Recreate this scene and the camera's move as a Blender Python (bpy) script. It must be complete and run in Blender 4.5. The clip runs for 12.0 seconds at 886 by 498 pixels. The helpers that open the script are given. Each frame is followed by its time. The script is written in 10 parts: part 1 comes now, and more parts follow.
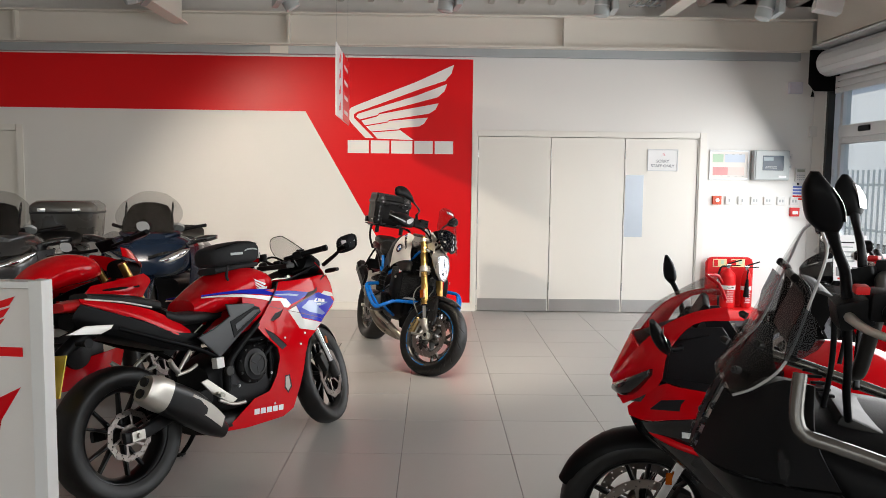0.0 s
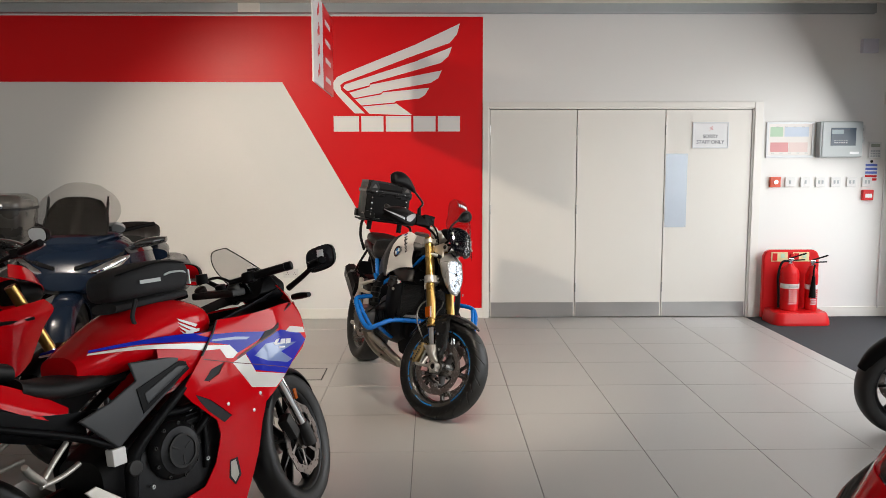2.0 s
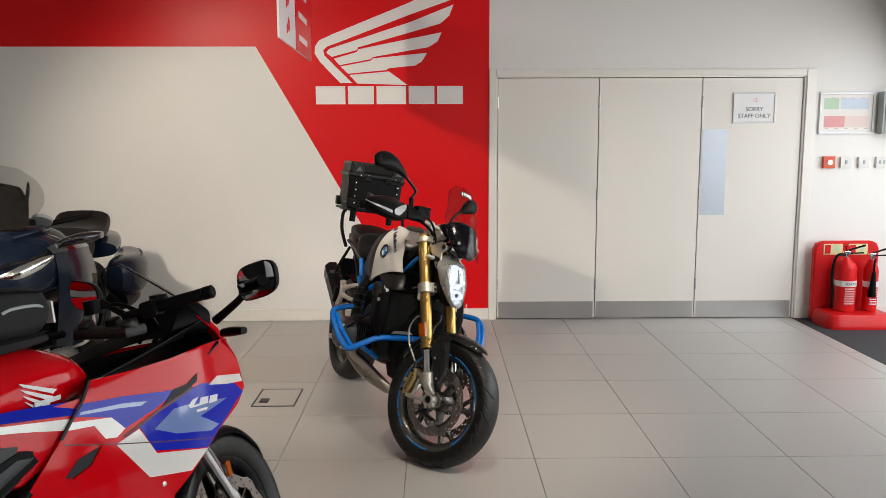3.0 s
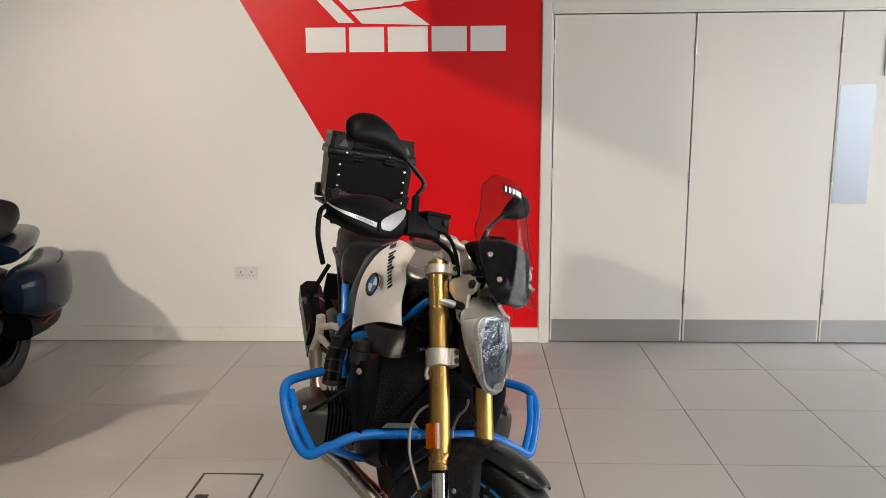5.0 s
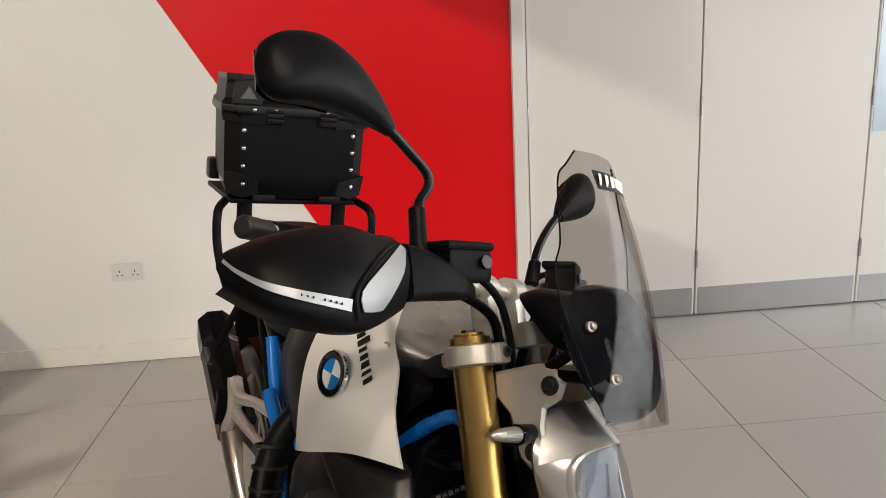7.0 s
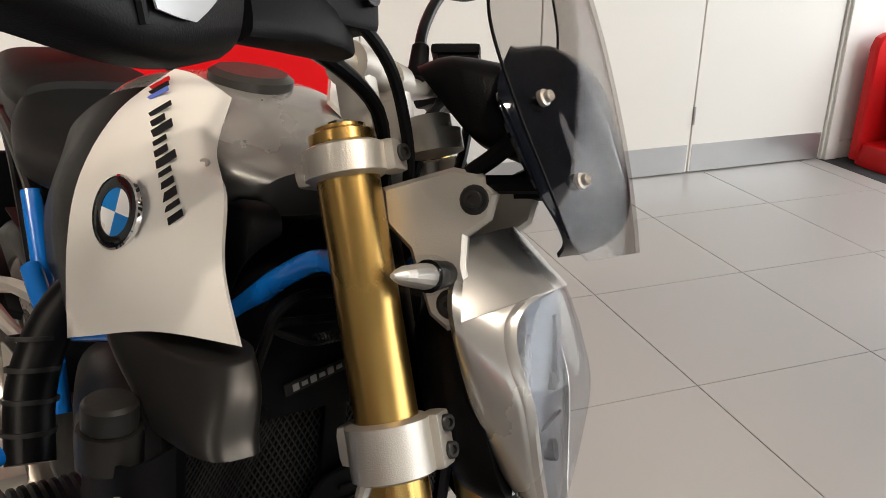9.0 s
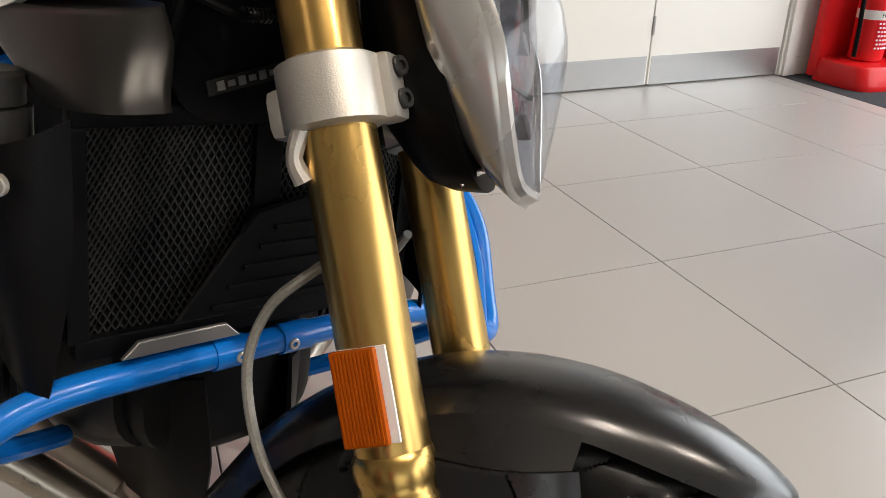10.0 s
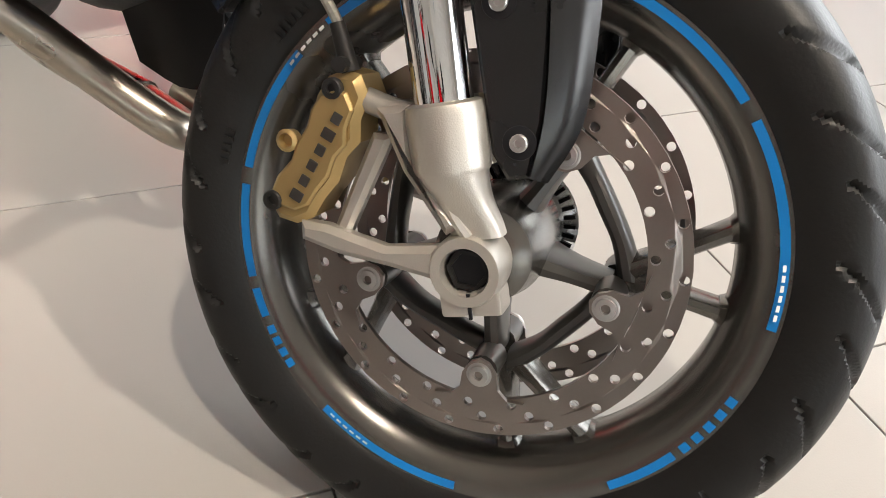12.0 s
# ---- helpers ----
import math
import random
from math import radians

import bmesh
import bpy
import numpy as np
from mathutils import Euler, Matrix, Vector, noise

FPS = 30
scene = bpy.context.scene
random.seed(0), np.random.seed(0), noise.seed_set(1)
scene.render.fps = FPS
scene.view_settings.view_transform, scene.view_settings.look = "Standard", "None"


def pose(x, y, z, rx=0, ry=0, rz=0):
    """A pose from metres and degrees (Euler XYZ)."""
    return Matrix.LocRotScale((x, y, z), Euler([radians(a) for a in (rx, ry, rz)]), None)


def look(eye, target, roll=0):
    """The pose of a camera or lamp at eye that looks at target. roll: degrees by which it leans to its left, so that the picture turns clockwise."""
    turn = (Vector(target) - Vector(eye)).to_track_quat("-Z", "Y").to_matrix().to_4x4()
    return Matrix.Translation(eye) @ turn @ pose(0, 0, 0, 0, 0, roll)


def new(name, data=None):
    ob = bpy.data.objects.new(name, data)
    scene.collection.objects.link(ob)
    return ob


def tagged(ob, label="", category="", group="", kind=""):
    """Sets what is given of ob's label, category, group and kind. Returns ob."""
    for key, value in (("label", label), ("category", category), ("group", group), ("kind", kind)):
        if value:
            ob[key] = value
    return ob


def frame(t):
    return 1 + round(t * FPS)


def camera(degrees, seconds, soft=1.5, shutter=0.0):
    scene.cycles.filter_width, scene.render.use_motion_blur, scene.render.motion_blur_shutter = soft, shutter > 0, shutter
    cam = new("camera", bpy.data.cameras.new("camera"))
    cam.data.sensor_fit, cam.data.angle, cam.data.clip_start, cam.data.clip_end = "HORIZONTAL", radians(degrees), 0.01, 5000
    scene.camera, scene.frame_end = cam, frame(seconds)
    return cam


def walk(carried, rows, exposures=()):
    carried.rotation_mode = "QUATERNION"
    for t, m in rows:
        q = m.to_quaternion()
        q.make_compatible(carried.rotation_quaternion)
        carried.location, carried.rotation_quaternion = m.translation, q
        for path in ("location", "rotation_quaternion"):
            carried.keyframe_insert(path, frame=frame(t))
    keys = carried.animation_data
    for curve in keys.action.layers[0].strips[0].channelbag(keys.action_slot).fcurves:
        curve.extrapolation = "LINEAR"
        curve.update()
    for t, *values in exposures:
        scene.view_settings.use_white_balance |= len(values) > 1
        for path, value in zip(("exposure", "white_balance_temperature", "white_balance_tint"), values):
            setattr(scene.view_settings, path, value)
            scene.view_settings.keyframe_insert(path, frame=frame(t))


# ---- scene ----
cam = camera(58.9, 12.0, 0.8)
PATH = [
    (0, (0.403, 0.269, 1.491), (0.426, 2.261, 1.316), 0.7),
    (0.5, (0.376, 0.455, 1.493), (0.41, 2.446, 1.304), 0.3),
    (1, (0.377, 0.825, 1.514), (0.39, 2.817, 1.332), -0.1),
    (1.5, (0.338, 1.237, 1.499), (0.345, 3.229, 1.313), 0.3),
    (2, (0.339, 1.705, 1.499), (0.367, 3.693, 1.278), -0.1),
    (2.5, (0.38, 2.211, 1.509), (0.381, 4.195, 1.256), -0.3),
    (3, (0.376, 2.715, 1.49), (0.396, 4.696, 1.216), -0.2),
    (3.2, (0.386, 2.9, 1.496), (0.425, 4.88, 1.216), -0.1),
    (4.8, (0.432, 4.243, 1.473), (0.357, 6.213, 1.139), 0.2),
    (5, (0.426, 4.389, 1.453), (0.344, 6.356, 1.099), -0.4),
    (5.5, (0.41, 4.761, 1.453), (0.291, 6.718, 1.056), -1.9),
    (6, (0.322, 5.101, 1.434), (0.222, 7.053, 1.009), -2.7),
    (6.5, (0.259, 5.366, 1.43), (0.266, 7.312, 0.965), -3.1),
    (8.3, (0.207, 5.818, 1.357), (0.547, 7.678, 0.705), -2.0),
    (8.5, (0.215, 5.851, 1.303), (0.587, 7.702, 0.644), -1.5),
    (9, (0.204, 5.896, 1.196), (0.765, 7.652, 0.421), -0.2),
    (9.5, (0.202, 5.91, 1.06), (0.843, 7.618, 0.241), 0.2),
    (10, (0.206, 5.897, 0.923), (0.862, 7.583, 0.069), 0.9),
    (10.5, (0.2, 5.864, 0.81), (0.853, 7.511, -0.117), 1.4),
    (11, (0.192, 5.817, 0.742), (0.84, 7.386, -0.315), 1.8),
    (11.5, (0.19, 5.789, 0.7), (0.815, 7.29, -0.464), 2.6),
    (12, (0.161, 5.773, 0.685), (0.724, 7.242, -0.55), 3.0),
]
walk(cam, [(t, look(eye, target, roll)) for t, eye, target, roll in PATH],
     [(0, 0.22), (1.5, 0.07), (3, -0.11), (5, -0.05), (6.5, -0.05), (8.5, 0.17), (9.5, 0.26), (10.5, 0.48), (12, 1.0)])

# ---- world and lights ----
world = bpy.data.worlds.new("sky")
scene.world = world
world.use_nodes = True
_nt = world.node_tree
_bg = _nt.nodes["Background"]
_sky = _nt.nodes.new("ShaderNodeTexSky")
_sky.sky_type = "NISHITA"
_sky.sun_disc = False
_sky.sun_elevation = radians(55)
_sky.sun_rotation = radians(221)
_nt.links.new(_sky.outputs[0], _bg.inputs[0])
_bg.inputs[1].default_value = 0.15


def lamp(name, kind, m, energy, color):
    data = bpy.data.lights.new(name, kind)
    data.energy, data.color = energy, color
    ob = new(name, data)
    ob.matrix_world = m
    return data


# sun outside, high over the shopfront, to the south-west
sun = lamp("sun", "SUN", look((-14, -16, 30), (0, 0, 0)), 3.5, (1.0, 0.93, 0.82))
sun.angle = radians(0.6)
# daylight standing in the shopfront glazing, east and south, falling inwards and down
east = lamp("window_light", "AREA", look((4.64, 3.8, 1.40), (-0.2, 3.8, -1.6)), 300, (0.97, 0.97, 0.97))
east.shape, east.size, east.size_y = "RECTANGLE", 9.8, 2.2
south = lamp("window_light", "AREA", look((-1.5, -3.85, 1.6), (-1.5, 4.0, -0.4)), 80, (1.0, 0.94, 0.87))
south.shape, south.size, south.size_y = "RECTANGLE", 10.0, 2.5
# lit ceiling spotlights: two over the middle of the floor, two washing the long wall
for eye, aim, power, cone, soft in (((1.81, 4.82, 3.02), (-0.3, 7.0, 0.0), 160, 62, 0.045), ((0.62, 5.15, 3.05), (0.2, 7.1, 0.2), 100, 62, 0.045),
                              ((-2.54, 4.60, 3.05), (-0.70, 9.1, 0.30), 440, 62, 0.09), ((-0.95, 2.0, 3.05), (-3.3, 9.0, 0.3), 80, 50, 0.06)):
    spot = lamp("spot_light", "SPOT", look(eye, aim), power, (1.0, 0.875, 0.73))
    spot.spot_size, spot.spot_blend, spot.shadow_soft_size = radians(cone), 0.7, soft

# ---- materials ----
def mat(name, rgb, rough=0.5, metal=0.0, coat=0.0, vary=0.08, scale=6.0, bump=0.0, fine=120.0, spread=0.08, each=0.0, spec=0.5, world=False):
    """A painted, cast or moulded surface: two scales of noise in colour and gloss, and a fine relief."""
    m = bpy.data.materials.new(name)
    m.use_nodes = True
    nt = m.node_tree
    b = nt.nodes["Principled BSDF"]
    b.inputs["Metallic"].default_value = metal
    b.inputs["Specular IOR Level"].default_value = spec
    b.inputs["Coat Weight"].default_value = coat
    b.inputs["Coat Roughness"].default_value = 0.04
    tc = nt.nodes.new("ShaderNodeTexCoord")
    n1 = nt.nodes.new("ShaderNodeTexNoise")
    n1.inputs["Scale"].default_value, n1.inputs["Detail"].default_value = scale, 6.0
    n2 = nt.nodes.new("ShaderNodeTexNoise")
    n2.inputs["Scale"].default_value, n2.inputs["Detail"].default_value = fine, 3.0
    at = nt.nodes.new("ShaderNodeNewGeometry").outputs["Position"] if world else tc.outputs["Object"]
    nt.links.new(at, n1.inputs["Vector"])
    nt.links.new(at, n2.inputs["Vector"])
    mix = nt.nodes.new("ShaderNodeMix")
    mix.data_type = "RGBA"
    mix.inputs["A"].default_value = (*[c * (1 - vary) for c in rgb], 1)
    mix.inputs["B"].default_value = (*[min(1, c * (1 + vary)) for c in rgb], 1)
    add = nt.nodes.new("ShaderNodeMath")
    add.operation = "MULTIPLY_ADD"
    nt.links.new(n2.outputs["Fac"], add.inputs[0])
    add.inputs[1].default_value = 0.35
    nt.links.new(n1.outputs["Fac"], add.inputs[2])
    sub = nt.nodes.new("ShaderNodeMath")
    sub.operation = "SUBTRACT"
    sub.use_clamp = True
    nt.links.new(add.outputs[0], sub.inputs[0])
    sub.inputs[1].default_value = 0.175
    nt.links.new(sub.outputs[0], mix.inputs["Factor"])
    out = mix.outputs["Result"]
    if each:
        info = nt.nodes.new("ShaderNodeObjectInfo")
        hsv = nt.nodes.new("ShaderNodeHueSaturation")
        rng = nt.nodes.new("ShaderNodeMapRange")
        rng.inputs["To Min"].default_value, rng.inputs["To Max"].default_value = 1 - each, 1 + each
        nt.links.new(info.outputs["Random"], rng.inputs["Value"])
        nt.links.new(rng.outputs[0], hsv.inputs["Value"])
        nt.links.new(out, hsv.inputs["Color"])
        out = hsv.outputs["Color"]
    nt.links.new(out, b.inputs["Base Color"])
    rr = nt.nodes.new("ShaderNodeMapRange")
    rr.inputs["To Min"].default_value, rr.inputs["To Max"].default_value = max(0.02, rough - spread), min(1, rough + spread)
    nt.links.new(n1.outputs["Fac"], rr.inputs["Value"])
    nt.links.new(rr.outputs[0], b.inputs["Roughness"])
    if bump:
        bp = nt.nodes.new("ShaderNodeBump")
        bp.inputs["Strength"].default_value, bp.inputs["Distance"].default_value = 0.6, bump
        nt.links.new(n2.outputs["Fac"], bp.inputs["Height"])
        nt.links.new(bp.outputs[0], b.inputs["Normal"])
    return m


def glass(name, rgb=(1, 1, 1), rough=0.0, gloss=0.03, edge=0.35):
    """A thin clear pane or shell: see-through, with more gloss towards its edges."""
    m = bpy.data.materials.new(name)
    m.use_nodes = True
    nt = m.node_tree
    b = nt.nodes["Principled BSDF"]
    nt.nodes.remove(b)
    tr = nt.nodes.new("ShaderNodeBsdfTransparent")
    tr.inputs[0].default_value = (*rgb, 1)
    gl = nt.nodes.new("ShaderNodeBsdfGlossy")
    gl.inputs["Roughness"].default_value = max(rough, 0.02)
    fr = nt.nodes.new("ShaderNodeLayerWeight")
    pw = nt.nodes.new("ShaderNodeMath")
    pw.operation = "POWER"
    pw.inputs[1].default_value = 4.0
    ad = nt.nodes.new("ShaderNodeMath")
    ad.operation = "MULTIPLY_ADD"
    ad.inputs[1].default_value, ad.inputs[2].default_value = edge, gloss
    mx = nt.nodes.new("ShaderNodeMixShader")
    nt.links.new(fr.outputs["Facing"], pw.inputs[0])
    nt.links.new(pw.outputs[0], ad.inputs[0])
    nt.links.new(ad.outputs[0], mx.inputs[0])
    nt.links.new(tr.outputs[0], mx.inputs[1])
    nt.links.new(gl.outputs[0], mx.inputs[2])
    nt.links.new(mx.outputs[0], nt.nodes["Material Output"].inputs[0])
    return m


WALL = mat("wall_paint", (0.80, 0.785, 0.755), 0.55, vary=0.02, scale=1.4, bump=0.0006, fine=260)
REDV = mat("red_vinyl", (0.74, 0.006, 0.010), 0.33, vary=0.05, scale=1.2, spec=0.18)
WHITEV = mat("white_vinyl", (0.82, 0.80, 0.78), 0.35, vary=0.02)
DOORP = mat("door_paint", (0.80, 0.77, 0.71), 0.42, vary=0.025, scale=1.8, bump=0.0004, fine=90)
TRIMP = mat("trim_gloss", (0.80, 0.775, 0.72), 0.30, vary=0.03)
STEEL = mat("brushed_steel", (0.46, 0.45, 0.44), 0.34, 0.9, vary=0.12, scale=3.0, fine=300)
GALV = mat("galvanised_steel", (0.42, 0.45, 0.46), 0.5, 0.55, vary=0.12, scale=5)
BEAM = mat("beam_cream", (0.74, 0.70, 0.63), 0.5, vary=0.05, scale=2.5)
DECK = mat("deck_white", (0.76, 0.735, 0.69), 0.45, vary=0.05, scale=3)
TILE = mat("floor_tile", (0.41, 0.396, 0.374), 0.31, vary=0.016, scale=1.3, bump=0.0002, fine=420, spread=0.012, each=0.012, world=True)
GROUT = mat("grout", (0.15, 0.145, 0.14), 0.85, vary=0.2, scale=20)
CARPET = mat("carpet", (0.035, 0.036, 0.04), 0.95, vary=0.3, scale=60, bump=0.003, fine=500)
ALU = mat("window_aluminium", (0.62, 0.63, 0.64), 0.4, 0.15, vary=0.05)
WPLAST = mat("white_plastic", (0.72, 0.71, 0.69), 0.4, vary=0.03)
GPLAST = mat("grey_plastic", (0.40, 0.43, 0.43), 0.42, vary=0.05)
REDPL = mat("red_plastic", (0.60, 0.010, 0.012), 0.32, vary=0.06, spec=0.25)
BLACK = mat("black_plastic", (0.0035, 0.0035, 0.004), 0.40, vary=0.15, scale=14, bump=0.0003, fine=700, spec=0.09)
GUARD = mat("guard_black", (0.006, 0.006, 0.0065), 0.27, vary=0.12, scale=9, spec=0.55)
SATIN = mat("satin_black", (0.002, 0.002, 0.0025), 0.30, vary=0.12, scale=9, spec=0.3)
GLOSSB = mat("gloss_black", (0.006, 0.006, 0.007), 0.10, vary=0.1, coat=0.6)
RUBBER = mat("tyre_rubber", (0.007, 0.0067, 0.0064), 0.45, vary=0.35, scale=9, bump=0.0004, fine=300, spec=0.4)
SEATV = mat("seat_vinyl", (0.007, 0.007, 0.007), 0.55, vary=0.15, bump=0.0008, fine=900, spec=0.3)
GOLD = mat("gold_anodised", (0.47, 0.30, 0.095), 0.28, 1.0, vary=0.06, scale=5, fine=200)
CHROME = mat("chrome", (0.78, 0.78, 0.78), 0.05, 1.0, vary=0.03, spread=0.02)
CAST = mat("cast_silver", (0.53, 0.50, 0.45), 0.36, 0.7, vary=0.08, scale=12, bump=0.0004, fine=800)
SILVER = mat("silver_paint", (0.42, 0.405, 0.385), 0.27, 0.65, coat=0.7, vary=0.04, fine=900)
PEARL = mat("white_pearl_paint", (0.74, 0.715, 0.67), 0.22, coat=0.8, vary=0.02)
BLUE = mat("blue_paint", (0.003, 0.135, 0.50), 0.25, coat=0.4, vary=0.06, spec=0.25)
BLUES = mat("blue_sticker", (0.002, 0.18, 0.53), 0.35, vary=0.05)
WHITES = mat("white_sticker", (0.78, 0.78, 0.78), 0.4, vary=0.03)
GRAPH = mat("graphite_rim", (0.145, 0.137, 0.126), 0.25, 0.8, vary=0.08, scale=10)
GREYW = mat("graphite_spoke", (0.075, 0.072, 0.068), 0.34, 0.65, vary=0.1, scale=10)
DISC = mat("brake_disc", (0.27, 0.235, 0.215), 0.31, 0.9, vary=0.1, scale=16, fine=400)
BRONZE = mat("caliper_gold", (0.42, 0.30, 0.13), 0.38, 0.7, vary=0.08, scale=20)
AMBER = mat("amber_lens", (0.36, 0.07, 0.003), 0.22, spec=0.15, vary=0.1, scale=40)
DARKM = mat("dark_metal", (0.028, 0.027, 0.026), 0.42, 0.5, vary=0.2, scale=20, bump=0.0004, spec=0.3)
ENGINE = mat("engine_grey", (0.012, 0.012, 0.013), 0.42, 0.4, vary=0.25, scale=18, bump=0.0006, spec=0.3)
PIPE = mat("exhaust_steel", (0.36, 0.32, 0.27), 0.30, 0.95, vary=0.2, scale=12)
MESH = mat("radiator_mesh", (0.003, 0.003, 0.0035), 0.5, 0.0, vary=0.2, scale=30, spec=0.07)
CARBON = mat("carbon_black", (0.004, 0.004, 0.0045), 0.30, vary=0.15, scale=60, spec=0.25)
REDG = mat("red_gloss_paint", (0.60, 0.0015, 0.006), 0.09, coat=0.25, vary=0.04, spec=0.10)
PALEB = mat("pale_blue_paint", (0.16, 0.24, 0.50), 0.2, coat=0.8)
DEEPR = mat("seam_red", (0.09, 0.003, 0.004), 0.4)
BLUEG = mat("royal_blue_gloss", (0.010, 0.022, 0.42), 0.18, coat=0.15, vary=0.04, spec=0.15)
NAVY = mat("navy_pearl", (0.006, 0.012, 0.026), 0.24, 0.1, coat=0.2, vary=0.08, spec=0.2)
GREYP = mat("gunmetal_paint", (0.085, 0.085, 0.088), 0.28, 0.45, coat=0.7, vary=0.08)
BEIGE = mat("grey_lid", (0.10, 0.095, 0.088), 0.22, vary=0.08, coat=0.4)
YELLOW = mat("yellow_plate", (0.70, 0.50, 0.02), 0.4, vary=0.04)
CREAM = mat("poster_paper", (0.74, 0.70, 0.66), 0.35, vary=0.03)
INK = mat("dark_ink", (0.010, 0.010, 0.012), 0.5, spec=0.25)
PINK = mat("pink_print", (0.70, 0.32, 0.32), 0.5)
GREENP = mat("green_print", (0.45, 0.62, 0.45), 0.5)
BLUEP = mat("blue_print", (0.10, 0.16, 0.55), 0.5)
MIRROR = mat("mirror_glass", (0.75, 0.76, 0.78), 0.03, 1.0, vary=0.01, spread=0.01)
SCREENT = glass("smoke_screen", (0.80, 0.785, 0.775), gloss=0.022, edge=0.03)
SMOKE = glass("dark_smoke_screen", (0.42, 0.42, 0.43), gloss=0.03, edge=0.05)
CLEAR = glass("clear_screen", (0.86, 0.86, 0.86), gloss=0.03, edge=0.12)
PANE = glass("window_glass", (0.96, 0.98, 0.98), gloss=0.02)
LENS = glass("lamp_lens", (0.95, 0.96, 0.97), gloss=0.025, edge=0.06)
OUTW = mat("outside_render", (0.75, 0.75, 0.74), 0.8, vary=0.05)
ASPHALT = mat("asphalt", (0.06, 0.06, 0.06), 0.9, vary=0.2, scale=30, bump=0.002)


# ---- mesh tools ----
def vec(p):
    return p if isinstance(p, Vector) else Vector(p)


def smooth_path(pts, k=6):
    """Catmull-Rom through the points."""
    p = [vec(q) for q in pts]
    if len(p) < 3:
        return p
    out = []
    for i in range(len(p) - 1):
        a, b, c, d = p[max(i - 1, 0)], p[i], p[i + 1], p[min(i + 2, len(p) - 1)]
        for j in range(k):
            t = j / k
            out.append(0.5 * ((2 * b) + (c - a) * t + (2 * a - 5 * b + 4 * c - d) * t * t + (3 * b - a - 3 * c + d) * t ** 3))
    out.append(p[-1])
    return out


def axes(d):
    d = vec(d).normalized()
    u = d.orthogonal().normalized()
    return d, u, d.cross(u)


class Geo:
    """Collects vertices and faces of one mesh."""

    def __init__(self):
        self.v, self.f = [], []

    def add(self, verts, faces):
        n = len(self.v)
        self.v += [tuple(p) for p in verts]
        self.f += [tuple(i + n for i in q) for q in faces]
        return self

    def box(self, c, s, bev=0.0, rot=None):
        bm = bmesh.new()
        bmesh.ops.create_cube(bm, size=1.0)
        bmesh.ops.scale(bm, vec=s, verts=bm.verts)
        if bev:
            bmesh.ops.bevel(bm, geom=bm.edges[:], offset=min(bev, 0.45 * min(s)), segments=2, affect="EDGES", profile=0.6)
        m = Matrix.Translation(c) @ (rot.to_4x4() if rot else Matrix())
        bm.verts.index_update()
        self.add([m @ v.co for v in bm.verts], [[v.index for v in f.verts] for f in bm.faces])
        bm.free()
        return self

    def rings(self, rows, cap=True, close=False):
        n = len(rows[0])
        verts = [p for r in rows for p in r]
        faces = []
        m = len(rows)
        for i in range(m if close else m - 1):
            for j in range(n):
                faces.append((i * n + j, i * n + (j + 1) % n, (i + 1) % m * n + (j + 1) % n, (i + 1) % m * n + j))
        if cap and not close:
            faces += [tuple(range(n))[::-1], tuple((m - 1) * n + j for j in range(n))]
        return self.add(verts, faces)

    def lathe(self, prof, c, axis, n=32, close=False, start=0.0, arc=2 * math.pi):
        """prof: (radius, height along the axis)."""
        d, u, w = axes(axis)
        c = vec(c)
        rows = [[c + d * h + (u * math.cos(2 * math.pi * j / n) + w * math.sin(2 * math.pi * j / n)) * r for j in range(n)] for r, h in prof]
        return self.rings(rows, cap=not close, close=close)

    def cyl(self, p0, p1, r0, r1=None, n=16, bev=0.0):
        p0, p1 = vec(p0), vec(p1)
        r1 = r0 if r1 is None else r1
        h = (p1 - p0).length
        prof = [(r0, 0), (r1, h)]
        if bev:
            prof = [(r0 - bev, 0), (r0, bev), (r1, h - bev), (r1 - bev, h)]
        return self.lathe(prof, p0, p1 - p0, n)

    def tube(self, pts, r, n=10, k=6, cap=True):
        p = smooth_path(pts, k)
        m = len(p)
        u = None
        rows = []
        for i in range(m):
            d = (p[min(i + 1, m - 1)] - p[max(i - 1, 0)]).normalized()
            u = d.orthogonal().normalized() if u is None else (u - d * u.dot(d)).normalized()
            w = d.cross(u)
            if isinstance(r, (int, float)):
                rr = r
            else:
                x = i / (m - 1) * (len(r) - 1)
                a = min(int(x), len(r) - 2)
                rr = r[a] + (r[a + 1] - r[a]) * (x - a)
            rows.append([p[i] + (u * math.cos(2 * math.pi * j / n) + w * math.sin(2 * math.pi * j / n)) * rr for j in range(n)])
        return self.rings(rows, cap)

    def loft(self, secs, n=24, k=4, cap=True):
        """secs: (centre, half width vector, half height vector, exponent) rounded cross-sections, joined smoothly."""
        c = smooth_path([q[0] for q in secs], k)
        a = smooth_path([q[1] for q in secs], k)
        b = smooth_path([q[2] for q in secs], k)
        e = smooth_path([(q[3], 0, 0) for q in secs], k)
        rows = []
        for ci, ai, bi, ei in zip(c, a, b, e):
            row = []
            for j in range(n):
                t = 2 * math.pi * j / n
                x, y = math.cos(t), math.sin(t)
                p = 2 / max(ei[0], 0.5)
                row.append(ci + ai * math.copysign(abs(x) ** p, x) + bi * math.copysign(abs(y) ** p, y))
            rows.append(row)
        return self.rings(rows, cap)

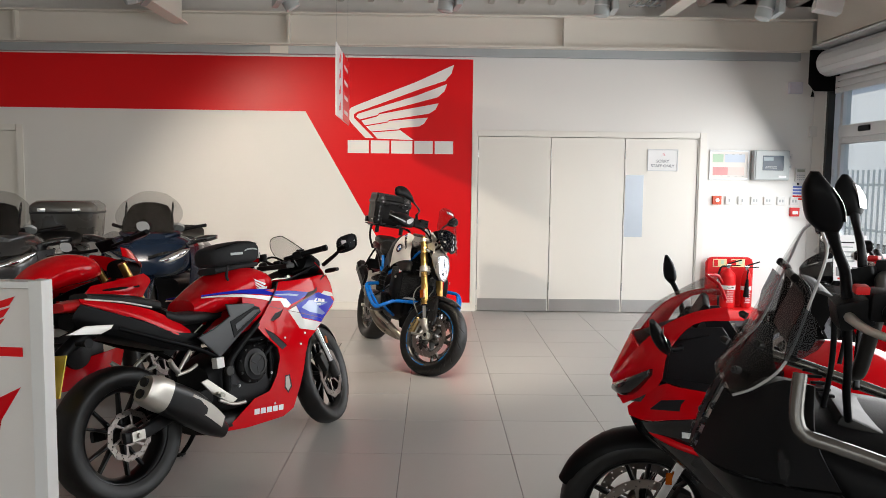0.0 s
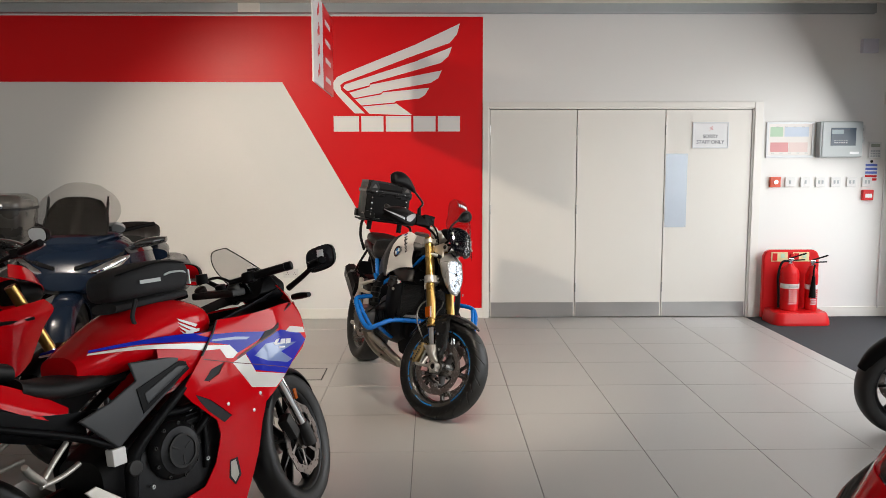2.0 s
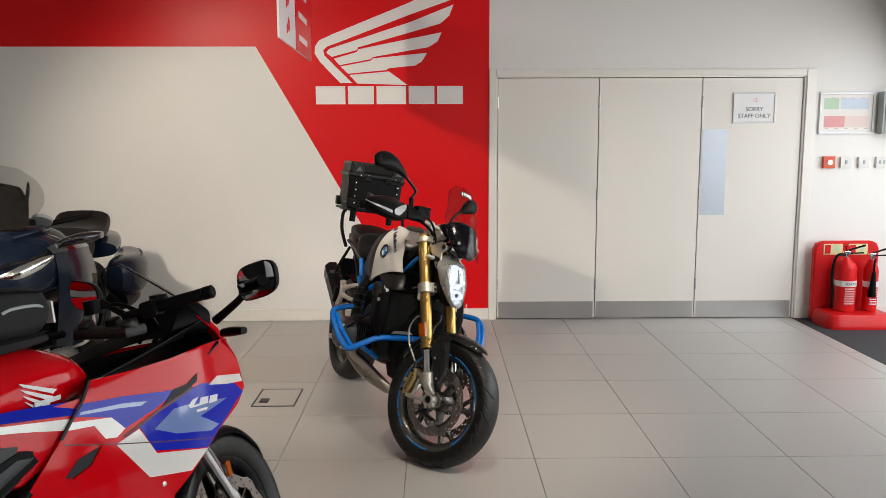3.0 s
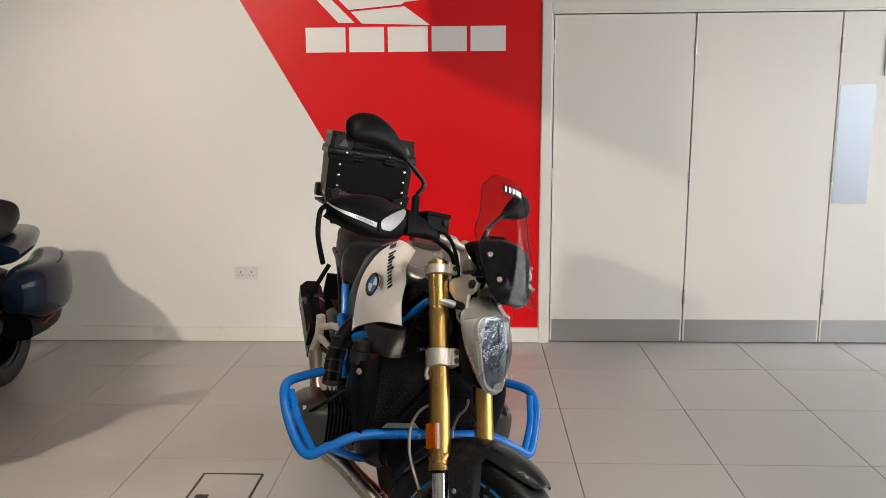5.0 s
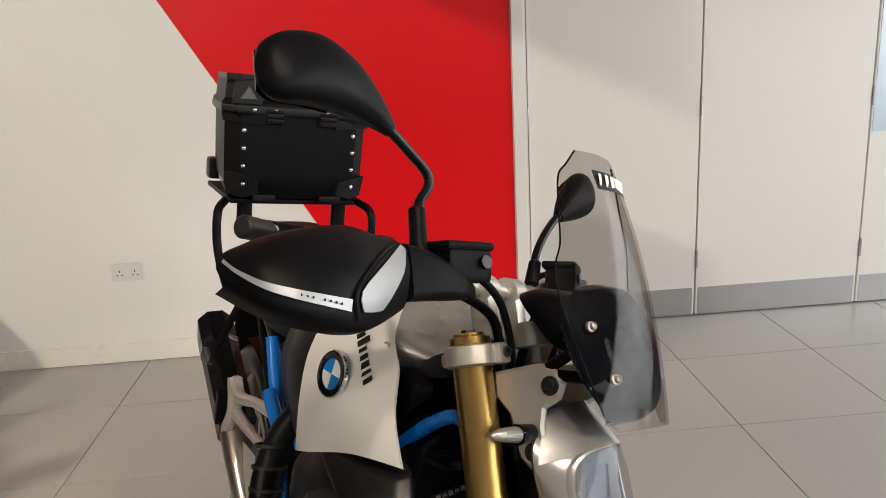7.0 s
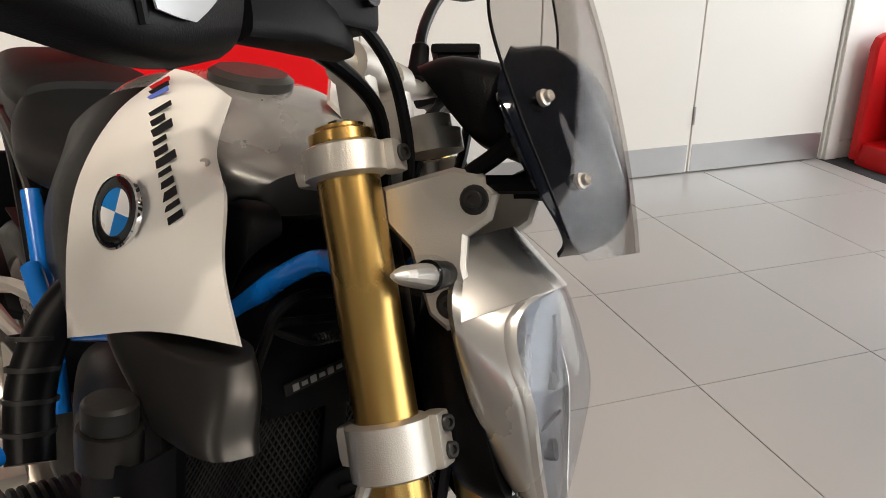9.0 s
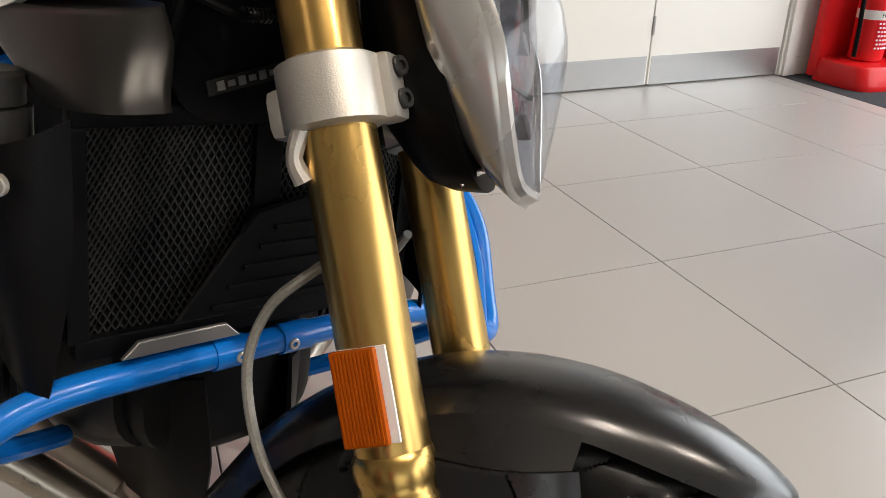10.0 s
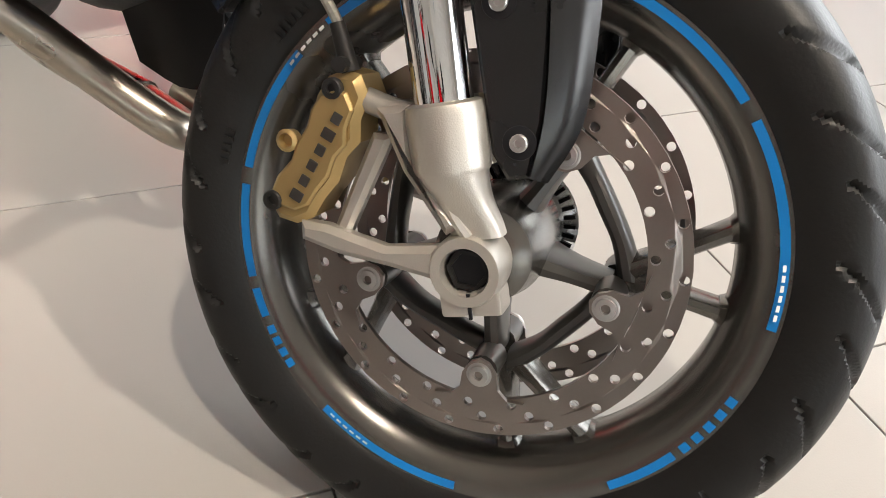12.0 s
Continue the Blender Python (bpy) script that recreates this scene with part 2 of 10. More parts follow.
    def prism(self, poly, m, h, bev=0.0):
        """A plate with the outline poly in the plane of m, its thickness h along m's z, edges chamfered."""
        n = len(poly)
        area = sum(poly[i][0] * poly[(i + 1) % n][1] - poly[(i + 1) % n][0] * poly[i][1] for i in range(n))
        p = [Vector(q) for q in (poly if area > 0 else poly[::-1])]

        def inset(d):
            out = []
            for i in range(n):
                e0, e1 = (p[i] - p[i - 1]).normalized(), (p[(i + 1) % n] - p[i]).normalized()
                n0, n1 = Vector((-e0.y, e0.x)), Vector((-e1.y, e1.x))
                q = n0 + n1
                s = d / max(0.35, 1 + n0.dot(n1)) 
                out.append(p[i] + q * s)
            return out
        q = inset(bev) if bev else p
        rows = [[(a.x, a.y, 0) for a in q]]
        if bev:
            rows += [[(a.x, a.y, bev) for a in p], [(a.x, a.y, h - bev) for a in p]]
        rows.append([(a.x, a.y, h) for a in q])
        g = Geo().rings(rows)
        return self.add([m @ Vector(v) for v in g.v], g.f)

    def patch(self, grid, thick=0.003, k=5):
        """A smooth curved panel through a small grid of places, with thickness."""
        rows = [smooth_path(r, k) for r in grid]
        cols = [smooth_path([r[j] for r in rows], k) for j in range(len(rows[0]))]
        a, b = len(cols), len(cols[0])
        nrm = {}
        for i in range(a):
            for j in range(b):
                du = cols[min(i + 1, a - 1)][j] - cols[max(i - 1, 0)][j]
                dv = cols[i][min(j + 1, b - 1)] - cols[i][max(j - 1, 0)]
                q = du.cross(dv)
                nrm[i, j] = q.normalized() if q.length > 1e-12 else Vector((0, 0, 1))
        top = [cols[i][j] + nrm[i, j] * thick / 2 for i in range(a) for j in range(b)]
        bot = [cols[i][j] - nrm[i, j] * thick / 2 for i in range(a) for j in range(b)]
        f = []
        o = a * b
        for i in range(a - 1):
            for j in range(b - 1):
                q = (i * b + j, (i + 1) * b + j, (i + 1) * b + j + 1, i * b + j + 1)
                f += [q, tuple(x + o for x in q[::-1])]
        edge = [i * b for i in range(a)] + [(a - 1) * b + j for j in range(1, b)] + [i * b + b - 1 for i in range(a - 2, -1, -1)] + [j for j in range(b - 2, 0, -1)]
        for x, y in zip(edge, edge[1:] + edge[:1]):
            f.append((x, x + o, y + o, y))
        return self.add(top + bot, f)

    def ball(self, c, r, n=16):
        r = r if isinstance(r, (tuple, list)) else (r, r, r)
        rows = []
        for i in range(1, n // 2):
            t = math.pi * i / (n // 2)
            rows.append([(c[0] + r[0] * math.sin(t) * math.cos(2 * math.pi * j / n), c[1] + r[1] * math.sin(t) * math.sin(2 * math.pi * j / n), c[2] + r[2] * math.cos(t)) for j in range(n)])
        return self.rings(rows)

    def weld(self):
        """Joins vertices that lie in one place."""
        at, back = {}, []
        for p in self.v:
            back.append(at.setdefault((round(p[0], 5), round(p[1], 5), round(p[2], 5)), len(at)))
        self.v = [k for k in at]
        self.f = [q for q in (tuple(dict.fromkeys(back[i] for i in f)) for f in self.f) if len(q) > 2]
        return self

    def moved(self, m):
        self.v = [tuple(m @ Vector(p)) for p in self.v]
        return self


def part(name, geo, material, parent=None, label="", m=None, sharp=32, local=None):
    """Links a mesh as ONE object, under a thing or part; m bakes a pose into the mesh, local places the object."""
    if m is not None:
        geo.moved(m)
    me = bpy.data.meshes.new(name)
    me.from_pydata(geo.v, [], geo.f)
    bm = bmesh.new()
    bm.from_mesh(me)
    bmesh.ops.recalc_face_normals(bm, faces=bm.faces)
    bm.to_mesh(me)
    bm.free()
    me.polygons.foreach_set("use_smooth", [True] * len(me.polygons))
    me.set_sharp_from_angle(angle=radians(sharp))
    me.materials.append(material)
    ob = new(name, me)
    if parent is not None:
        ob.parent = parent
    if local is not None:
        ob.matrix_local = local
    if label:
        ob["label"] = label
    if 10 < sharp and len(me.polygons) < 1500:
        ob.modifiers.new("weighted_normals", "WEIGHTED_NORMAL").keep_sharp = True
    return ob


def thing(name, label, category, m=None, group="", kind=""):
    ob = new(name)
    ob.empty_display_size = 0.1
    if m is not None:
        ob.matrix_world = m
    return tagged(ob, label, category, group, kind)


def solid(name, geo, material, label, category, group="", kind="", sharp=32):
    return tagged(part(name, geo, material, sharp=sharp), label, category, group, kind)


def words(name, text, size, m, material, parent=None, depth=0.0008):
    """Lettering with the built-in font, as a mesh."""
    cu = bpy.data.curves.new(name, "FONT")
    cu.body, cu.size, cu.extrude, cu.align_x, cu.align_y = text, size, depth, "CENTER", "CENTER"
    tmp = bpy.data.objects.new(name, cu)
    scene.collection.objects.link(tmp)
    bpy.context.view_layer.update()
    me = bpy.data.meshes.new_from_object(tmp.evaluated_get(bpy.context.evaluated_depsgraph_get()))
    bpy.data.objects.remove(tmp)
    me.materials.clear()
    me.materials.append(material)
    ob = new(name, me)
    if parent is not None:
        ob.parent = parent
    ob.matrix_local = m
    return ob


def upright(x, y, z):
    """A frame on the north wall: local x to the east, y up, z out of the wall (south)."""
    return Matrix.Translation((x, y, z)) @ Matrix(((1, 0, 0, 0), (0, 0, -1, 0), (0, 1, 0, 0), (0, 0, 0, 1)))

# ---- the room ----
YW, XE, XW, YS, ZC = 9.155, 4.78, -8.0, -4.0, 3.62


def build_walls():
    g = Geo()
    t = 0.2
    # north wall with two door openings
    for x0, x1, z0, z1 in ((XW, -5.15, 0, ZC), (-5.15, -4.27, 2.0, ZC), (-4.27, 0.875, 0, ZC), (0.875, 3.385, 2.0, ZC), (3.385, XE + 0.2, 0, ZC)):
        g.box(((x0 + x1) / 2, YW + t / 2, (z0 + z1) / 2), (x1 - x0, t, z1 - z0))
    solid("wall_north", g, WALL, "white painted showroom wall with a red graphic band", "wall", kind="structure")
    g = Geo().box(((XW + XE) / 2, YW + 0.5, ZC / 2), (XE - XW, 0.1, ZC))
    solid("wall_back", g, WALL, "plain wall behind the closed doors", "wall", kind="structure")
    g = Geo().box((XW - 0.1, (YS + YW) / 2, ZC / 2), (0.2, YW - YS + 0.4, ZC))
    solid("wall_west", g, WALL, "plain white painted showroom side wall", "wall", kind="structure")
    # east wall: pier in the corner, low upstand, lintel; glazing between
    g = Geo()
    g.box((XE + 0.1, 9.06, ZC / 2), (0.2, 0.19, ZC))
    g.box((XE + 0.1, 2.5, 3.1), (0.2, 13.0, 1.04))
    g.box((XE + 0.1, -3.9, ZC / 2), (0.2, 0.4, ZC))
    solid("wall_east", g, WALL, "white wall above the shopfront glazing", "wall", kind="structure")
    g = Geo()
    g.box(((XW + XE) / 2, YS - 0.1, 3.2), (XE - XW + 0.4, 0.2, 0.84))
    g.box((XW + 0.6, YS - 0.1, 1.39), (1.2, 0.2, 2.78))
    g.box((XE - 0.4, YS - 0.1, 1.39), (1.2, 0.2, 2.78))
    solid("wall_south", g, WALL, "white wall over the glazed shopfront", "wall", kind="structure")


def build_ceiling():
    # trapezoidal steel deck: ribs run north to south, all in one mesh
    g = Geo()
    y0, y1 = YS, YW
    x = XW
    top, low = 3.60, 3.44
    prof = []
    while x < XE + 0.3:
        prof += [(x, low), (x + 0.045, low), (x + 0.10, top), (x + 0.265, top), (x + 0.32, low)]
        x += 0.333
    rows = [[(a, y, b) for a, b in prof] + [(XE + 0.4, y, 3.75), (XW, y, 3.75)] for y in (y0, y1)]
    g.rings(rows)
    solid("ceiling", g, DECK, "white painted corrugated steel roof deck", "ceiling", kind="structure", sharp=20)
    # edge beam along the north wall: I-section with stiffeners, galvanised channel below
    g = Geo()
    g.box(((XW + 4.55) / 2, YW - 0.10, 3.11), (4.55 - XW, 0.02, 0.34))
    g.box(((XW + 4.55) / 2, YW - 0.13, 3.275), (4.55 - XW, 0.17, 0.022), 0.004)
    g.box(((XW + 4.55) / 2, YW - 0.11, 2.955), (4.55 - XW, 0.13, 0.02), 0.004)
    for x in (-7, -4.15, -1.2, 1.8):
        g.box((x, YW - 0.15, 3.11), (0.02, 0.09, 0.31))
    solid("edge_beam", g, BEAM, "cream painted steel edge beam", "beam", kind="structure")
    g = Geo().box(((XW + 4.44) / 2, YW - 0.055, 2.897), (4.44 - XW, 0.07, 0.085), 0.003)
    ch = solid("channel_rail", g, GALV, "grey galvanised steel channel under the beam", "rail", kind="structure")
    for x in (-6.2, -3.9, -1.95, -0.65, 0.2, 2.15, 4.0):
        b = Geo()
        for dz in (-0.02, 0.02):
            b.cyl((x, YW - 0.088, 2.897 + dz), (x, YW - 0.096, 2.897 + dz), 0.006, n=8)
        part("rivet", b, STEEL, ch)
    part("joint_plate", Geo().box((-1.32, YW - 0.093, 2.897), (0.2, 0.006, 0.083), 0.002), BEAM, ch, "bare cream joint plate")
    # rafters towards the viewer and the beam over the east window
    for x, zb in ((-2.35, 3.14), (-7.2, 3.14), (2.9, 3.3)):
        g = Geo()
        g.box((x, 2.5, zb + 0.15), (0.012, 12.9, 0.3))
        g.box((x, 2.5, zb), (0.16, 12.9, 0.018), 0.003)
        g.box((x, 2.5, zb + 0.3), (0.16, 12.9, 0.018), 0.003)
        solid("rafter", g, BEAM, "cream painted steel roof beam", "beam", kind="structure")
    g = Geo().box((4.66, 2.5, 3.22), (0.22, 12.9, 0.40), 0.004)
    solid("lintel_beam", g, BEAM, "cream painted beam over the window", "beam", kind="structure")
    # hanging service trays
    for x, y0, y1, w in ((-0.33, 6.0, 8.25, 0.22),):
        g = Geo().box((x, (y0 + y1) / 2, 3.30), (w, y1 - y0, 0.012), 0.003)
        g.box((x - w / 2, (y0 + y1) / 2, 3.33), (0.008, y1 - y0, 0.06))
        g.box((x + w / 2, (y0 + y1) / 2, 3.33), (0.008, y1 - y0, 0.06))
        solid("service_tray", g, DISC, "mottled bare metal service tray under the roof", "tray", kind="structure")
    g = Geo()
    for dx in (-0.14, -0.07, 0, 0.07, 0.14):
        g.box((2.62 + dx, 7.6, 3.38), (0.012, 2.6, 0.02), 0.003)
    for y in (6.5, 7.1, 7.7, 8.3, 8.8):
        g.box((2.62, y, 3.37), (0.34, 0.025, 0.012))
    solid("cable_tray", g, GALV, "galvanised cable ladder under the roof deck", "tray", kind="structure")


def build_floor():
    g = Geo().box(((XW + XE) / 2, (YS + YW) / 2, -0.06), (XE - XW + 0.6, YW - YS + 0.6, 0.11))
    fl = solid("floor", g, GROUT, "showroom floor of large grey porcelain tiles", "floor", kind="structure")
    p, x0, y0 = 0.602, 0.840, 5.045
    xe = 3.37
    full = Geo().box((0, 0, -0.004), (p - 0.003, p - 0.003, 0.008), 0.0014)
    me = part("tile", full, TILE, fl, sharp=8)
    me.location = (x0 + p / 2 - 30 * p, y0 + p / 2, -0.02)
    first = me
    made = 0
    rest = Geo()
    for i in range(-16, 5):
        for j in range(-16, 7):
            cx, cy = x0 + (i + 0.5) * p, y0 + (j + 0.5) * p
            sx0, sx1 = max(cx - p / 2, XW), min(cx + p / 2, xe)
            sy0, sy1 = max(cy - p / 2, YS), min(cy + p / 2, YW + 0.06)
            if sx1 - sx0 < 0.03 or sy1 - sy0 < 0.03:
                continue
            whole = sx1 - sx0 > p - 1e-6 and sy1 - sy0 > p - 1e-6
            near = cx > -2.6 and cy > 1.4
            if not near:
                rest.box(((sx0 + sx1) / 2, (sy0 + sy1) / 2, -0.004), (sx1 - sx0 - 0.004, sy1 - sy0 - 0.004, 0.008), 0.0014)
            elif whole:
                o = first if made == 0 else new("tile", first.data)
                o.parent = fl
                o.location = (cx, cy, 0)
                made += 1
            else:
                part("tile", Geo().box(((sx0 + sx1) / 2, (sy0 + sy1) / 2, -0.004), (sx1 - sx0 - 0.004, sy1 - sy0 - 0.004, 0.008), 0.0014), TILE, fl, sharp=8)
    tagged(part("far_tiles", rest, TILE, fl, sharp=8), kind="stuff")
    g = Geo().box(((3.37 + XE) / 2, (YS + YW) / 2 + 0.02, -0.006), (XE - 3.37, YW - YS, 0.013), 0.003)
    solid("entrance_carpet", g, CARPET, "charcoal entrance carpet along the window", "carpet", kind="structure")
    # floor service box lid
    fb = thing("floor_box", "tiled floor service box lid with a metal rim", "floor box", kind="structure")
    a = Geo()
    x0, x1, y0, y1 = -0.67, -0.43, 7.01, 7.315
    for c, s in ((((x0 + x1) / 2, y0, 0.001), (x1 - x0, 0.008, 0.004)), (((x0 + x1) / 2, y1, 0.001), (x1 - x0, 0.008, 0.004)), ((x0, (y0 + y1) / 2, 0.001), (0.008, y1 - y0, 0.004)), ((x1, (y0 + y1) / 2, 0.001), (0.008, y1 - y0, 0.004))):
        a.box(c, s)
    part("rim", a, DARKM, fb)
    part("lid", Geo().box(((x0 + x1) / 2, (y0 + y1) / 2, 0.001), (x1 - x0 - 0.012, y1 - y0 - 0.012, 0.003), 0.001), TILE, fb)
    part("handle", Geo().box((x0 + 0.055, y0 + 0.09, 0.003), (0.05, 0.075, 0.003), 0.001), DARKM, fb)


def build_trim():
    g = Geo()
    for x0, x1 in ((-4.2, 0.82), (3.46, 4.73), (XW, -5.22)):
        g.box(((x0 + x1) / 2, YW - 0.008, 0.05), (x1 - x0, 0.016, 0.095), 0.004)
    solid("baseboard", g, TRIMP, "white gloss painted skirting board", "skirting", kind="structure")
    # architraves
    for x0, x1, z in ((0.875, 3.385, 2.0), (-5.15, -4.27, 2.0)):
        g = Geo()
        w, d = 0.055, 0.018
        g.box((x0 - w / 2, YW - d / 2, (z + w) / 2), (w, d, z + w), 0.004)
        g.box((x1 + w / 2 + 0.012, YW - d / 2, (z + w) / 2), (w + 0.02, d, z + w), 0.004)
        g.box(((x0 + x1) / 2, YW - d / 2, z + w / 2), (x1 - x0 - 0.004, d - 0.002, w), 0.004)
        g.box((x0 + 0.006, YW + 0.06, z / 2), (0.012, 0.12, z))
        g.box((x1 - 0.006, YW + 0.06, z / 2), (0.012, 0.12, z))
        g.box(((x0 + x1) / 2, YW + 0.06, z - 0.005), (x1 - x0, 0.12, 0.010))
        solid("trim", g, TRIMP, "white gloss painted door surround", "door frame", kind="structure")


def build_doors():
    e = [0.889, 1.712, 2.550, 3.371]
    names = ("door_1", "door_2", "door_3")
    for k in range(3):
        x0, x1 = e[k] + 0.004, e[k + 1] - 0.004
        c = (x0 + x1) / 2
        yd = YW + 0.012
        d = thing(names[k], ("cream painted flush door leaf with a steel kick plate", "cream painted flush door leaf with a steel kick plate", "cream painted staff door with push plate, sign and kick plate")[k], "door", kind="structure")
        part("leaf", Geo().box((c, yd + 0.022, 0.996), (x1 - x0, 0.044, 1.976), 0.003), DOORP, d)
        part("kick_plate", Geo().box((c, yd - 0.001, 0.078), (x1 - x0 - 0.02, 0.0025, 0.142), 0.0008), STEEL, d, "brushed steel kick plate")
        s = Geo()
        for x in (x0 + 0.025, c, x1 - 0.025):
            for z in (0.02, 0.137):
                s.cyl((x, yd - 0.002, z), (x, yd - 0.0042, z), 0.004, n=8)
        part("screw", s, STEEL, d)
        if k == 2:
            part("push_plate", Geo().box((2.665, yd - 0.0012, 1.222), (0.205, 0.0025, 0.70), 0.0008), mat("push_plate_steel", (0.45, 0.50, 0.56), 0.38, 0.4), d, "satin aluminium push plate")
            s = Geo()
            for x in (2.575, 2.755):
                for z in (0.885, 1.05, 1.22, 1.39, 1.555):
                    s.cyl((x, yd - 0.002, z), (x, yd - 0.0042, z), 0.004, n=8)
            part("screw", s, STEEL, d)
        # hinges on the meeting edge
        h = Geo()
        for z in (0.25, 1.0, 1.75):
            h.cyl((x0 - 0.001, yd - 0.004, z), (x0 - 0.001, yd - 0.004, z + 0.09), 0.006, n=8)
        part("hinge", h, STEEL, d)
    d = thing("door_4", "cream painted flush door in the far corner", "door", kind="structure")
    part("leaf", Geo().box((-4.71, YW + 0.034, 0.996), (0.85, 0.044, 1.976), 0.003), DOORP, d)
    # sign on the staff door
    s = thing("door_sign", "small framed white sign reading sorry staff only", "sign", upright(2.976, YW + 0.011, 1.744))
    part("backing", Geo().box((0, 0, 0.003), (0.335, 0.235, 0.006), 0.001), WHITES, s)
    f = Geo()
    for c, q in (((0, 0.117, 0.006), (0.345, 0.012, 0.012)), ((0, -0.117, 0.006), (0.345, 0.012, 0.012)), ((-0.167, 0, 0.006), (0.012, 0.222, 0.012)), ((0.167, 0, 0.006), (0.012, 0.222, 0.012))):
        f.box(c, q, 0.003)
    part("frame", f, ALU, s, "thin silver snap frame")
    GREYI = mat("grey_print", (0.10, 0.11, 0.14), 0.5)
    words("lettering", "SORRY", 0.047, pose(0, -0.012, 0.0068), GREYI, s)
    words("lettering", "STAFF ONLY", 0.047, pose(0, -0.065, 0.0068), GREYI, s)
    lg = Geo()
    for i in range(3):
        lg.prism([(-0.02, 0.045 + i * 0.011), (0.028 - i * 0.004, 0.058 + i * 0.013), (0.022 - i * 0.004, 0.05 + i * 0.012)], pose(0, 0, 0.006), 0.001)
    part("emblem", lg, PINK, s)


def build_graphic():
    wg = thing("wall_graphic", "red vinyl wall band with a white wing emblem", "wall graphic", upright(0, YW, 0))
    part("red_field", Geo().prism([(0.815, 0.098), (0.818, 2.832), (XW, 2.85), (XW, 2.25), (-1.05, 2.238), (0.178, 0.098)], pose(0, 0, 0), 0.003), REDV, wg, "glossy red vinyl field")

    def feather(pts):
        q = [(-0.581 + ((590 + a / 3) - 615) * 0.00635, 1.925 - ((80 + b / 3) - 249) * 0.00630) for a, b in pts]
        part("feather", Geo().prism(q, pose(0, 0, 0.003), 0.002), WHITEV, wg)
    feather([(170, 495), (95, 415), (76, 385), (78, 358), (95, 335), (140, 315), (440, 195), (635, 104), (622, 150), (590, 188), (440, 240), (170, 342), (125, 358), (108, 372), (112, 392), (215, 495)])
    feather([(120, 382), (130, 368), (160, 358), (440, 268), (600, 205), (585, 245), (550, 275), (240, 362), (236, 372), (140, 397)])
    feather([(148, 404), (236, 379), (242, 369), (555, 307), (540, 340), (505, 362), (295, 398), (287, 406), (168, 428)])
    feather([(172, 433), (287, 412), (296, 403), (500, 383), (480, 415), (455, 430), (355, 440), (345, 447), (200, 460)])
    feather([(205, 465), (355, 452), (425, 503), (235, 497)])
    # the name below the wing as five plain blocks
    x = -0.578
    for w in (0.255, 0.225, 0.255, 0.225, 0.225):
        part("block", Geo().prism([(x, 1.782), (x + w - 0.018, 1.782), (x + w - 0.018, 1.925), (x, 1.925)], pose(0, 0, 0.003), 0.002), WHITEV, wg)
        x += w + 0.004


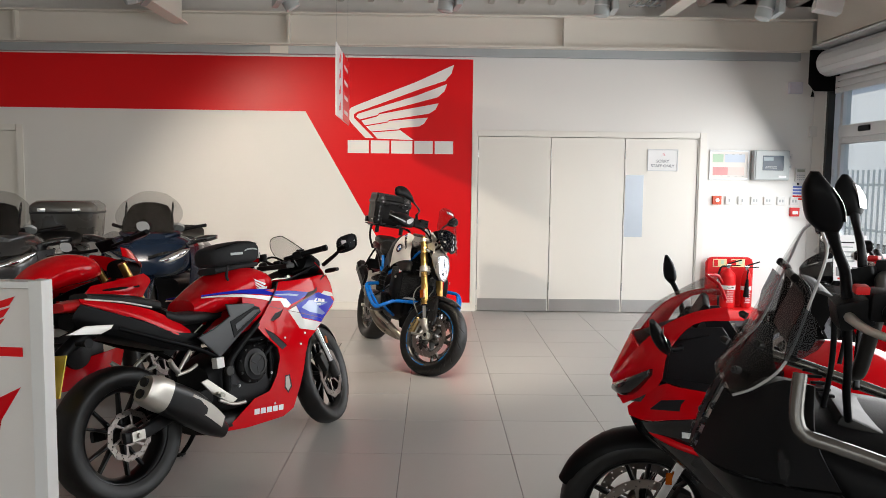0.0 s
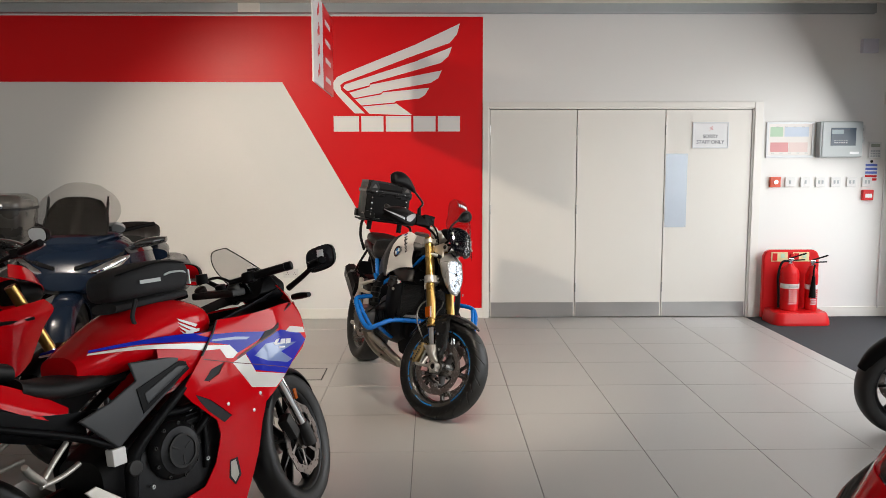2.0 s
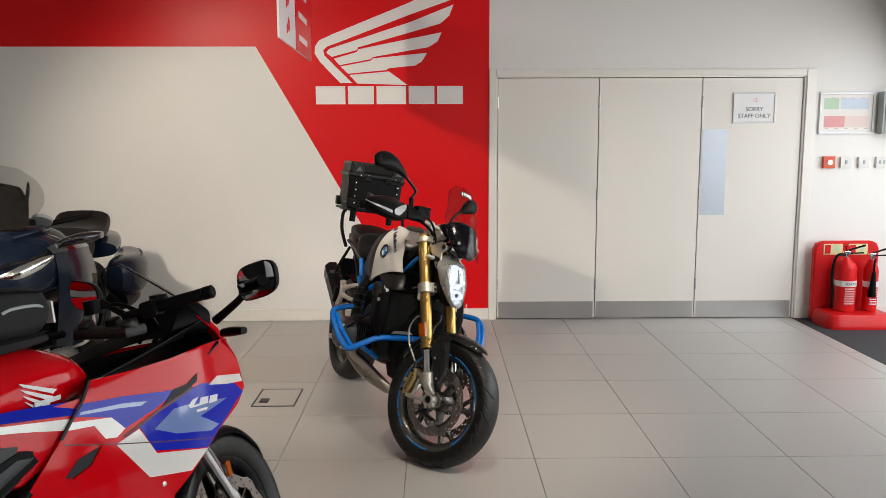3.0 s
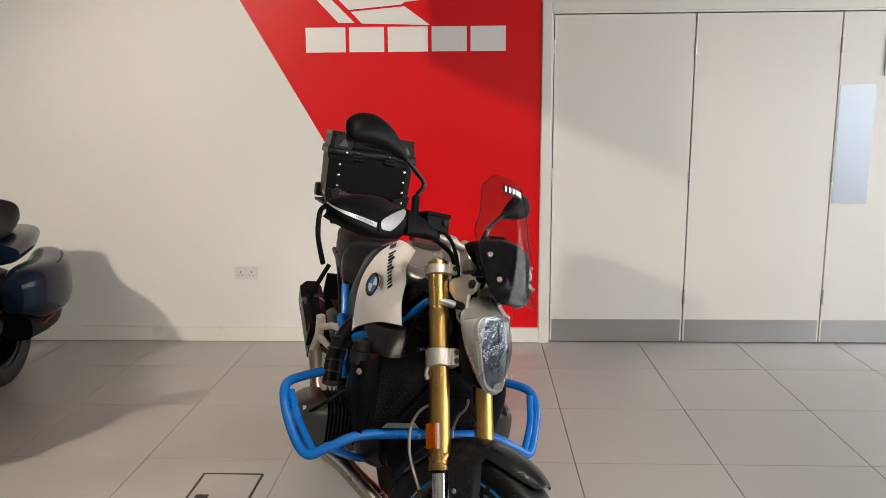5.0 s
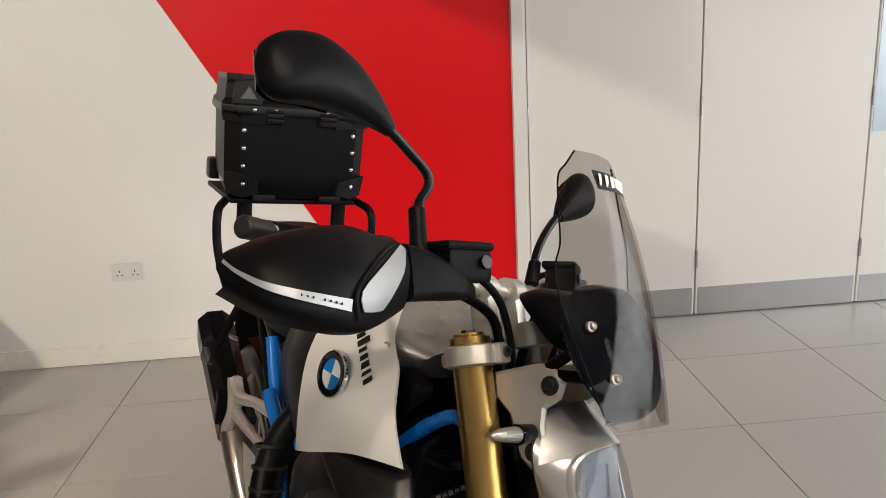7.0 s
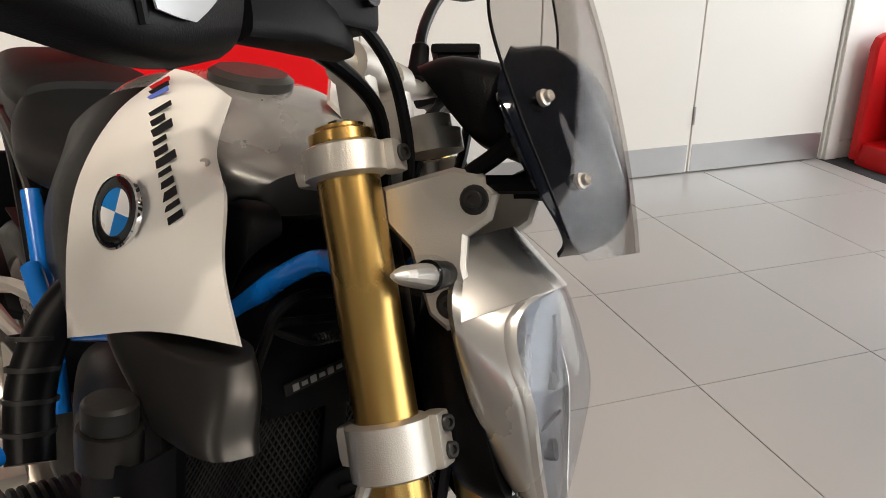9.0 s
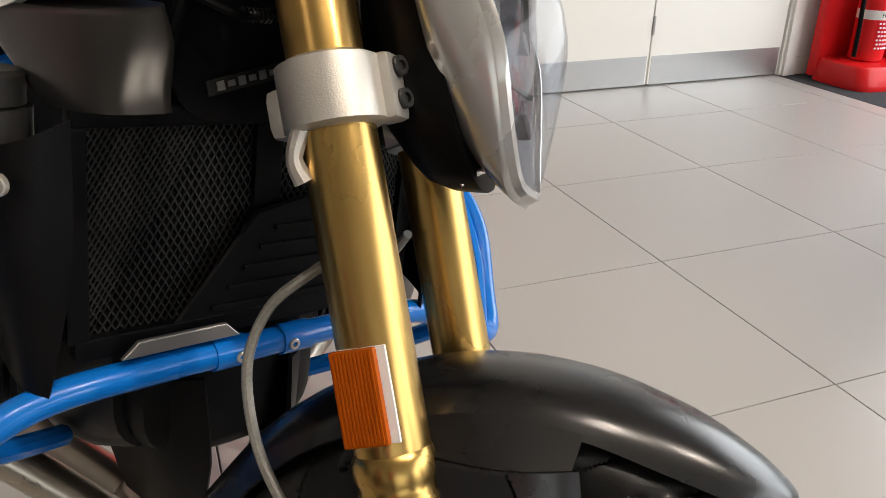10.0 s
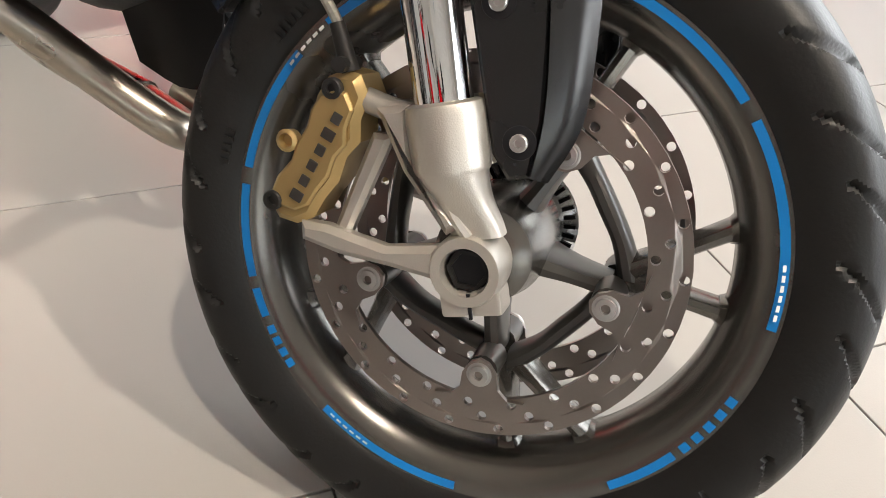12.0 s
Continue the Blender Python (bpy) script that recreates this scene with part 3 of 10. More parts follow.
def build_wall_fixtures():
    o = YW
    # fire alarm panel
    p = thing("fire_alarm_panel", "grey fire alarm control panel with dark display", "alarm panel", upright(4.172, o, 1.70))
    part("case", Geo().box((0, 0, 0.05), (0.40, 0.335, 0.10), 0.012), GPLAST, p)
    part("door", Geo().box((0.005, 0, 0.104), (0.375, 0.315, 0.012), 0.004), GPLAST, p)
    part("display", Geo().box((0.01, 0.025, 0.112), (0.235, 0.165, 0.006), 0.006), mat("display_blue", (0.03, 0.05, 0.075), 0.25), p)
    part("screen", Geo().box((-0.045, 0.07, 0.1155), (0.11, 0.04, 0.003), 0.001), mat("display_grey", (0.22, 0.28, 0.30), 0.3), p)
    g = Geo()
    for i in range(6):
        g.box((-0.07 + i * 0.022, -0.03, 0.116), (0.014, 0.010, 0.002))
        g.box((-0.07 + i * 0.022, -0.012, 0.116), (0.014, 0.006, 0.002))
    part("key_row", g, GPLAST, p)
    part("name_label", Geo().box((0.12, -0.125, 0.1105), (0.085, 0.022, 0.002)), WHITES, p)
    for dz in (0.075, -0.035):
        b = thing("switch_box", "small white surface switch beside the panel", "switch", upright(4.405, o, 1.70 + dz + 0.02), "panel switches")
        part("plate", Geo().box((0, 0, 0.015), (0.055, 0.075, 0.03), 0.005), WPLAST, b)
        part("rocker", Geo().box((0, 0, 0.032), (0.02, 0.03, 0.006), 0.002), GPLAST, b)
    # zone plan in a frame
    z = thing("zone_plan", "silver framed fire zone plan in pink and green", "framed plan", upright(3.728, o, 1.70))
    part("sheet", Geo().box((0, 0, 0.004), (0.42, 0.31, 0.008)), CREAM, z)
    f = Geo()
    for c, q in (((0, 0.158, 0.009), (0.455, 0.022, 0.018)), ((0, -0.158, 0.009), (0.455, 0.022, 0.018)), ((-0.217, 0, 0.009), (0.022, 0.294, 0.018)), ((0.217, 0, 0.009), (0.022, 0.294, 0.018))):
        f.box(c, q, 0.004)
    part("frame", f, ALU, z)
    for c, q, mm in (((-0.13, 0.075, 0.0085), (0.12, 0.09, 0.001), GREENP), ((0.06, 0.075, 0.0085), (0.23, 0.09, 0.001), mat("pale_blue_print", (0.55, 0.62, 0.72), 0.5)), ((-0.1, -0.07, 0.0085), (0.17, 0.09, 0.001), PINK), ((0.08, -0.07, 0.0085), (0.18, 0.09, 0.001), mat("pale_pink_print", (0.72, 0.58, 0.54), 0.5))):
        part("zone_area", Geo().box(c, q), mm, z)
    for i in range(9):
        part("text_bar", Geo().box((-0.16 + i * 0.04, -0.125 + (i % 2) * 0.245, 0.0088), (0.028, 0.006, 0.001)), GPLAST, z)
    # a row of switches: one red, six white
    xs = [3.601, 3.741, 3.888, 4.034, 4.181, 4.331, 4.479]
    for i, x in enumerate(xs):
        b = thing("wall_switch", "red fire-service key switch" if i == 0 else "white plastic wall switch plate", "switch", upright(x, o, 1.302), "row of wall switches")
        part("plate", Geo().box((0, 0, 0.012), (0.09, 0.09, 0.024) if i else (0.098, 0.098, 0.036), 0.005), (mat("orange_red_plastic", (0.62, 0.07, 0.02), 0.4) if i == 0 else WPLAST), b)
        if i == 0:
            part("key_dial", Geo().cyl((0, 0, 0.024), (0, 0, 0.040), 0.02), CHROME, b)
        else:
            for dx in ((-0.016, 0.016) if i > 2 else (0,)):
                part("rocker", Geo().box((dx, 0, 0.026), (0.017, 0.032, 0.006), 0.002), GPLAST, b)
    b = thing("call_point", "red break-glass fire alarm call point", "call point", upright(4.487, o, 1.178))
    part("case", Geo().box((0, 0, 0.022), (0.10, 0.10, 0.044), 0.006), REDPL, b)
    part("glass_plate", Geo().box((0, -0.006, 0.0455), (0.062, 0.036, 0.004), 0.001), WHITES, b)
    b = thing("door_keypad", "small white alarm keypad with a grey display", "keypad", upright(4.535, o, 1.60))
    part("case", Geo().box((0, 0, 0.016), (0.115, 0.155, 0.032), 0.006), WPLAST, b)
    part("display", Geo().box((0, 0.045, 0.033), (0.085, 0.03, 0.003), 0.001), mat("lcd_green", (0.33, 0.36, 0.28), 0.4), b)
    g = Geo()
    for i in range(4):
        for j in range(3):
            g.box((-0.036 + i * 0.024, -0.055 + j * 0.024, 0.033), (0.016, 0.014, 0.004), 0.001)
    part("keys", g, GPLAST, b)
    b = thing("safety_notice", "blue and red printed safety notice", "notice", upright(4.522, o, 1.405))
    part("sheet", Geo().box((0, 0, 0.001), (0.125, 0.20, 0.002)), WHITES, b)
    for dz, mm in ((0.055, BLUEP), (0.02, BLUEP), (-0.015, BLUEP), (-0.05, REDPL), (-0.08, REDPL)):
        part("text_bar", Geo().box((0, dz, 0.0024), (0.112, 0.022, 0.001)), mm, b)
    part("roundel", Geo().cyl((0, 0.09, 0.002), (0, 0.09, 0.003), 0.014), INK, b)
    # pale alarm box, cord pull and isolator near the corner
    b = thing("detector_box", "pale lilac plastic detector box high on wall", "detector", upright(4.425, o, 2.565))
    part("case", Geo().box((0, 0, 0.03), (0.15, 0.13, 0.06), 0.01), mat("lilac_plastic", (0.62, 0.61, 0.68), 0.4), b)
    b = thing("isolator_switch", "white isolator switch with conduit drop", "switch", upright(4.648, o, 2.085))
    part("case", Geo().box((0, 0, 0.025), (0.085, 0.12, 0.05), 0.01), WPLAST, b)
    part("conduit", Geo().cyl((0, 0.06, 0.012), (0, 0.53, 0.012), 0.007).cyl((0, -0.06, 0.012), (0, -2.0, 0.012), 0.009), WPLAST, b)
    b = thing("pull_cord", "black shutter cord handle hanging by the shutter", "cord", upright(4.62, o, 2.50))
    part("cord", Geo().cyl((0, 0.03, 0.03), (0, 0.20, 0.03), 0.003, n=8), BLACK, b)
    part("handle", Geo().cyl((0, -0.03, 0.03), (0, 0.03, 0.03), 0.020, 0.008, n=10), BLACK, b)
    # socket low on the wall
    b = thing("wall_socket", "white double wall socket above the skirting", "socket", upright(-1.008, o, 0.445))
    part("plate", Geo().box((0, 0, 0.006), (0.146, 0.086, 0.012), 0.004), WPLAST, b)
    for dx in (-0.035, 0.035):
        for c, q in (((dx, 0.004, 0.0125), (0.004, 0.012, 0.002)), ((dx - 0.011, -0.014, 0.0125), (0.008, 0.004, 0.002)), ((dx + 0.011, -0.014, 0.0125), (0.008, 0.004, 0.002))):
            part("pin_hole", Geo().box(c, q), INK, b)
    part("rocker", Geo().box((-0.008, 0.024, 0.0135), (0.012, 0.02, 0.006), 0.002).box((0.008, 0.024, 0.0135), (0.012, 0.02, 0.006), 0.002), WPLAST, b)


def build_extinguishers():
    s = thing("extinguisher_stand", "red moulded plastic double extinguisher stand", "extinguisher stand", pose(3.742, 8.925, 0))
    w = 0.265
    out = [(-w, 0.02), (-w, 0.60), (-w + 0.02, 0.645), (-w + 0.06, 0.665), (w - 0.06, 0.665), (w - 0.02, 0.645), (w, 0.60), (w, 0.02)]
    part("back_board", Geo().prism(out, Matrix.Translation((0, 0.16, 0)) @ Matrix(((1, 0, 0, 0), (0, 0, -1, 0), (0, 1, 0, 0), (0, 0, 0, 1))), 0.06, 0.012), REDPL, s)
    part("base", Geo().loft([((0, -0.03, 0.0), (w, 0, 0), (0, 0.19, 0), 5), ((0, -0.03, 0.03), (w, 0, 0), (0, 0.19, 0), 5), ((0, -0.02, 0.10), (w - 0.015, 0, 0), (0, 0.175, 0), 5), ((0, -0.02, 0.115), (w - 0.03, 0, 0), (0, 0.16, 0), 5)], 32, 2), REDPL, s)
    part("rib", Geo().box((0, 0.10, 0.38), (0.03, 0.03, 0.50), 0.008), REDPL, s)
    for dx in (-0.12, 0.085):
        part("id_sign", Geo().box((dx, 0.096, 0.60), (0.155, 0.006, 0.088), 0.002), mat("sign_yellow", (0.72, 0.62, 0.33), 0.4), s)
        part("pictogram", Geo().box((dx - 0.045, 0.0915, 0.60), (0.045, 0.003, 0.07)), REDPL, s)
        part("green_mark", Geo().box((dx + 0.03, 0.0915, 0.61), (0.035, 0.003, 0.04)), GREENP, s)
    for k, (dx, r, h) in enumerate(((-0.06, 0.082, 0.42), (0.145, 0.056, 0.40))):
        e = thing("fire_extinguisher", ("red foam fire extinguisher with cream band and black hose" if k == 0 else "slim red carbon dioxide extinguisher with black horn"), "fire extinguisher", pose(3.742 + dx, 8.915, 0.112))
        part("cylinder", Geo().lathe([(r - 0.01, 0), (r, 0.012), (r, h - 0.07), (r * 0.8, h - 0.03), (0.03, h), (0.022, h + 0.02)], (0, 0, 0), (0, 0, 1), 24), REDPL, e)
        part("valve", Geo().cyl((0, 0, h + 0.01), (0, 0, h + 0.06), 0.016).box((0.0, 0, h + 0.055), (0.05, 0.03, 0.03), 0.006), CHROME, e)
        part("handle", Geo().tube([(-0.02, 0, h + 0.06), (0.05, 0, h + 0.085), (0.14, -0.01, h + 0.115)], 0.008, 8).tube([(-0.02, 0, h + 0.045), (0.06, 0, h + 0.05), (0.13, -0.01, h + 0.055)], 0.006, 8), BLACK, e)
        part("band_label", Geo().lathe([(r + 0.0012, h * 0.50), (r + 0.0012, h * 0.50 + 0.045)], (0, 0, 0), (0, 0, 1), 24, close=False), CREAM if k == 0 else WHITES, e)
        g = Geo()
        for i in range(7):
            for a in range(-2, 3):
                t = -math.pi / 2 + a * 0.20 + 0.05 * (i % 2)
                g.box((r * 1.012 * math.cos(t), r * 1.012 * math.sin(t), h * 0.46 - i * 0.02), (0.010, 0.004, 0.008))
        part("text_bars", g, WHITES, e)
        if k == 0:
            words("lettering", "FOAM", 0.03, Matrix.Translation((0, -r - 0.002, h * 0.50 + 0.022)) @ pose(0, 0, 0, 90), INK, e, 0.0005)
            part("hose", Geo().tube([(-0.015, 0, h + 0.04), (-0.09, -0.02, h + 0.03), (-0.125, -0.03, h - 0.10), (-0.115, -0.03, h - 0.25), (-0.11, -0.03, 0.03)], 0.011, 10), BLACK, e)
        else:
            part("horn", Geo().tube([(0.0, -0.05, h + 0.03), (-0.02, -0.075, h - 0.03), (-0.02, -0.08, h - 0.08)], 0.009, 8).cyl((-0.02, -0.08, h - 0.07), (-0.03, -0.085, h - 0.27), 0.014, 0.032, 14), BLACK, e)


def build_window():
    # roller shutter box and curtain over the east glazing
    sh = thing("roller_shutter", "grey rolled metal security shutter above the window", "shutter")
    part("hood", Geo().box((4.60, 2.5, 2.955), (0.34, 12.6, 0.02), 0.003), ALU, sh)
    part("end_plate", Geo().prism([(-0.17, -0.20), (-0.10, -0.28), (0.17, -0.28), (0.17, 0.16), (-0.17, 0.16)], Matrix.Translation((4.61, 8.86, 2.78)) @ Matrix(((1, 0, 0, 0), (0, 0, -1, 0), (0, 1, 0, 0), (0, 0, 0, 1))), 0.008), BLACK, sh)
    n = 9
    for i in range(n):
        t = math.radians(60 + i * 26)
        c = (4.615 + 0.135 * math.cos(t), 2.5, 2.79 + 0.135 * math.sin(t))
        part("slat", Geo().box(c, (0.012, 12.55, 0.062), 0.005, Euler((0, -t, 0)).to_matrix()), ALU, sh)
    for i in range(3):
        part("slat", Geo().box((4.70, 2.5, 2.62 - 0.062 * i), (0.012, 12.55, 0.058), 0.005), ALU, sh)
    part("guide_rail", Geo().box((4.72, 8.90, 1.33), (0.07, 0.05, 2.60), 0.004), DARKM, sh)
    # glazed frames
    gz = [8.86, 7.0, 5.1, 3.2, 1.3, -0.6, -2.5, -3.7]
    for i in range(len(gz) - 1):
        y1, y0 = gz[i] - (0 if i else 0.02), gz[i + 1]
        w = thing("window_%d" % (i + 1), "grey aluminium framed shopfront window", "window", kind="structure")
        fr = Geo()
        for y in (y0 + 0.03, y1 - 0.03):
            fr.box((XE + 0.06, y, 1.30), (0.09, 0.06, 2.58), 0.004)
        for z in (0.05, 1.98, 2.56):
            fr.box((XE + 0.06, (y0 + y1) / 2, z), (0.088, y1 - y0 - 0.12, 0.09), 0.004)
        part("window_frame", fr, ALU, w)
        for z0, z1 in ((0.095, 1.935), (2.025, 2.515)):
            p = part("pane", Geo().box((XE + 0.06, (y0 + y1) / 2, (z0 + z1) / 2), (0.008, y1 - y0 - 0.12, z1 - z0)), PANE, w)
            p.visible_shadow = False
        if i == 0:
            part("closer", Geo().box((XE - 0.02, 8.25, 2.07), (0.05, 0.22, 0.06), 0.015), BLACK, w)
            part("transom_cover", Geo().box((XE + 0.0, 7.9, 2.06), (0.06, 1.75, 0.13), 0.006), ALU, w)
    b = thing("exit_button", "small white wall button by the window", "button")
    part("plate", Geo().box((XE - 0.012, 8.905, 1.62), (0.02, 0.08, 0.09), 0.004), WPLAST, b)
    part("button", Geo().cyl((XE - 0.022, 8.905, 1.62), (XE - 0.03, 8.905, 1.62), 0.014), GPLAST, b)
    # south shopfront
    for i in range(6):
        x0 = XW + 1.2 + i * 1.73
        w = thing("window_%d" % (i + 8), "grey aluminium framed shopfront window", "window", kind="structure")
        fr = Geo()
        for x in (x0 + 0.03, x0 + 1.70):
            fr.box((x, YS - 0.1, 1.39), (0.06, 0.09, 2.78), 0.004)
        for z in (0.05, 2.73):
            fr.box((x0 + 0.865, YS - 0.1, z), (1.61, 0.088, 0.09), 0.004)
        part("window_frame", fr, ALU, w)
        p = part("pane", Geo().box((x0 + 0.865, YS - 0.1, 1.39), (1.61, 0.008, 2.59)), PANE, w)
        p.visible_shadow = False


def build_outside():
    g = Geo().box((0, 0, -0.2), (900, 900, 0.1))
    solid("ground", g, ASPHALT, "grey asphalt forecourt outside the shop", "ground", kind="structure")
    b = thing("opposite_building", "pale industrial unit with a red fascia", "building")
    part("wall", Geo().box((16, 22, 3.0), (7, 14, 6.2)), OUTW, b)
    part("fascia", Geo().box((12.4, 20, 4.7), (0.15, 9.5, 0.5), 0.02), REDPL, b)
    part("roof", Geo().box((16, 22, 6.2), (7.4, 14.4, 0.2), 0.02), GALV, b)
    f = thing("palisade_fence", "grey steel palisade fence outside the window", "fence")
    for z in (0.45, 1.5):
        part("rail", Geo().box((10.5, 14, z), (0.05, 14, 0.06)), GALV, f)
    for i in range(60):
        part("pale", Geo().box((10.46, 7.4 + i * 0.23, 0.85), (0.02, 0.07, 2.0)), GALV, f)


def spotlight(x, y, z, turn, tip):
    s = thing("ceiling_spotlight", "grey cylindrical ceiling spotlight on a bracket", "spotlight", pose(x, y, z, 0, 0, turn), "ceiling spotlights")
    part("track_box", Geo().box((0.07, 0, 0.09), (0.055, 0.30, 0.26), 0.004), GPLAST, s)
    part("stem", Geo().cyl((0.07, 0, 0.2), (0.07, 0, 0.46), 0.012), GPLAST, s)
    r = Euler((0, radians(tip), 0)).to_matrix().to_4x4()
    part("barrel", Geo().lathe([(0.055, -0.10), (0.07, -0.09), (0.074, 0.0), (0.07, 0.10), (0.05, 0.115)], (0, 0, 0), (0, 0, 1), 20), GPLAST, s, m=Matrix.Translation((-0.03, 0, 0.02)) @ r)
    part("ring", Geo().lathe([(0.0755, -0.012), (0.0755, 0.0)], (0, 0, 0), (0, 0, 1), 20), ALU, s, m=Matrix.Translation((-0.03, 0, 0.02)) @ r)


def build_hanging():
    for x, y, z, t, p in ((-2.35, 7.7, 3.13, 30, 70), (-0.98, 7.6, 3.10, 200, 30), (0.52, 7.6, 3.10, 8, 8), (1.95, 7.6, 3.08, -4, 6), (3.35, 7.35, 3.02, -8, 18), (2.15, 4.35, 3.16, 45, -40), (-0.70, 1.80, 3.16, 90, 30), (-2.62, 4.45, 3.13, 60, -35)):
        spotlight(x, y, z, t, p)
    s = thing("loudspeaker", "small white box loudspeaker under the roof", "loudspeaker", pose(3.75, 7.1, 3.03, 0, 12, -12))
    part("case", Geo().box((0, 0, 0), (0.22, 0.16, 0.15), 0.01), WPLAST, s)
    part("bracket", Geo().cyl((0, 0, 0.07), (0.05, 0, 0.58), 0.012), GPLAST, s)
    # hanging directory sign, seen nearly edge on
    h = thing("hanging_sign", "white and red hanging directory board on wires", "hanging sign", pose(-0.425, 6.88, 2.32, 0, 0, 1.5))
    part("board", Geo().box((0, 0.62, 0), (0.012, 1.24, 0.60), 0.003), WHITES, h)
    part("red_panel", Geo().box((0.0075, 0.90, 0), (0.004, 0.68, 0.598)), REDV, h)
    for i in range(4):
        part("arrow", Geo().prism([(-0.05, -0.02), (0.03, -0.02), (0.03, -0.045), (0.07, 0), (0.03, 0.045), (0.03, 0.02), (-0.05, 0.02)], Matrix.Translation((0.0065, 0.28, 0.20 - i * 0.135)) @ pose(0, 0, 0, 90, 0, 90) @ pose(0, 0, 0, 0, 0, 30), 0.002), REDV, h)
        part("text_bar", Geo().box((0.0105, 0.85, 0.19 - i * 0.135), (0.002, 0.36, 0.035)), WHITES, h)
    part("wire", Geo().cyl((0, 0.06, 0.30), (0, 0.06, 1.15), 0.0016, n=6).cyl((0, 1.16, 0.30), (0, 1.16, 1.1), 0.0016, n=6), STEEL, h)


build_walls()
build_ceiling()
build_floor()
build_trim()
build_doors()
build_graphic()
build_wall_fixtures()
build_extinguishers()
build_window()
build_outside()
build_hanging()


# ---- motorcycle parts shared by all machines ----
def polar(r, deg, l=0.0):
    """A place in a wheel: axle along y, forward x, up z."""
    return Vector((r * math.cos(radians(deg)), l, r * math.sin(radians(deg))))


def tyre_geo(R, hw, rim, n=220, m=30, grooves=14, deep=0.004):
    """A tyre with rounded crown and curved tread grooves cut into it; axle along y."""
    prof = []
    for i in range(m + 1):
        s = -1 + 2 * i / m
        if abs(s) > 0.68:
            k = (abs(s) - 0.68) / 0.32
            l = math.copysign(hw * (1 - 0.03 * k * 0) * (1 - 0.20 * k ** 2.2), s)
            r = (R - 0.42 * (R - rim)) - k * (0.58 * (R - rim))
            kind = math.copysign(1 + 0.6 * k, s) if k < 0.45 else 0
        else:
            k = abs(s) / 0.68
            l = math.copysign(hw * math.sin(k * math.pi / 2) ** 0.9, s) if k else 0.0
            r = R - 0.42 * (R - rim) * (1 - math.cos(k * math.pi / 2))
            kind = k * (1 if s > 0 else -1)
        prof.append((r, l, kind))
    rows = []
    for r, l, kind in prof:
        row = []
        for j in range(n):
            a = 2 * math.pi * j / n
            d = 0.0
            if kind and grooves:
                k = abs(kind)
                ph = (a * grooves / (2 * math.pi) + (0.5 if kind < 0 else 0) - 0.55 * k) % 1.0
                if 0.14 < k < 1.10:
                    d = deep * min(1.0, max(0.0, 2.2 * (1 - abs(ph - 0.25) / (0.058 * (1.02 - 0.75 * ((k - 0.62) / 0.48) ** 2)))))
                if 0.45 < k < 1.22:
                    d = max(d, 0.85 * deep * min(1.0, max(0.0, 2.2 * (1 - abs(ph - 0.66) / (0.044 * (1.02 - 0.8 * ((k - 0.83) / 0.4) ** 2))))))
            w = min(1.0, max(0.0, (abs(kind) - 0.7) / 0.35))
            q = r - d * (1 - 0.7 * w)
            row.append((math.cos(a) * q, l - math.copysign(d * w, l), math.sin(a) * q))
        rows.append(row)
    inner = [[(p[0] * 0.985, p[1] * 0.9, p[2] * 0.985) for p in rows[-1]], [(p[0] * 0.985, p[1] * 0.9, p[2] * 0.985) for p in rows[0]]]
    return Geo().rings(rows + inner, close=True)


def rim_geo(rim, hw, n=72):
    p = [(rim + 0.008, -hw), (rim - 0.003, -hw + 0.001), (rim - 0.012, -hw + 0.006), (rim - 0.020, -hw + 0.014), (rim - 0.028, -hw * 0.45), (rim - 0.031, 0), (rim - 0.028, hw * 0.45), (rim - 0.020, hw - 0.014), (rim - 0.012, hw - 0.006), (rim - 0.003, hw - 0.001), (rim + 0.008, hw), (rim + 0.009, hw - 0.004), (rim - 0.004, hw - 0.012), (rim - 0.02, hw * 0.3), (rim - 0.02, -hw * 0.3), (rim - 0.004, -hw + 0.012), (rim + 0.009, -hw + 0.004)]
    return Geo().lathe(p, (0, 0, 0), (0, 1, 0), n, close=True)


def disc_geo(r0, r1, t, tiers=3, cells=20, hole=0.0042, h=12):
    """A drilled brake disc ring: every hole goes through; axle along y, at y = 0."""
    g = Geo()
    for q in range(tiers):
        a0, a1 = r0 + (r1 - r0) * q / tiers, r0 + (r1 - r0) * (q + 1) / tiers
        for c in range(cells):
            w = 360 / cells
            mid = c * w
            drill = mid + 0.33 * (q - (tiers - 1) / 2) * w
            rm = (a0 + a1) / 2
            out, inn = [], []
            for i in range(h):
                t0 = 2 * math.pi * i / h + math.pi / 4
                x, y = math.cos(t0), math.sin(t0)
                k = 1 / max(abs(x), abs(y))
                out.append((rm + (a1 - a0) / 2 * x * k, mid + w / 2 * y * k))
                inn.append((rm + hole * x, drill + math.degrees(hole * y / rm)))
            v = [polar(r, d, s * t / 2) for s in (-1, 1) for ring in (out, inn) for r, d in ring]
            f = []
            for i in range(h):
                j = (i + 1) % h
                f += [(i, j, h + j, h + i), (2 * h + j, 2 * h + i, 3 * h + i, 3 * h + j), (h + i, h + j, 3 * h + j, 3 * h + i)]
                if q in (0, tiers - 1):
                    f.append((j, i, 2 * h + i, 2 * h + j))
            g.add(v, f)
    return g


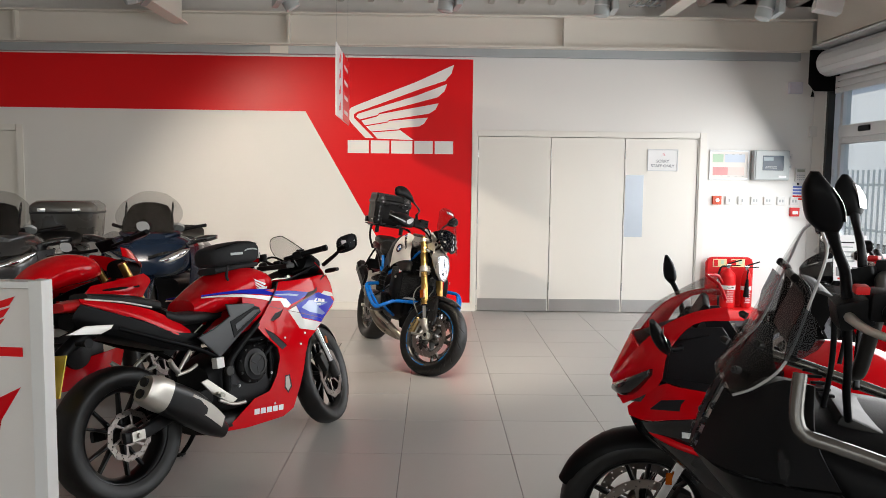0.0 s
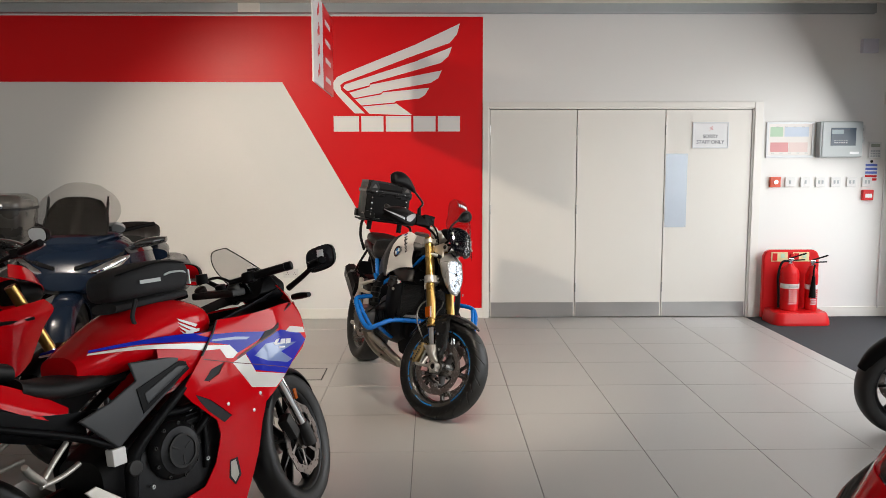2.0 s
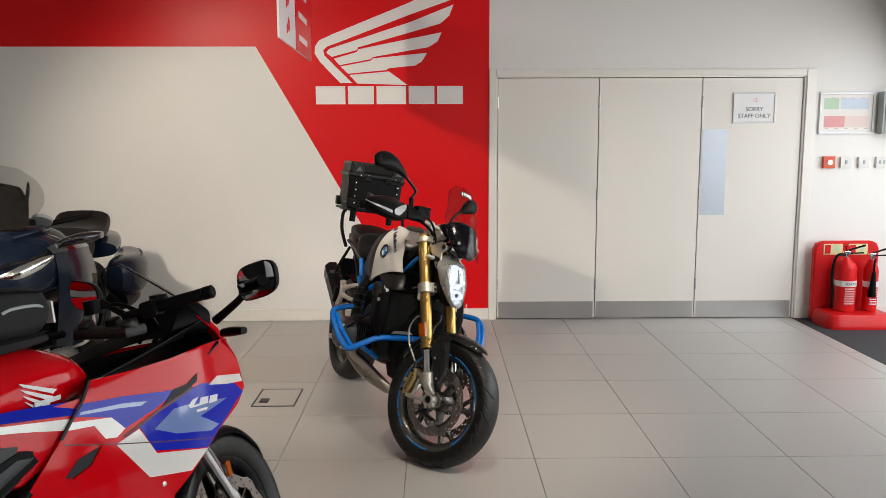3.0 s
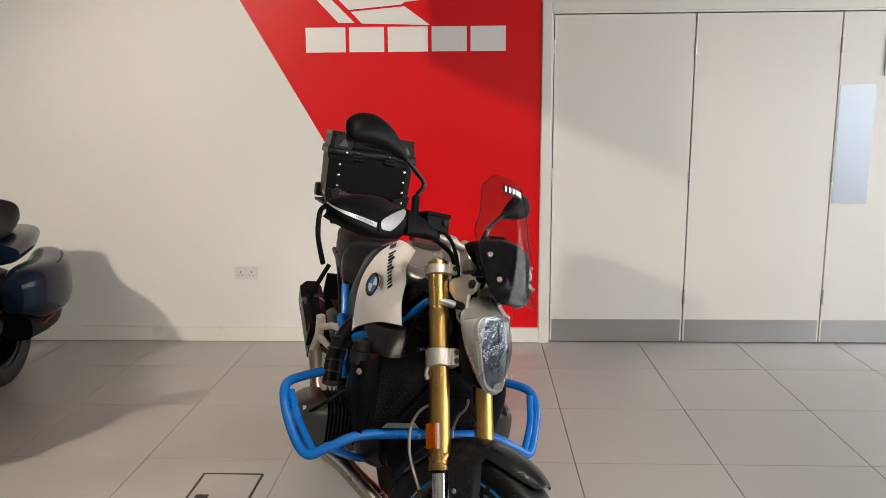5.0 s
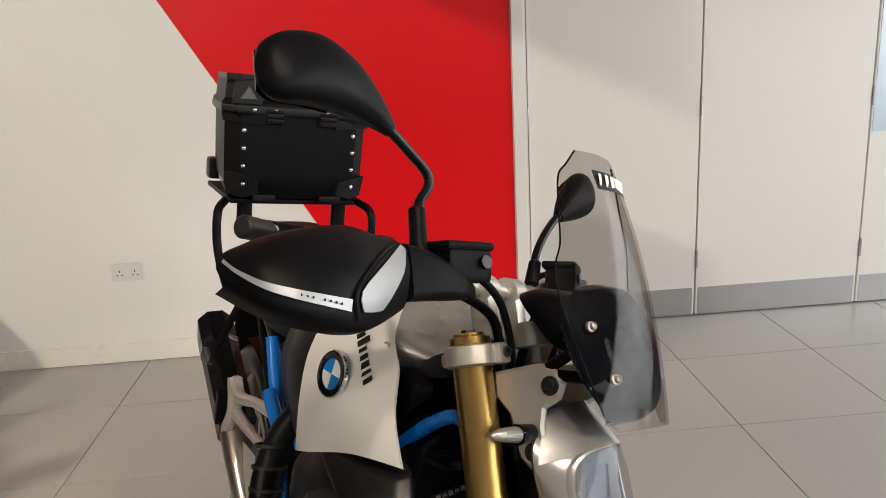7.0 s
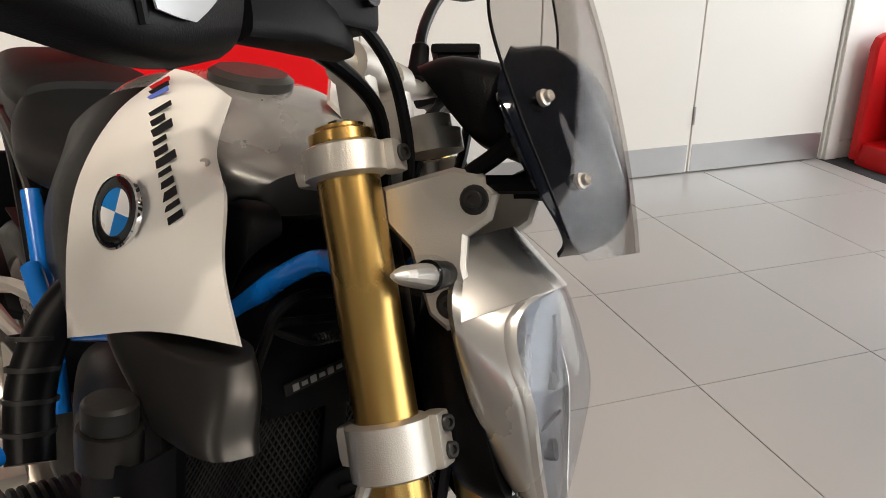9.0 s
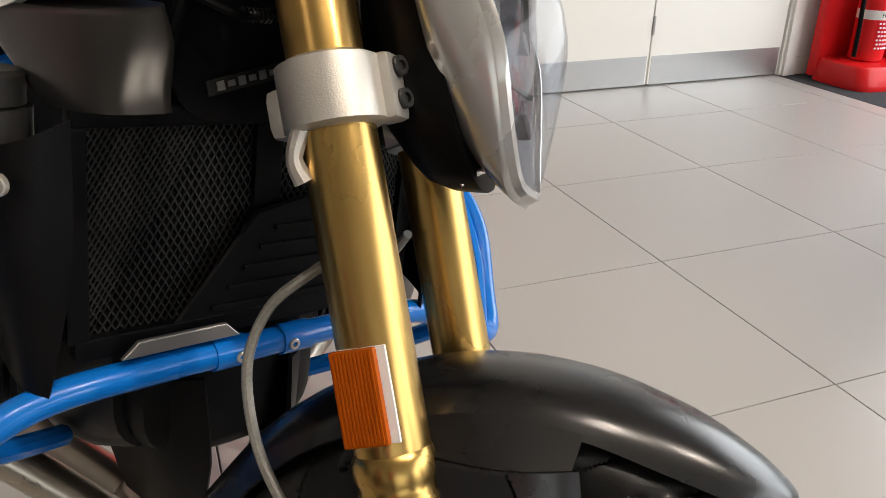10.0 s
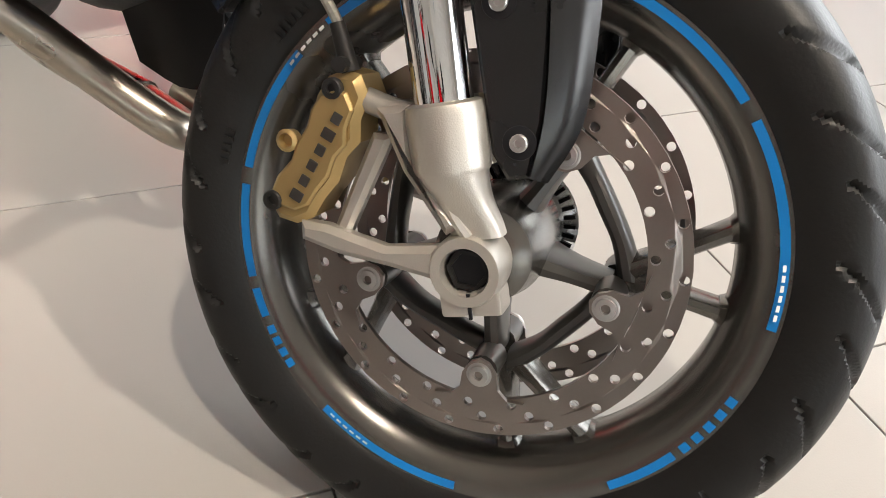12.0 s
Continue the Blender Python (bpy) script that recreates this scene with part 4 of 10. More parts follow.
def arc_strip(r0, r1, a0, a1, l0, l1, step=3.0, t=0.0006):
    """A thin curved sticker on a wheel's flange between two angles."""
    n = max(2, int(abs(a1 - a0) / step))
    g = Geo()
    sg = -1 if l0 < 0 else 1
    rows = []
    for i in range(n + 1):
        a = a0 + (a1 - a0) * i / n
        rows.append([polar(r0, a, l0), polar(r1, a, l1), polar(r1, a, l1 + sg * t), polar(r0, a, l0 + sg * t)])
    return g.rings(rows)


def spoke(g, p0, p1, w0, w1, t0, t1):
    """A cast spoke between two places in the wheel, broad in its plane, rounded."""
    p0, p1 = vec(p0), vec(p1)
    d = (p1 - p0).normalized()
    y = Vector((0, 1, 0))
    s = d.cross(y).normalized()
    mid = (p0 + p1) / 2
    g.loft([(p0, s * w0, y * t0, 3), (mid, s * (w0 + w1) / 2 * 0.8, y * (t0 + t1) / 2, 3), (p1, s * w1, y * t1, 3)], 12, 3)
    return g


def hexbolt(g, p, d, r, h):
    """A socket-headed bolt with a dished head at p, standing out along d."""
    return g.lathe([(r, 0), (r, h * 0.8), (r * 0.85, h), (r * 0.5, h), (r * 0.45, h * 0.45)], p, d, 14)


def simple_wheel(thingo, name, m, R, hw, rim_r, spokes, rim_mat, disc_r=0.0, disc_y=(), wavy=0, n=96, twist=0.0, stripe=None):
    """A cast motorcycle wheel with tyre and discs as its own parts."""
    g = rim_geo(rim_r, hw * 0.72, 56)
    g.lathe([(0.036, -hw * 0.62), (0.045, -hw * 0.4), (0.045, hw * 0.4), (0.036, hw * 0.62)], (0, 0, 0), (0, 1, 0), 24)
    w = part(name, g, rim_mat, thingo, m=m)
    for i in range(spokes * 2):
        a, s = 360 * (i // 2) / spokes + twist, (i % 2) * 2 - 1
        one = Geo()
        spoke(one, polar(0.04, a + s * 4), polar(rim_r - 0.022, a + s * 13), 0.012, 0.008, 0.020, 0.013)
        part("spoke", one, rim_mat, w, m=m)
    part("tyre", tyre_geo(R, hw, rim_r, n, 20, 12, 0.003), RUBBER, w, m=m)
    for y in disc_y:
        ring = disc_geo(disc_r * 0.78, disc_r, 0.005, 2, 18, 0.004, 8)
        if wavy:
            ring.v = [tuple(Vector((p[0], p[1], p[2])) * (1 + 0.035 * math.sin(wavy * math.atan2(p[2], p[0])))) for p in ring.v]
        for i in range(6):
            spoke(ring, polar(0.04, 60 * i), polar(disc_r * 0.80, 60 * i + 18), 0.006, 0.009, 0.002, 0.002)
        ring.lathe([(0.035, -0.004), (0.048, -0.004), (0.048, 0.004), (0.035, 0.004)], (0, 0, 0), (0, 1, 0), 20)
        part("brake_disc", ring.weld(), DISC, w, m=m @ pose(0, y, 0))
    if stripe:
        for s in (-1, 1):
            part("rim_stripe", arc_strip(rim_r - 0.002, rim_r + 0.004, 20, 150, s * (hw * 0.72 + 0.001), s * (hw * 0.72 + 0.001)), stripe, w, m=m)
    return w


# ---- the roadster on its side stand, in the middle of the floor ----
def build_roadster():
    MB = pose(0.340, 6.236, 0, -8.9, 0, -68.8)
    up = Vector((-0.024, 0.449, 0.893)).normalized()
    rt = Vector((-0.59, -0.745, 0.31))
    rt = (rt - up * rt.dot(up)).normalized()
    fw = up.cross(rt)
    MF = Matrix(((fw.x, -rt.x, up.x, 0.40), (fw.y, -rt.y, up.y, 6.266), (fw.z, -rt.z, up.z, 0.279), (0, 0, 0, 1)))
    L = MB.inverted() @ MF  # steering assembly in the body's own frame
    bike = thing("roadster_motorcycle", "white and silver roadster motorcycle with gold forks and blue crash bars", "motorcycle", MB)

    def F(name, g, material, label="", parent=None, sharp=32):
        return part(name, g, material, parent or bike, label, L, sharp)

    def B(name, g, material, label="", parent=None, sharp=32):
        return part(name, g, material, parent or bike, label, None, sharp)

    LW = L @ Matrix.Translation((0.0026, 0, -0.0046))  # the wheel's own centre

    def R(name, g, material, label="", parent=None, sharp=32):
        return part(name, g, material, parent or bike, label, LW, sharp)

    # --- front wheel ---
    g = rim_geo(0.221, 0.049, 120)
    g.lathe([(0.030, -0.068), (0.040, -0.062), (0.046, -0.03), (0.046, 0.03), (0.040, 0.062), (0.030, 0.068)], (0, 0, 0), (0, 1, 0), 32)
    wheel = R("front_wheel", g, GRAPH, "graphite ten-spoke cast wheel with blue rim tape")
    turn = 44.8
    for i in range(5):
        a = turn + 72 * i
        arm = Geo()
        spoke(arm, polar(0.038, a - 2), polar(0.100, a), 0.013, 0.0095, 0.034, 0.020)
        for l in (-0.032, 0.032):
            arm.cyl(polar(0.104, a, l * 0.5), polar(0.104, a, l * 1.60), 0.0135, n=16)
        R("hub_arm", arm, GREYW, "", wheel)
        # curved link round to the next arm
        link = Geo()
        pts = [(0.113, 7), (0.103, 22), (0.096, 38), (0.096, 54), (0.102, 70)]
        link.loft([(polar(r, a + d), polar(0.0085 if 0 < k < 4 else 0.011, a + d), Vector((0, 0.020 - 0.002 * k % 2, 0)), 2.6) for k, (r, d) in enumerate(pts)], 14, 4)
        R("hub_link", link, GREYW, "", wheel)
        for d0, d1 in ((10, 27), (6, 5)):
            one = Geo()
            spoke(one, polar(0.110, a + d0), polar(0.200, a + d1), 0.0100, 0.0085, 0.019, 0.017)
            one.loft([(polar(0.186, a + d1 + (d0 - d1) * 0.10), polar(0.009, a + d1 + 90), Vector((0, 0.016, 0)), 3), (polar(0.198, a + d1), polar(0.016, a + d1 + 90), Vector((0, 0.024, 0)), 3)], 12, 2)
            R("spoke", one, GRAPH, "", wheel)
    R("tyre", tyre_geo(0.2995, 0.0605, 0.2285, 640, 60, 15, 0.0045), RUBBER, "black road tyre with curved tread grooves", wheel)
    for s in (-1, 1):
        ring = disc_geo(0.127, 0.160, 0.005, 3, 22, 0.0041)
        ring.v = [(p[0], p[1] + s * 0.054, p[2]) for p in ring.v]
        R("brake_disc", ring.weld(), DISC, "drilled steel brake disc", wheel, 25)
        for i in range(5):
            a = turn + 72 * i
            q = [(0.131, a - 17), (0.127, a - 11), (0.118, a - 8), (0.104, a - 8), (0.094, a - 5), (0.090, a), (0.094, a + 5), (0.104, a + 8), (0.118, a + 8), (0.127, a + 11), (0.131, a + 17)]
            poly = [(r * math.cos(radians(d)), r * math.sin(radians(d))) for r, d in q]
            R("disc_tab", Geo().prism(poly, Matrix.Translation((0, s * 0.0564, 0)) @ pose(0, 0, 0, 90), 0.0047), DISC, "", wheel)
        for i in range(5):
            p = polar(0.104, turn + 72 * i, s * 0.0555)
            b = Geo().lathe([(0.0115, 0), (0.0125, 0.002), (0.0125, 0.005), (0.010, 0.006), (0.0085, 0.0058), (0.008, 0.008), (0.004, 0.0085), (0.0035, 0.004)], p, (0, s, 0), 18)
            R("disc_bolt", b, STEEL, "", wheel)
    ab = Geo().lathe([(0.036, 0.060), (0.058, 0.060), (0.058, 0.0625), (0.036, 0.0625)], (0, 0, 0), (0, 1, 0), 40, close=True)
    R("sensor_ring", ab, CHROME, "", wheel)
    g = Geo()
    for i in range(36):
        g.box(polar(0.050, i * 10, 0.0590), (0.011, 0.003, 0.0036), 0, Euler((0, -radians(i * 10), 0)).to_matrix())
    R("sensor_teeth", g, BLACK, "", wheel)
    # rim tape: arcs with slashes and small pale letters
    r0, r1, l0, l1 = 0.2188, 0.2265, 0.0487, 0.0498
    for s in (-1, 1):
        for a0, a1 in ((-19, 22), (26, 58), (62, 88), (99, 119), (128, 157), (161, 183), (186, 193), (219, 255), (291, 307)):
            R("rim_tape", arc_strip(r0, r1 - 0.0006, a0, a1, s * l0, s * l1), BLUES, "", wheel)
        for a in (309, 312.5, 316, 319.5, 323, 195.5, 198.5, 201.5, 204.5):
            R("rim_tape", arc_strip(r0, r1 - 0.0006, a, a + 2.0, s * l0, s * l1), BLUES, "", wheel)
        for a0 in (-17, 221, 120):
            for i in range(6):
                R("tape_mark", arc_strip(r0 + 0.0024, r1 - 0.0026, a0 + i * 2.0, a0 + i * 2.0 + 1.3, s * (l0 + 0.0018), s * (l1 - 0.0004), 1), WHITES, "", wheel)
    # moulded size marks on the sidewall
    g = Geo()
    for a0, n in ((252, 7), (120, 6), (150, 5)):
        for i in range(n):
            g.add(*(lambda q: (q.v, q.f))(arc_strip(0.238, 0.246, a0 + i * 1.6, a0 + i * 1.6 + 0.8, -0.0562, -0.0578, 1, 0.0012)))
    tagged(R("sidewall_print", g, RUBBER, "", wheel), kind="stuff")
    ax = R("axle", Geo().cyl((0, -0.098, 0), (0, 0.098, 0), 0.0174, n=24), DARKM, "dark hollow axle")
    for s in (-1, 1):
        R("axle_socket", Geo().lathe([(0.0172, 0), (0.0172, 0.008), (0.0138, 0.008), (0.0135, 0.0)], (0, s * 0.097, 0), (0, s, 0), 6), DARKM, "", ax)
        R("axle_bore", Geo().cyl((0, s * 0.097, 0), (0, s * 0.1012, 0), 0.0145, n=6), INK, "", ax)

    # --- forks ---
    for s in (-1, 1):
        y = s * 0.1
        leg = Geo().cyl((0, y, 0.232), (0, y, 0.792), 0.0275, n=40)
        leg.lathe([(0.0275, 0.232), (0.0305, 0.234), (0.0305, 0.246), (0.0290, 0.249), (0.0290, 0.256), (0.0308, 0.259), (0.0308, 0.272), (0.0278, 0.277)], (0, y, 0), (0, 0, 1), 40)
        fork = F("fork_leg", leg, GOLD, "gold anodised upside-down fork tube")
        F("dust_seal", Geo().cyl((0, y, 0.226), (0, y, 0.233), 0.0295, n=32), BLACK, "", fork)
        F("slider", Geo().cyl((0, y, 0.10), (0, y, 0.235), 0.0218, n=40), CHROME, "polished chrome fork slider", fork)
        cap = Geo().lathe([(0.0285, 0.788), (0.0285, 0.797), (0.022, 0.800), (0.022, 0.803), (0.013, 0.803)], (0, y, 0), (0, 0, 1), 36)
        F("fork_cap", cap, GOLD, "", fork)
        F("adjuster", Geo().cyl((0, y, 0.80), (0, y, 0.808), 0.010, n=6), DARKM, "", fork)
        # lower casting round the axle with caliper arms
        low = Geo()
        low.lathe([(0.0240, 0.121), (0.0285, 0.119), (0.0300, 0.112), (0.0290, 0.074), (0.0275, 0.070)], (0, y, 0), (0, 0, 1), 32)
        low.lathe([(0.021, -0.013), (0.0265, -0.011), (0.0285, 0.0), (0.0285, 0.030), (0.0265, 0.034), (0.0190, 0.034), (0.0178, 0.030), (0.0178, 0.004)], (0.0015, s * 0.078, -0.0046), (0, s, 0), 36)
        low.box((0.0145, s * 0.095, -0.030), (0.024, 0.030, 0.020), 0.004)
        low.box((-0.0105, s * 0.095, -0.030), (0.022, 0.030, 0.020), 0.004)
        low.loft([((0.0, y, 0.080), (0.0285, 0, 0), (0, 0.0285, 0), 2.2), ((0.001, y * 0.99, 0.064), (0.0235, 0, 0), (0, 0.025, 0), 2.6), ((0.006, y * 0.97, 0.046), (0.0195, 0, 0), (0, 0.018, 0), 3.0), ((0.010, y * 0.95, 0.030), (0.0200, 0, 0), (0, 0.014, 0), 3.2), ((0.012, y * 0.94, 0.019), (0.0200, 0, 0), (0, 0.013, 0), 3.4)], 20, 3)
        low.tube([(-0.020, y * 0.98, 0.112), (-0.040, y * 0.97, 0.118), (-0.066, y * 0.95, 0.131)], [0.012, 0.0095, 0.0095], 12)
        flat = Matrix.Translation((0, -0.092 if s < 0 else 0.110, 0)) @ pose(0, 0, 0, 90)
        low.prism([(-0.128, 0.043), (-0.130, 0.028), (-0.100, 0.014), (-0.060, 0.002), (-0.020, -0.012), (-0.018, 0.016), (-0.060, 0.018), (-0.088, 0.030), (-0.106, 0.038)], flat, 0.018, 0.005)
        low.prism([(-0.107, 0.030), (-0.092, 0.028), (-0.044, 0.100), (-0.060, 0.104)], Matrix.Translation((0, -0.084 if s < 0 else 0.100, 0)) @ pose(0, 0, 0, 90), 0.016, 0.004)
        low.prism([(-0.050, 0.122), (-0.024, 0.122), (-0.026, 0.076), (0.004, 0.030), (-0.010, 0.024), (-0.036, 0.074)], Matrix.Translation((0, -0.088 if s < 0 else 0.112, 0)) @ pose(0, 0, 0, 90), 0.024, 0.005)
        low.tube([(-0.010, y * 1.10, 0.070), (-0.002, y * 1.08, 0.040), (0.006, y * 1.05, 0.022)], [0.005, 0.005, 0.006], 8)
        lo = F("fork_foot", low, CAST, "cast silver fork foot", fork)
        F("pinch_slot", Geo().box((0.002, s * 0.1105, -0.031), (0.0025, 0.002, 0.020)), INK, "", lo)
        # brake caliper
        poly = [(-0.056, 0.130), (-0.060, 0.147), (-0.072, 0.152), (-0.086, 0.149), (-0.098, 0.136), (-0.106, 0.120), (-0.120, 0.104), (-0.128, 0.090), (-0.146, 0.076), (-0.155, 0.062), (-0.149, 0.046), (-0.134, 0.040), (-0.118, 0.044), (-0.106, 0.058), (-0.092, 0.070), (-0.082, 0.088), (-0.069, 0.098), (-0.066, 0.114)]
        base = Matrix.Translation((0, s * 0.062 if s < 0 else 0.110, 0)) @ pose(0, 0, 0, 90)
        cal = F("brake_caliper", Geo().prism(poly, base, 0.046, 0.006), BRONZE, "bronze-gold four-piston brake caliper")
        ctr = [(x * 0.80 - 0.022, z * 0.78 + 0.021) for x, z in poly]
        F("cover", Geo().prism(ctr, Matrix.Translation((0, -0.1065 if s < 0 else 0.1125, 0)) @ pose(0, 0, 0, 90), 0.006, 0.002), BRONZE, "", cal)
        d = Euler((0, -radians(52), 0)).to_matrix()
        for i in range(6):
            F("name_block", Geo().box((-0.124 + i * 0.0088, s * 0.1133, 0.064 + i * 0.0108), (0.0085, 0.002, 0.0105 if i in (0, 4) else 0.0078), 0.001, d), GREYW, "", cal)
        for p in ((-0.146, s * 0.109, 0.062), (-0.080, s * 0.109, 0.140)):
            F("caliper_bolt", hexbolt(Geo(), p, (0, s, 0), 0.008, 0.006), DARKM, "", cal)
        F("bleed_boss", Geo().lathe([(0.008, -0.004), (0.009, 0.006), (0.006, 0.008), (0.0045, 0.002)], (-0.126, s * 0.104, 0.106), (0, s, 0), 14), BRONZE, "", cal)
        F("brake_hose", Geo().tube([(-0.070, s * 0.098, 0.158), (-0.073, s * 0.099, 0.185), (-0.088, s * 0.100, 0.225), (-0.108, s * 0.098, 0.285), (-0.108, s * 0.094, 0.345), (-0.085, s * 0.090, 0.385), (-0.052, s * 0.084, 0.405), (-0.015, s * 0.05, 0.425)], 0.0042, 10), mat("steel_braid", (0.30, 0.29, 0.26), 0.4, 0.6, vary=0.35, scale=400), "braided brake hose", cal)
        F("hose_union", Geo().cyl((-0.070, s * 0.098, 0.150), (-0.074, s * 0.099, 0.186), 0.0075, 0.006, 12).cyl((-0.072, s * 0.082, 0.156), (-0.072, s * 0.112, 0.156), 0.006, n=10), DARKM, "", cal)
        # mudguard bracket
        side = [(0.026, 0.268), (0.080, 0.254), (0.087, 0.230), (0.088, 0.200), (0.080, 0.150), (0.070, 0.098), (0.056, 0.060), (0.040, 0.060), (0.031, 0.080)]
        br = F("mudguard_stay", Geo().prism(side, Matrix.Translation((0, s * 0.094 if s < 0 else 0.104, 0)) @ pose(0, 0, 0, 90), 0.010, 0.003), GUARD, "satin black mudguard stay")
        F("stay_edge", Geo().patch([[(0.080, s * 0.1035, 0.254), (0.0865, s * 0.1038, 0.215), (0.080, s * 0.1038, 0.15), (0.070, s * 0.1035, 0.098), (0.056, s * 0.1035, 0.061)], [(0.106, s * 0.098, 0.250), (0.106, s * 0.098, 0.212), (0.097, s * 0.098, 0.15), (0.084, s * 0.098, 0.096), (0.061, s * 0.099, 0.058)], [(0.124, s * 0.087, 0.246), (0.120, s * 0.087, 0.210), (0.109, s * 0.087, 0.15), (0.093, s * 0.087, 0.092), (0.065, s * 0.090, 0.055)]], 0.004, 4), GUARD, "", br, 60)
        for f, u in ((0.049, 0.182), (0.052, 0.086)):
            F("stay_bolt", hexbolt(Geo(), (f, s * 0.1035, u), (0, s, 0), 0.0066, 0.005), STEEL, "", br)
            F("bolt_seat", Geo().lathe([(0.0125, 0), (0.0120, 0.0012), (0.009, 0.0012)], (f, s * 0.1038, u), (0, s, 0), 20), INK, "", br)
        # reflector
        if s < 0:
            rf = F("side_reflector", Geo().box((-0.004, -0.1310, 0.320), (0.033, 0.007, 0.066), 0.002), AMBER, "ribbed amber side reflector")
            g = Geo()
            for i in range(11):
                g.box((-0.0175 + i * 0.0027, -0.1347, 0.320), (0.0013, 0.0014, 0.062))
            F("lens_ribs", g, AMBER, "", rf)
            F("reflector_back", Geo().box((0.0, -0.1265, 0.320), (0.037, 0.003, 0.066), 0.001), WPLAST, "", rf)
    # mudguard: arched shell with a drawn-out tip
    grid = []
    for a, w, r in ((35.8, 0.022, 0.324), (38, 0.034, 0.3255), (43, 0.048, 0.326), (52, 0.060, 0.325), (66, 0.069, 0.323), (82, 0.073, 0.321), (100, 0.073, 0.319), (116, 0.072, 0.318), (132, 0.069, 0.316)):
        q = min(1, w / 0.06)
        grid.append([polar(r - dr * q, a, k * w / 2) for k, dr in ((-2, 0.034), (-1.62, 0.014), (-0.8, 0.003), (0, 0), (0.8, 0.003), (1.62, 0.014), (2, 0.034))])
    F("front_mudguard", Geo().patch(grid, 0.004, 4), GUARD, "satin black front mudguard", sharp=50)
    for s in (-1, 1):
        g = Geo().patch([[polar(0.293, 64, s * 0.0675), polar(0.294, 76, s * 0.0715), polar(0.292, 92, s * 0.073)], [(0.120, s * 0.088, 0.246), (0.075, s * 0.101, 0.254), (0.026, s * 0.102, 0.268)]], 0.004, 3)
        F("mudguard_flank", g, GUARD)

    # --- yokes ---
    for nm, u0, u1, r, fo in (("upper_yoke", 0.757, 0.787, 0.0365, -0.035), ("lower_yoke", 0.502, 0.552, 0.0370, -0.035)):
        g = Geo()
        for s in (-1, 1):
            g.lathe([(r - 0.006, u0), (r, u0 + 0.003), (r, u1 - 0.003), (r - 0.006, u1)], (0, s * 0.1, 0), (0, 0, 1), 40)
            g.box((0.034, s * 0.082, (u0 + u1) / 2), (0.022, 0.030, (u1 - u0) * 0.96), 0.006)
        g.box((fo, 0, (u0 + u1) / 2), (0.055, 0.17, (u1 - u0) * 0.8), 0.01)
        y = F(nm, g, CAST, "cast silver fork yoke")
        for s in (-1, 1):
            for u in ((0.773,) if u0 > 0.7 else (0.517, 0.540)):
                F("clamp_bolt", hexbolt(Geo(), (0.0455, s * 0.083, u), (0.9, s * 0.35, 0), 0.0075, 0.005), DARKM, "", y)
    F("stop_arm", Geo().tube([(-0.012, -0.122, 0.512), (-0.024, -0.125, 0.487), (-0.022, -0.120, 0.470)], [0.008, 0.006, 0.008], 10), CAST, "small cast cable guide")

    # --- headlamp ---
    out = [(0.0, 0.437), (0.034, 0.447), (0.056, 0.487), (0.072, 0.545), (0.078, 0.592), (0.066, 0.622), (0.030, 0.634)]
    ring = [(l, u, 0) for l, u in out] + [(-l, u, 0) for l, u in out[::-1] if l > 0]
    ring = [Vector((p[0], p[1])) for p in smooth_path(ring + ring[:1], 4)[:-1]]
    cen = Vector((0, 0.550))

    def face(k, dep):
        rows = []
        for p in ring:
            q = cen + (p - cen) * k
            front = 0.153 - 6.2 * q.x * q.x - 0.42 * (math.hypot(max(0, 0.56 - q.y), 0.03) - 0.03) - 1.5 * max(0, q.y - 0.57) ** 2
            rows.append((front - dep, q.x, q.y))
        return rows
    def shell(f, k, lift):
        """A cross-section of the lamp shell at f ahead of the forks, its foot drawn up."""
        return [(f + 0.10 * max(0, p.y - 0.60), p.x * k, 0.437 + lift + (p.y - 0.437) * (0.232 - lift) / 0.197) for p in ring]
    lamp_ob = F("headlamp", Geo().rings([face(1.00, 0.002), face(1.05, 0.001), face(1.085, 0.006), [tuple((Vector(a) * 0.62 + Vector(b) * 0.38)) for a, b in zip(face(1.12, 0.008), shell(0.075, 1.20, 0.04))], [tuple((Vector(a) * 0.3 + Vector(b) * 0.7)) for a, b in zip(face(1.13, 0.008), shell(0.072, 1.22, 0.04))], shell(0.072, 1.22, 0.042), shell(0.066, 1.15, 0.05), shell(0.070, 0.9, 0.07)]), SILVER, "silver headlamp shell with clear faceted lens", sharp=45)
    F("lamp_rim", Geo().rings([face(0.995, -0.002), face(1.01, -0.0035), face(1.045, -0.003), face(1.06, 0.002), face(1.0, 0.004)], cap=False, close=True), SILVER, "bright lens rim", lamp_ob)
    F("lamp_lens", Geo().rings([face(1.0, -0.001), face(0.9, -0.002), face(0.6, -0.003), face(0.25, -0.004), face(0.05, -0.004)]), glass("headlamp_glass", (0.86, 0.87, 0.89), gloss=0.03, edge=0.40), "clear lamp lens", lamp_ob, 50)
    F("reflector", Geo().rings([face(0.97, 0.004), face(0.9, 0.014), face(0.6, 0.036), face(0.25, 0.05), face(0.04, 0.052)]), mat("lamp_reflector", (0.50, 0.52, 0.55), 0.07, 1.0, vary=0.35, scale=70, spread=0.02, bump=0.004, fine=38), "chromed reflector", lamp_ob, 12)
    g = Geo()
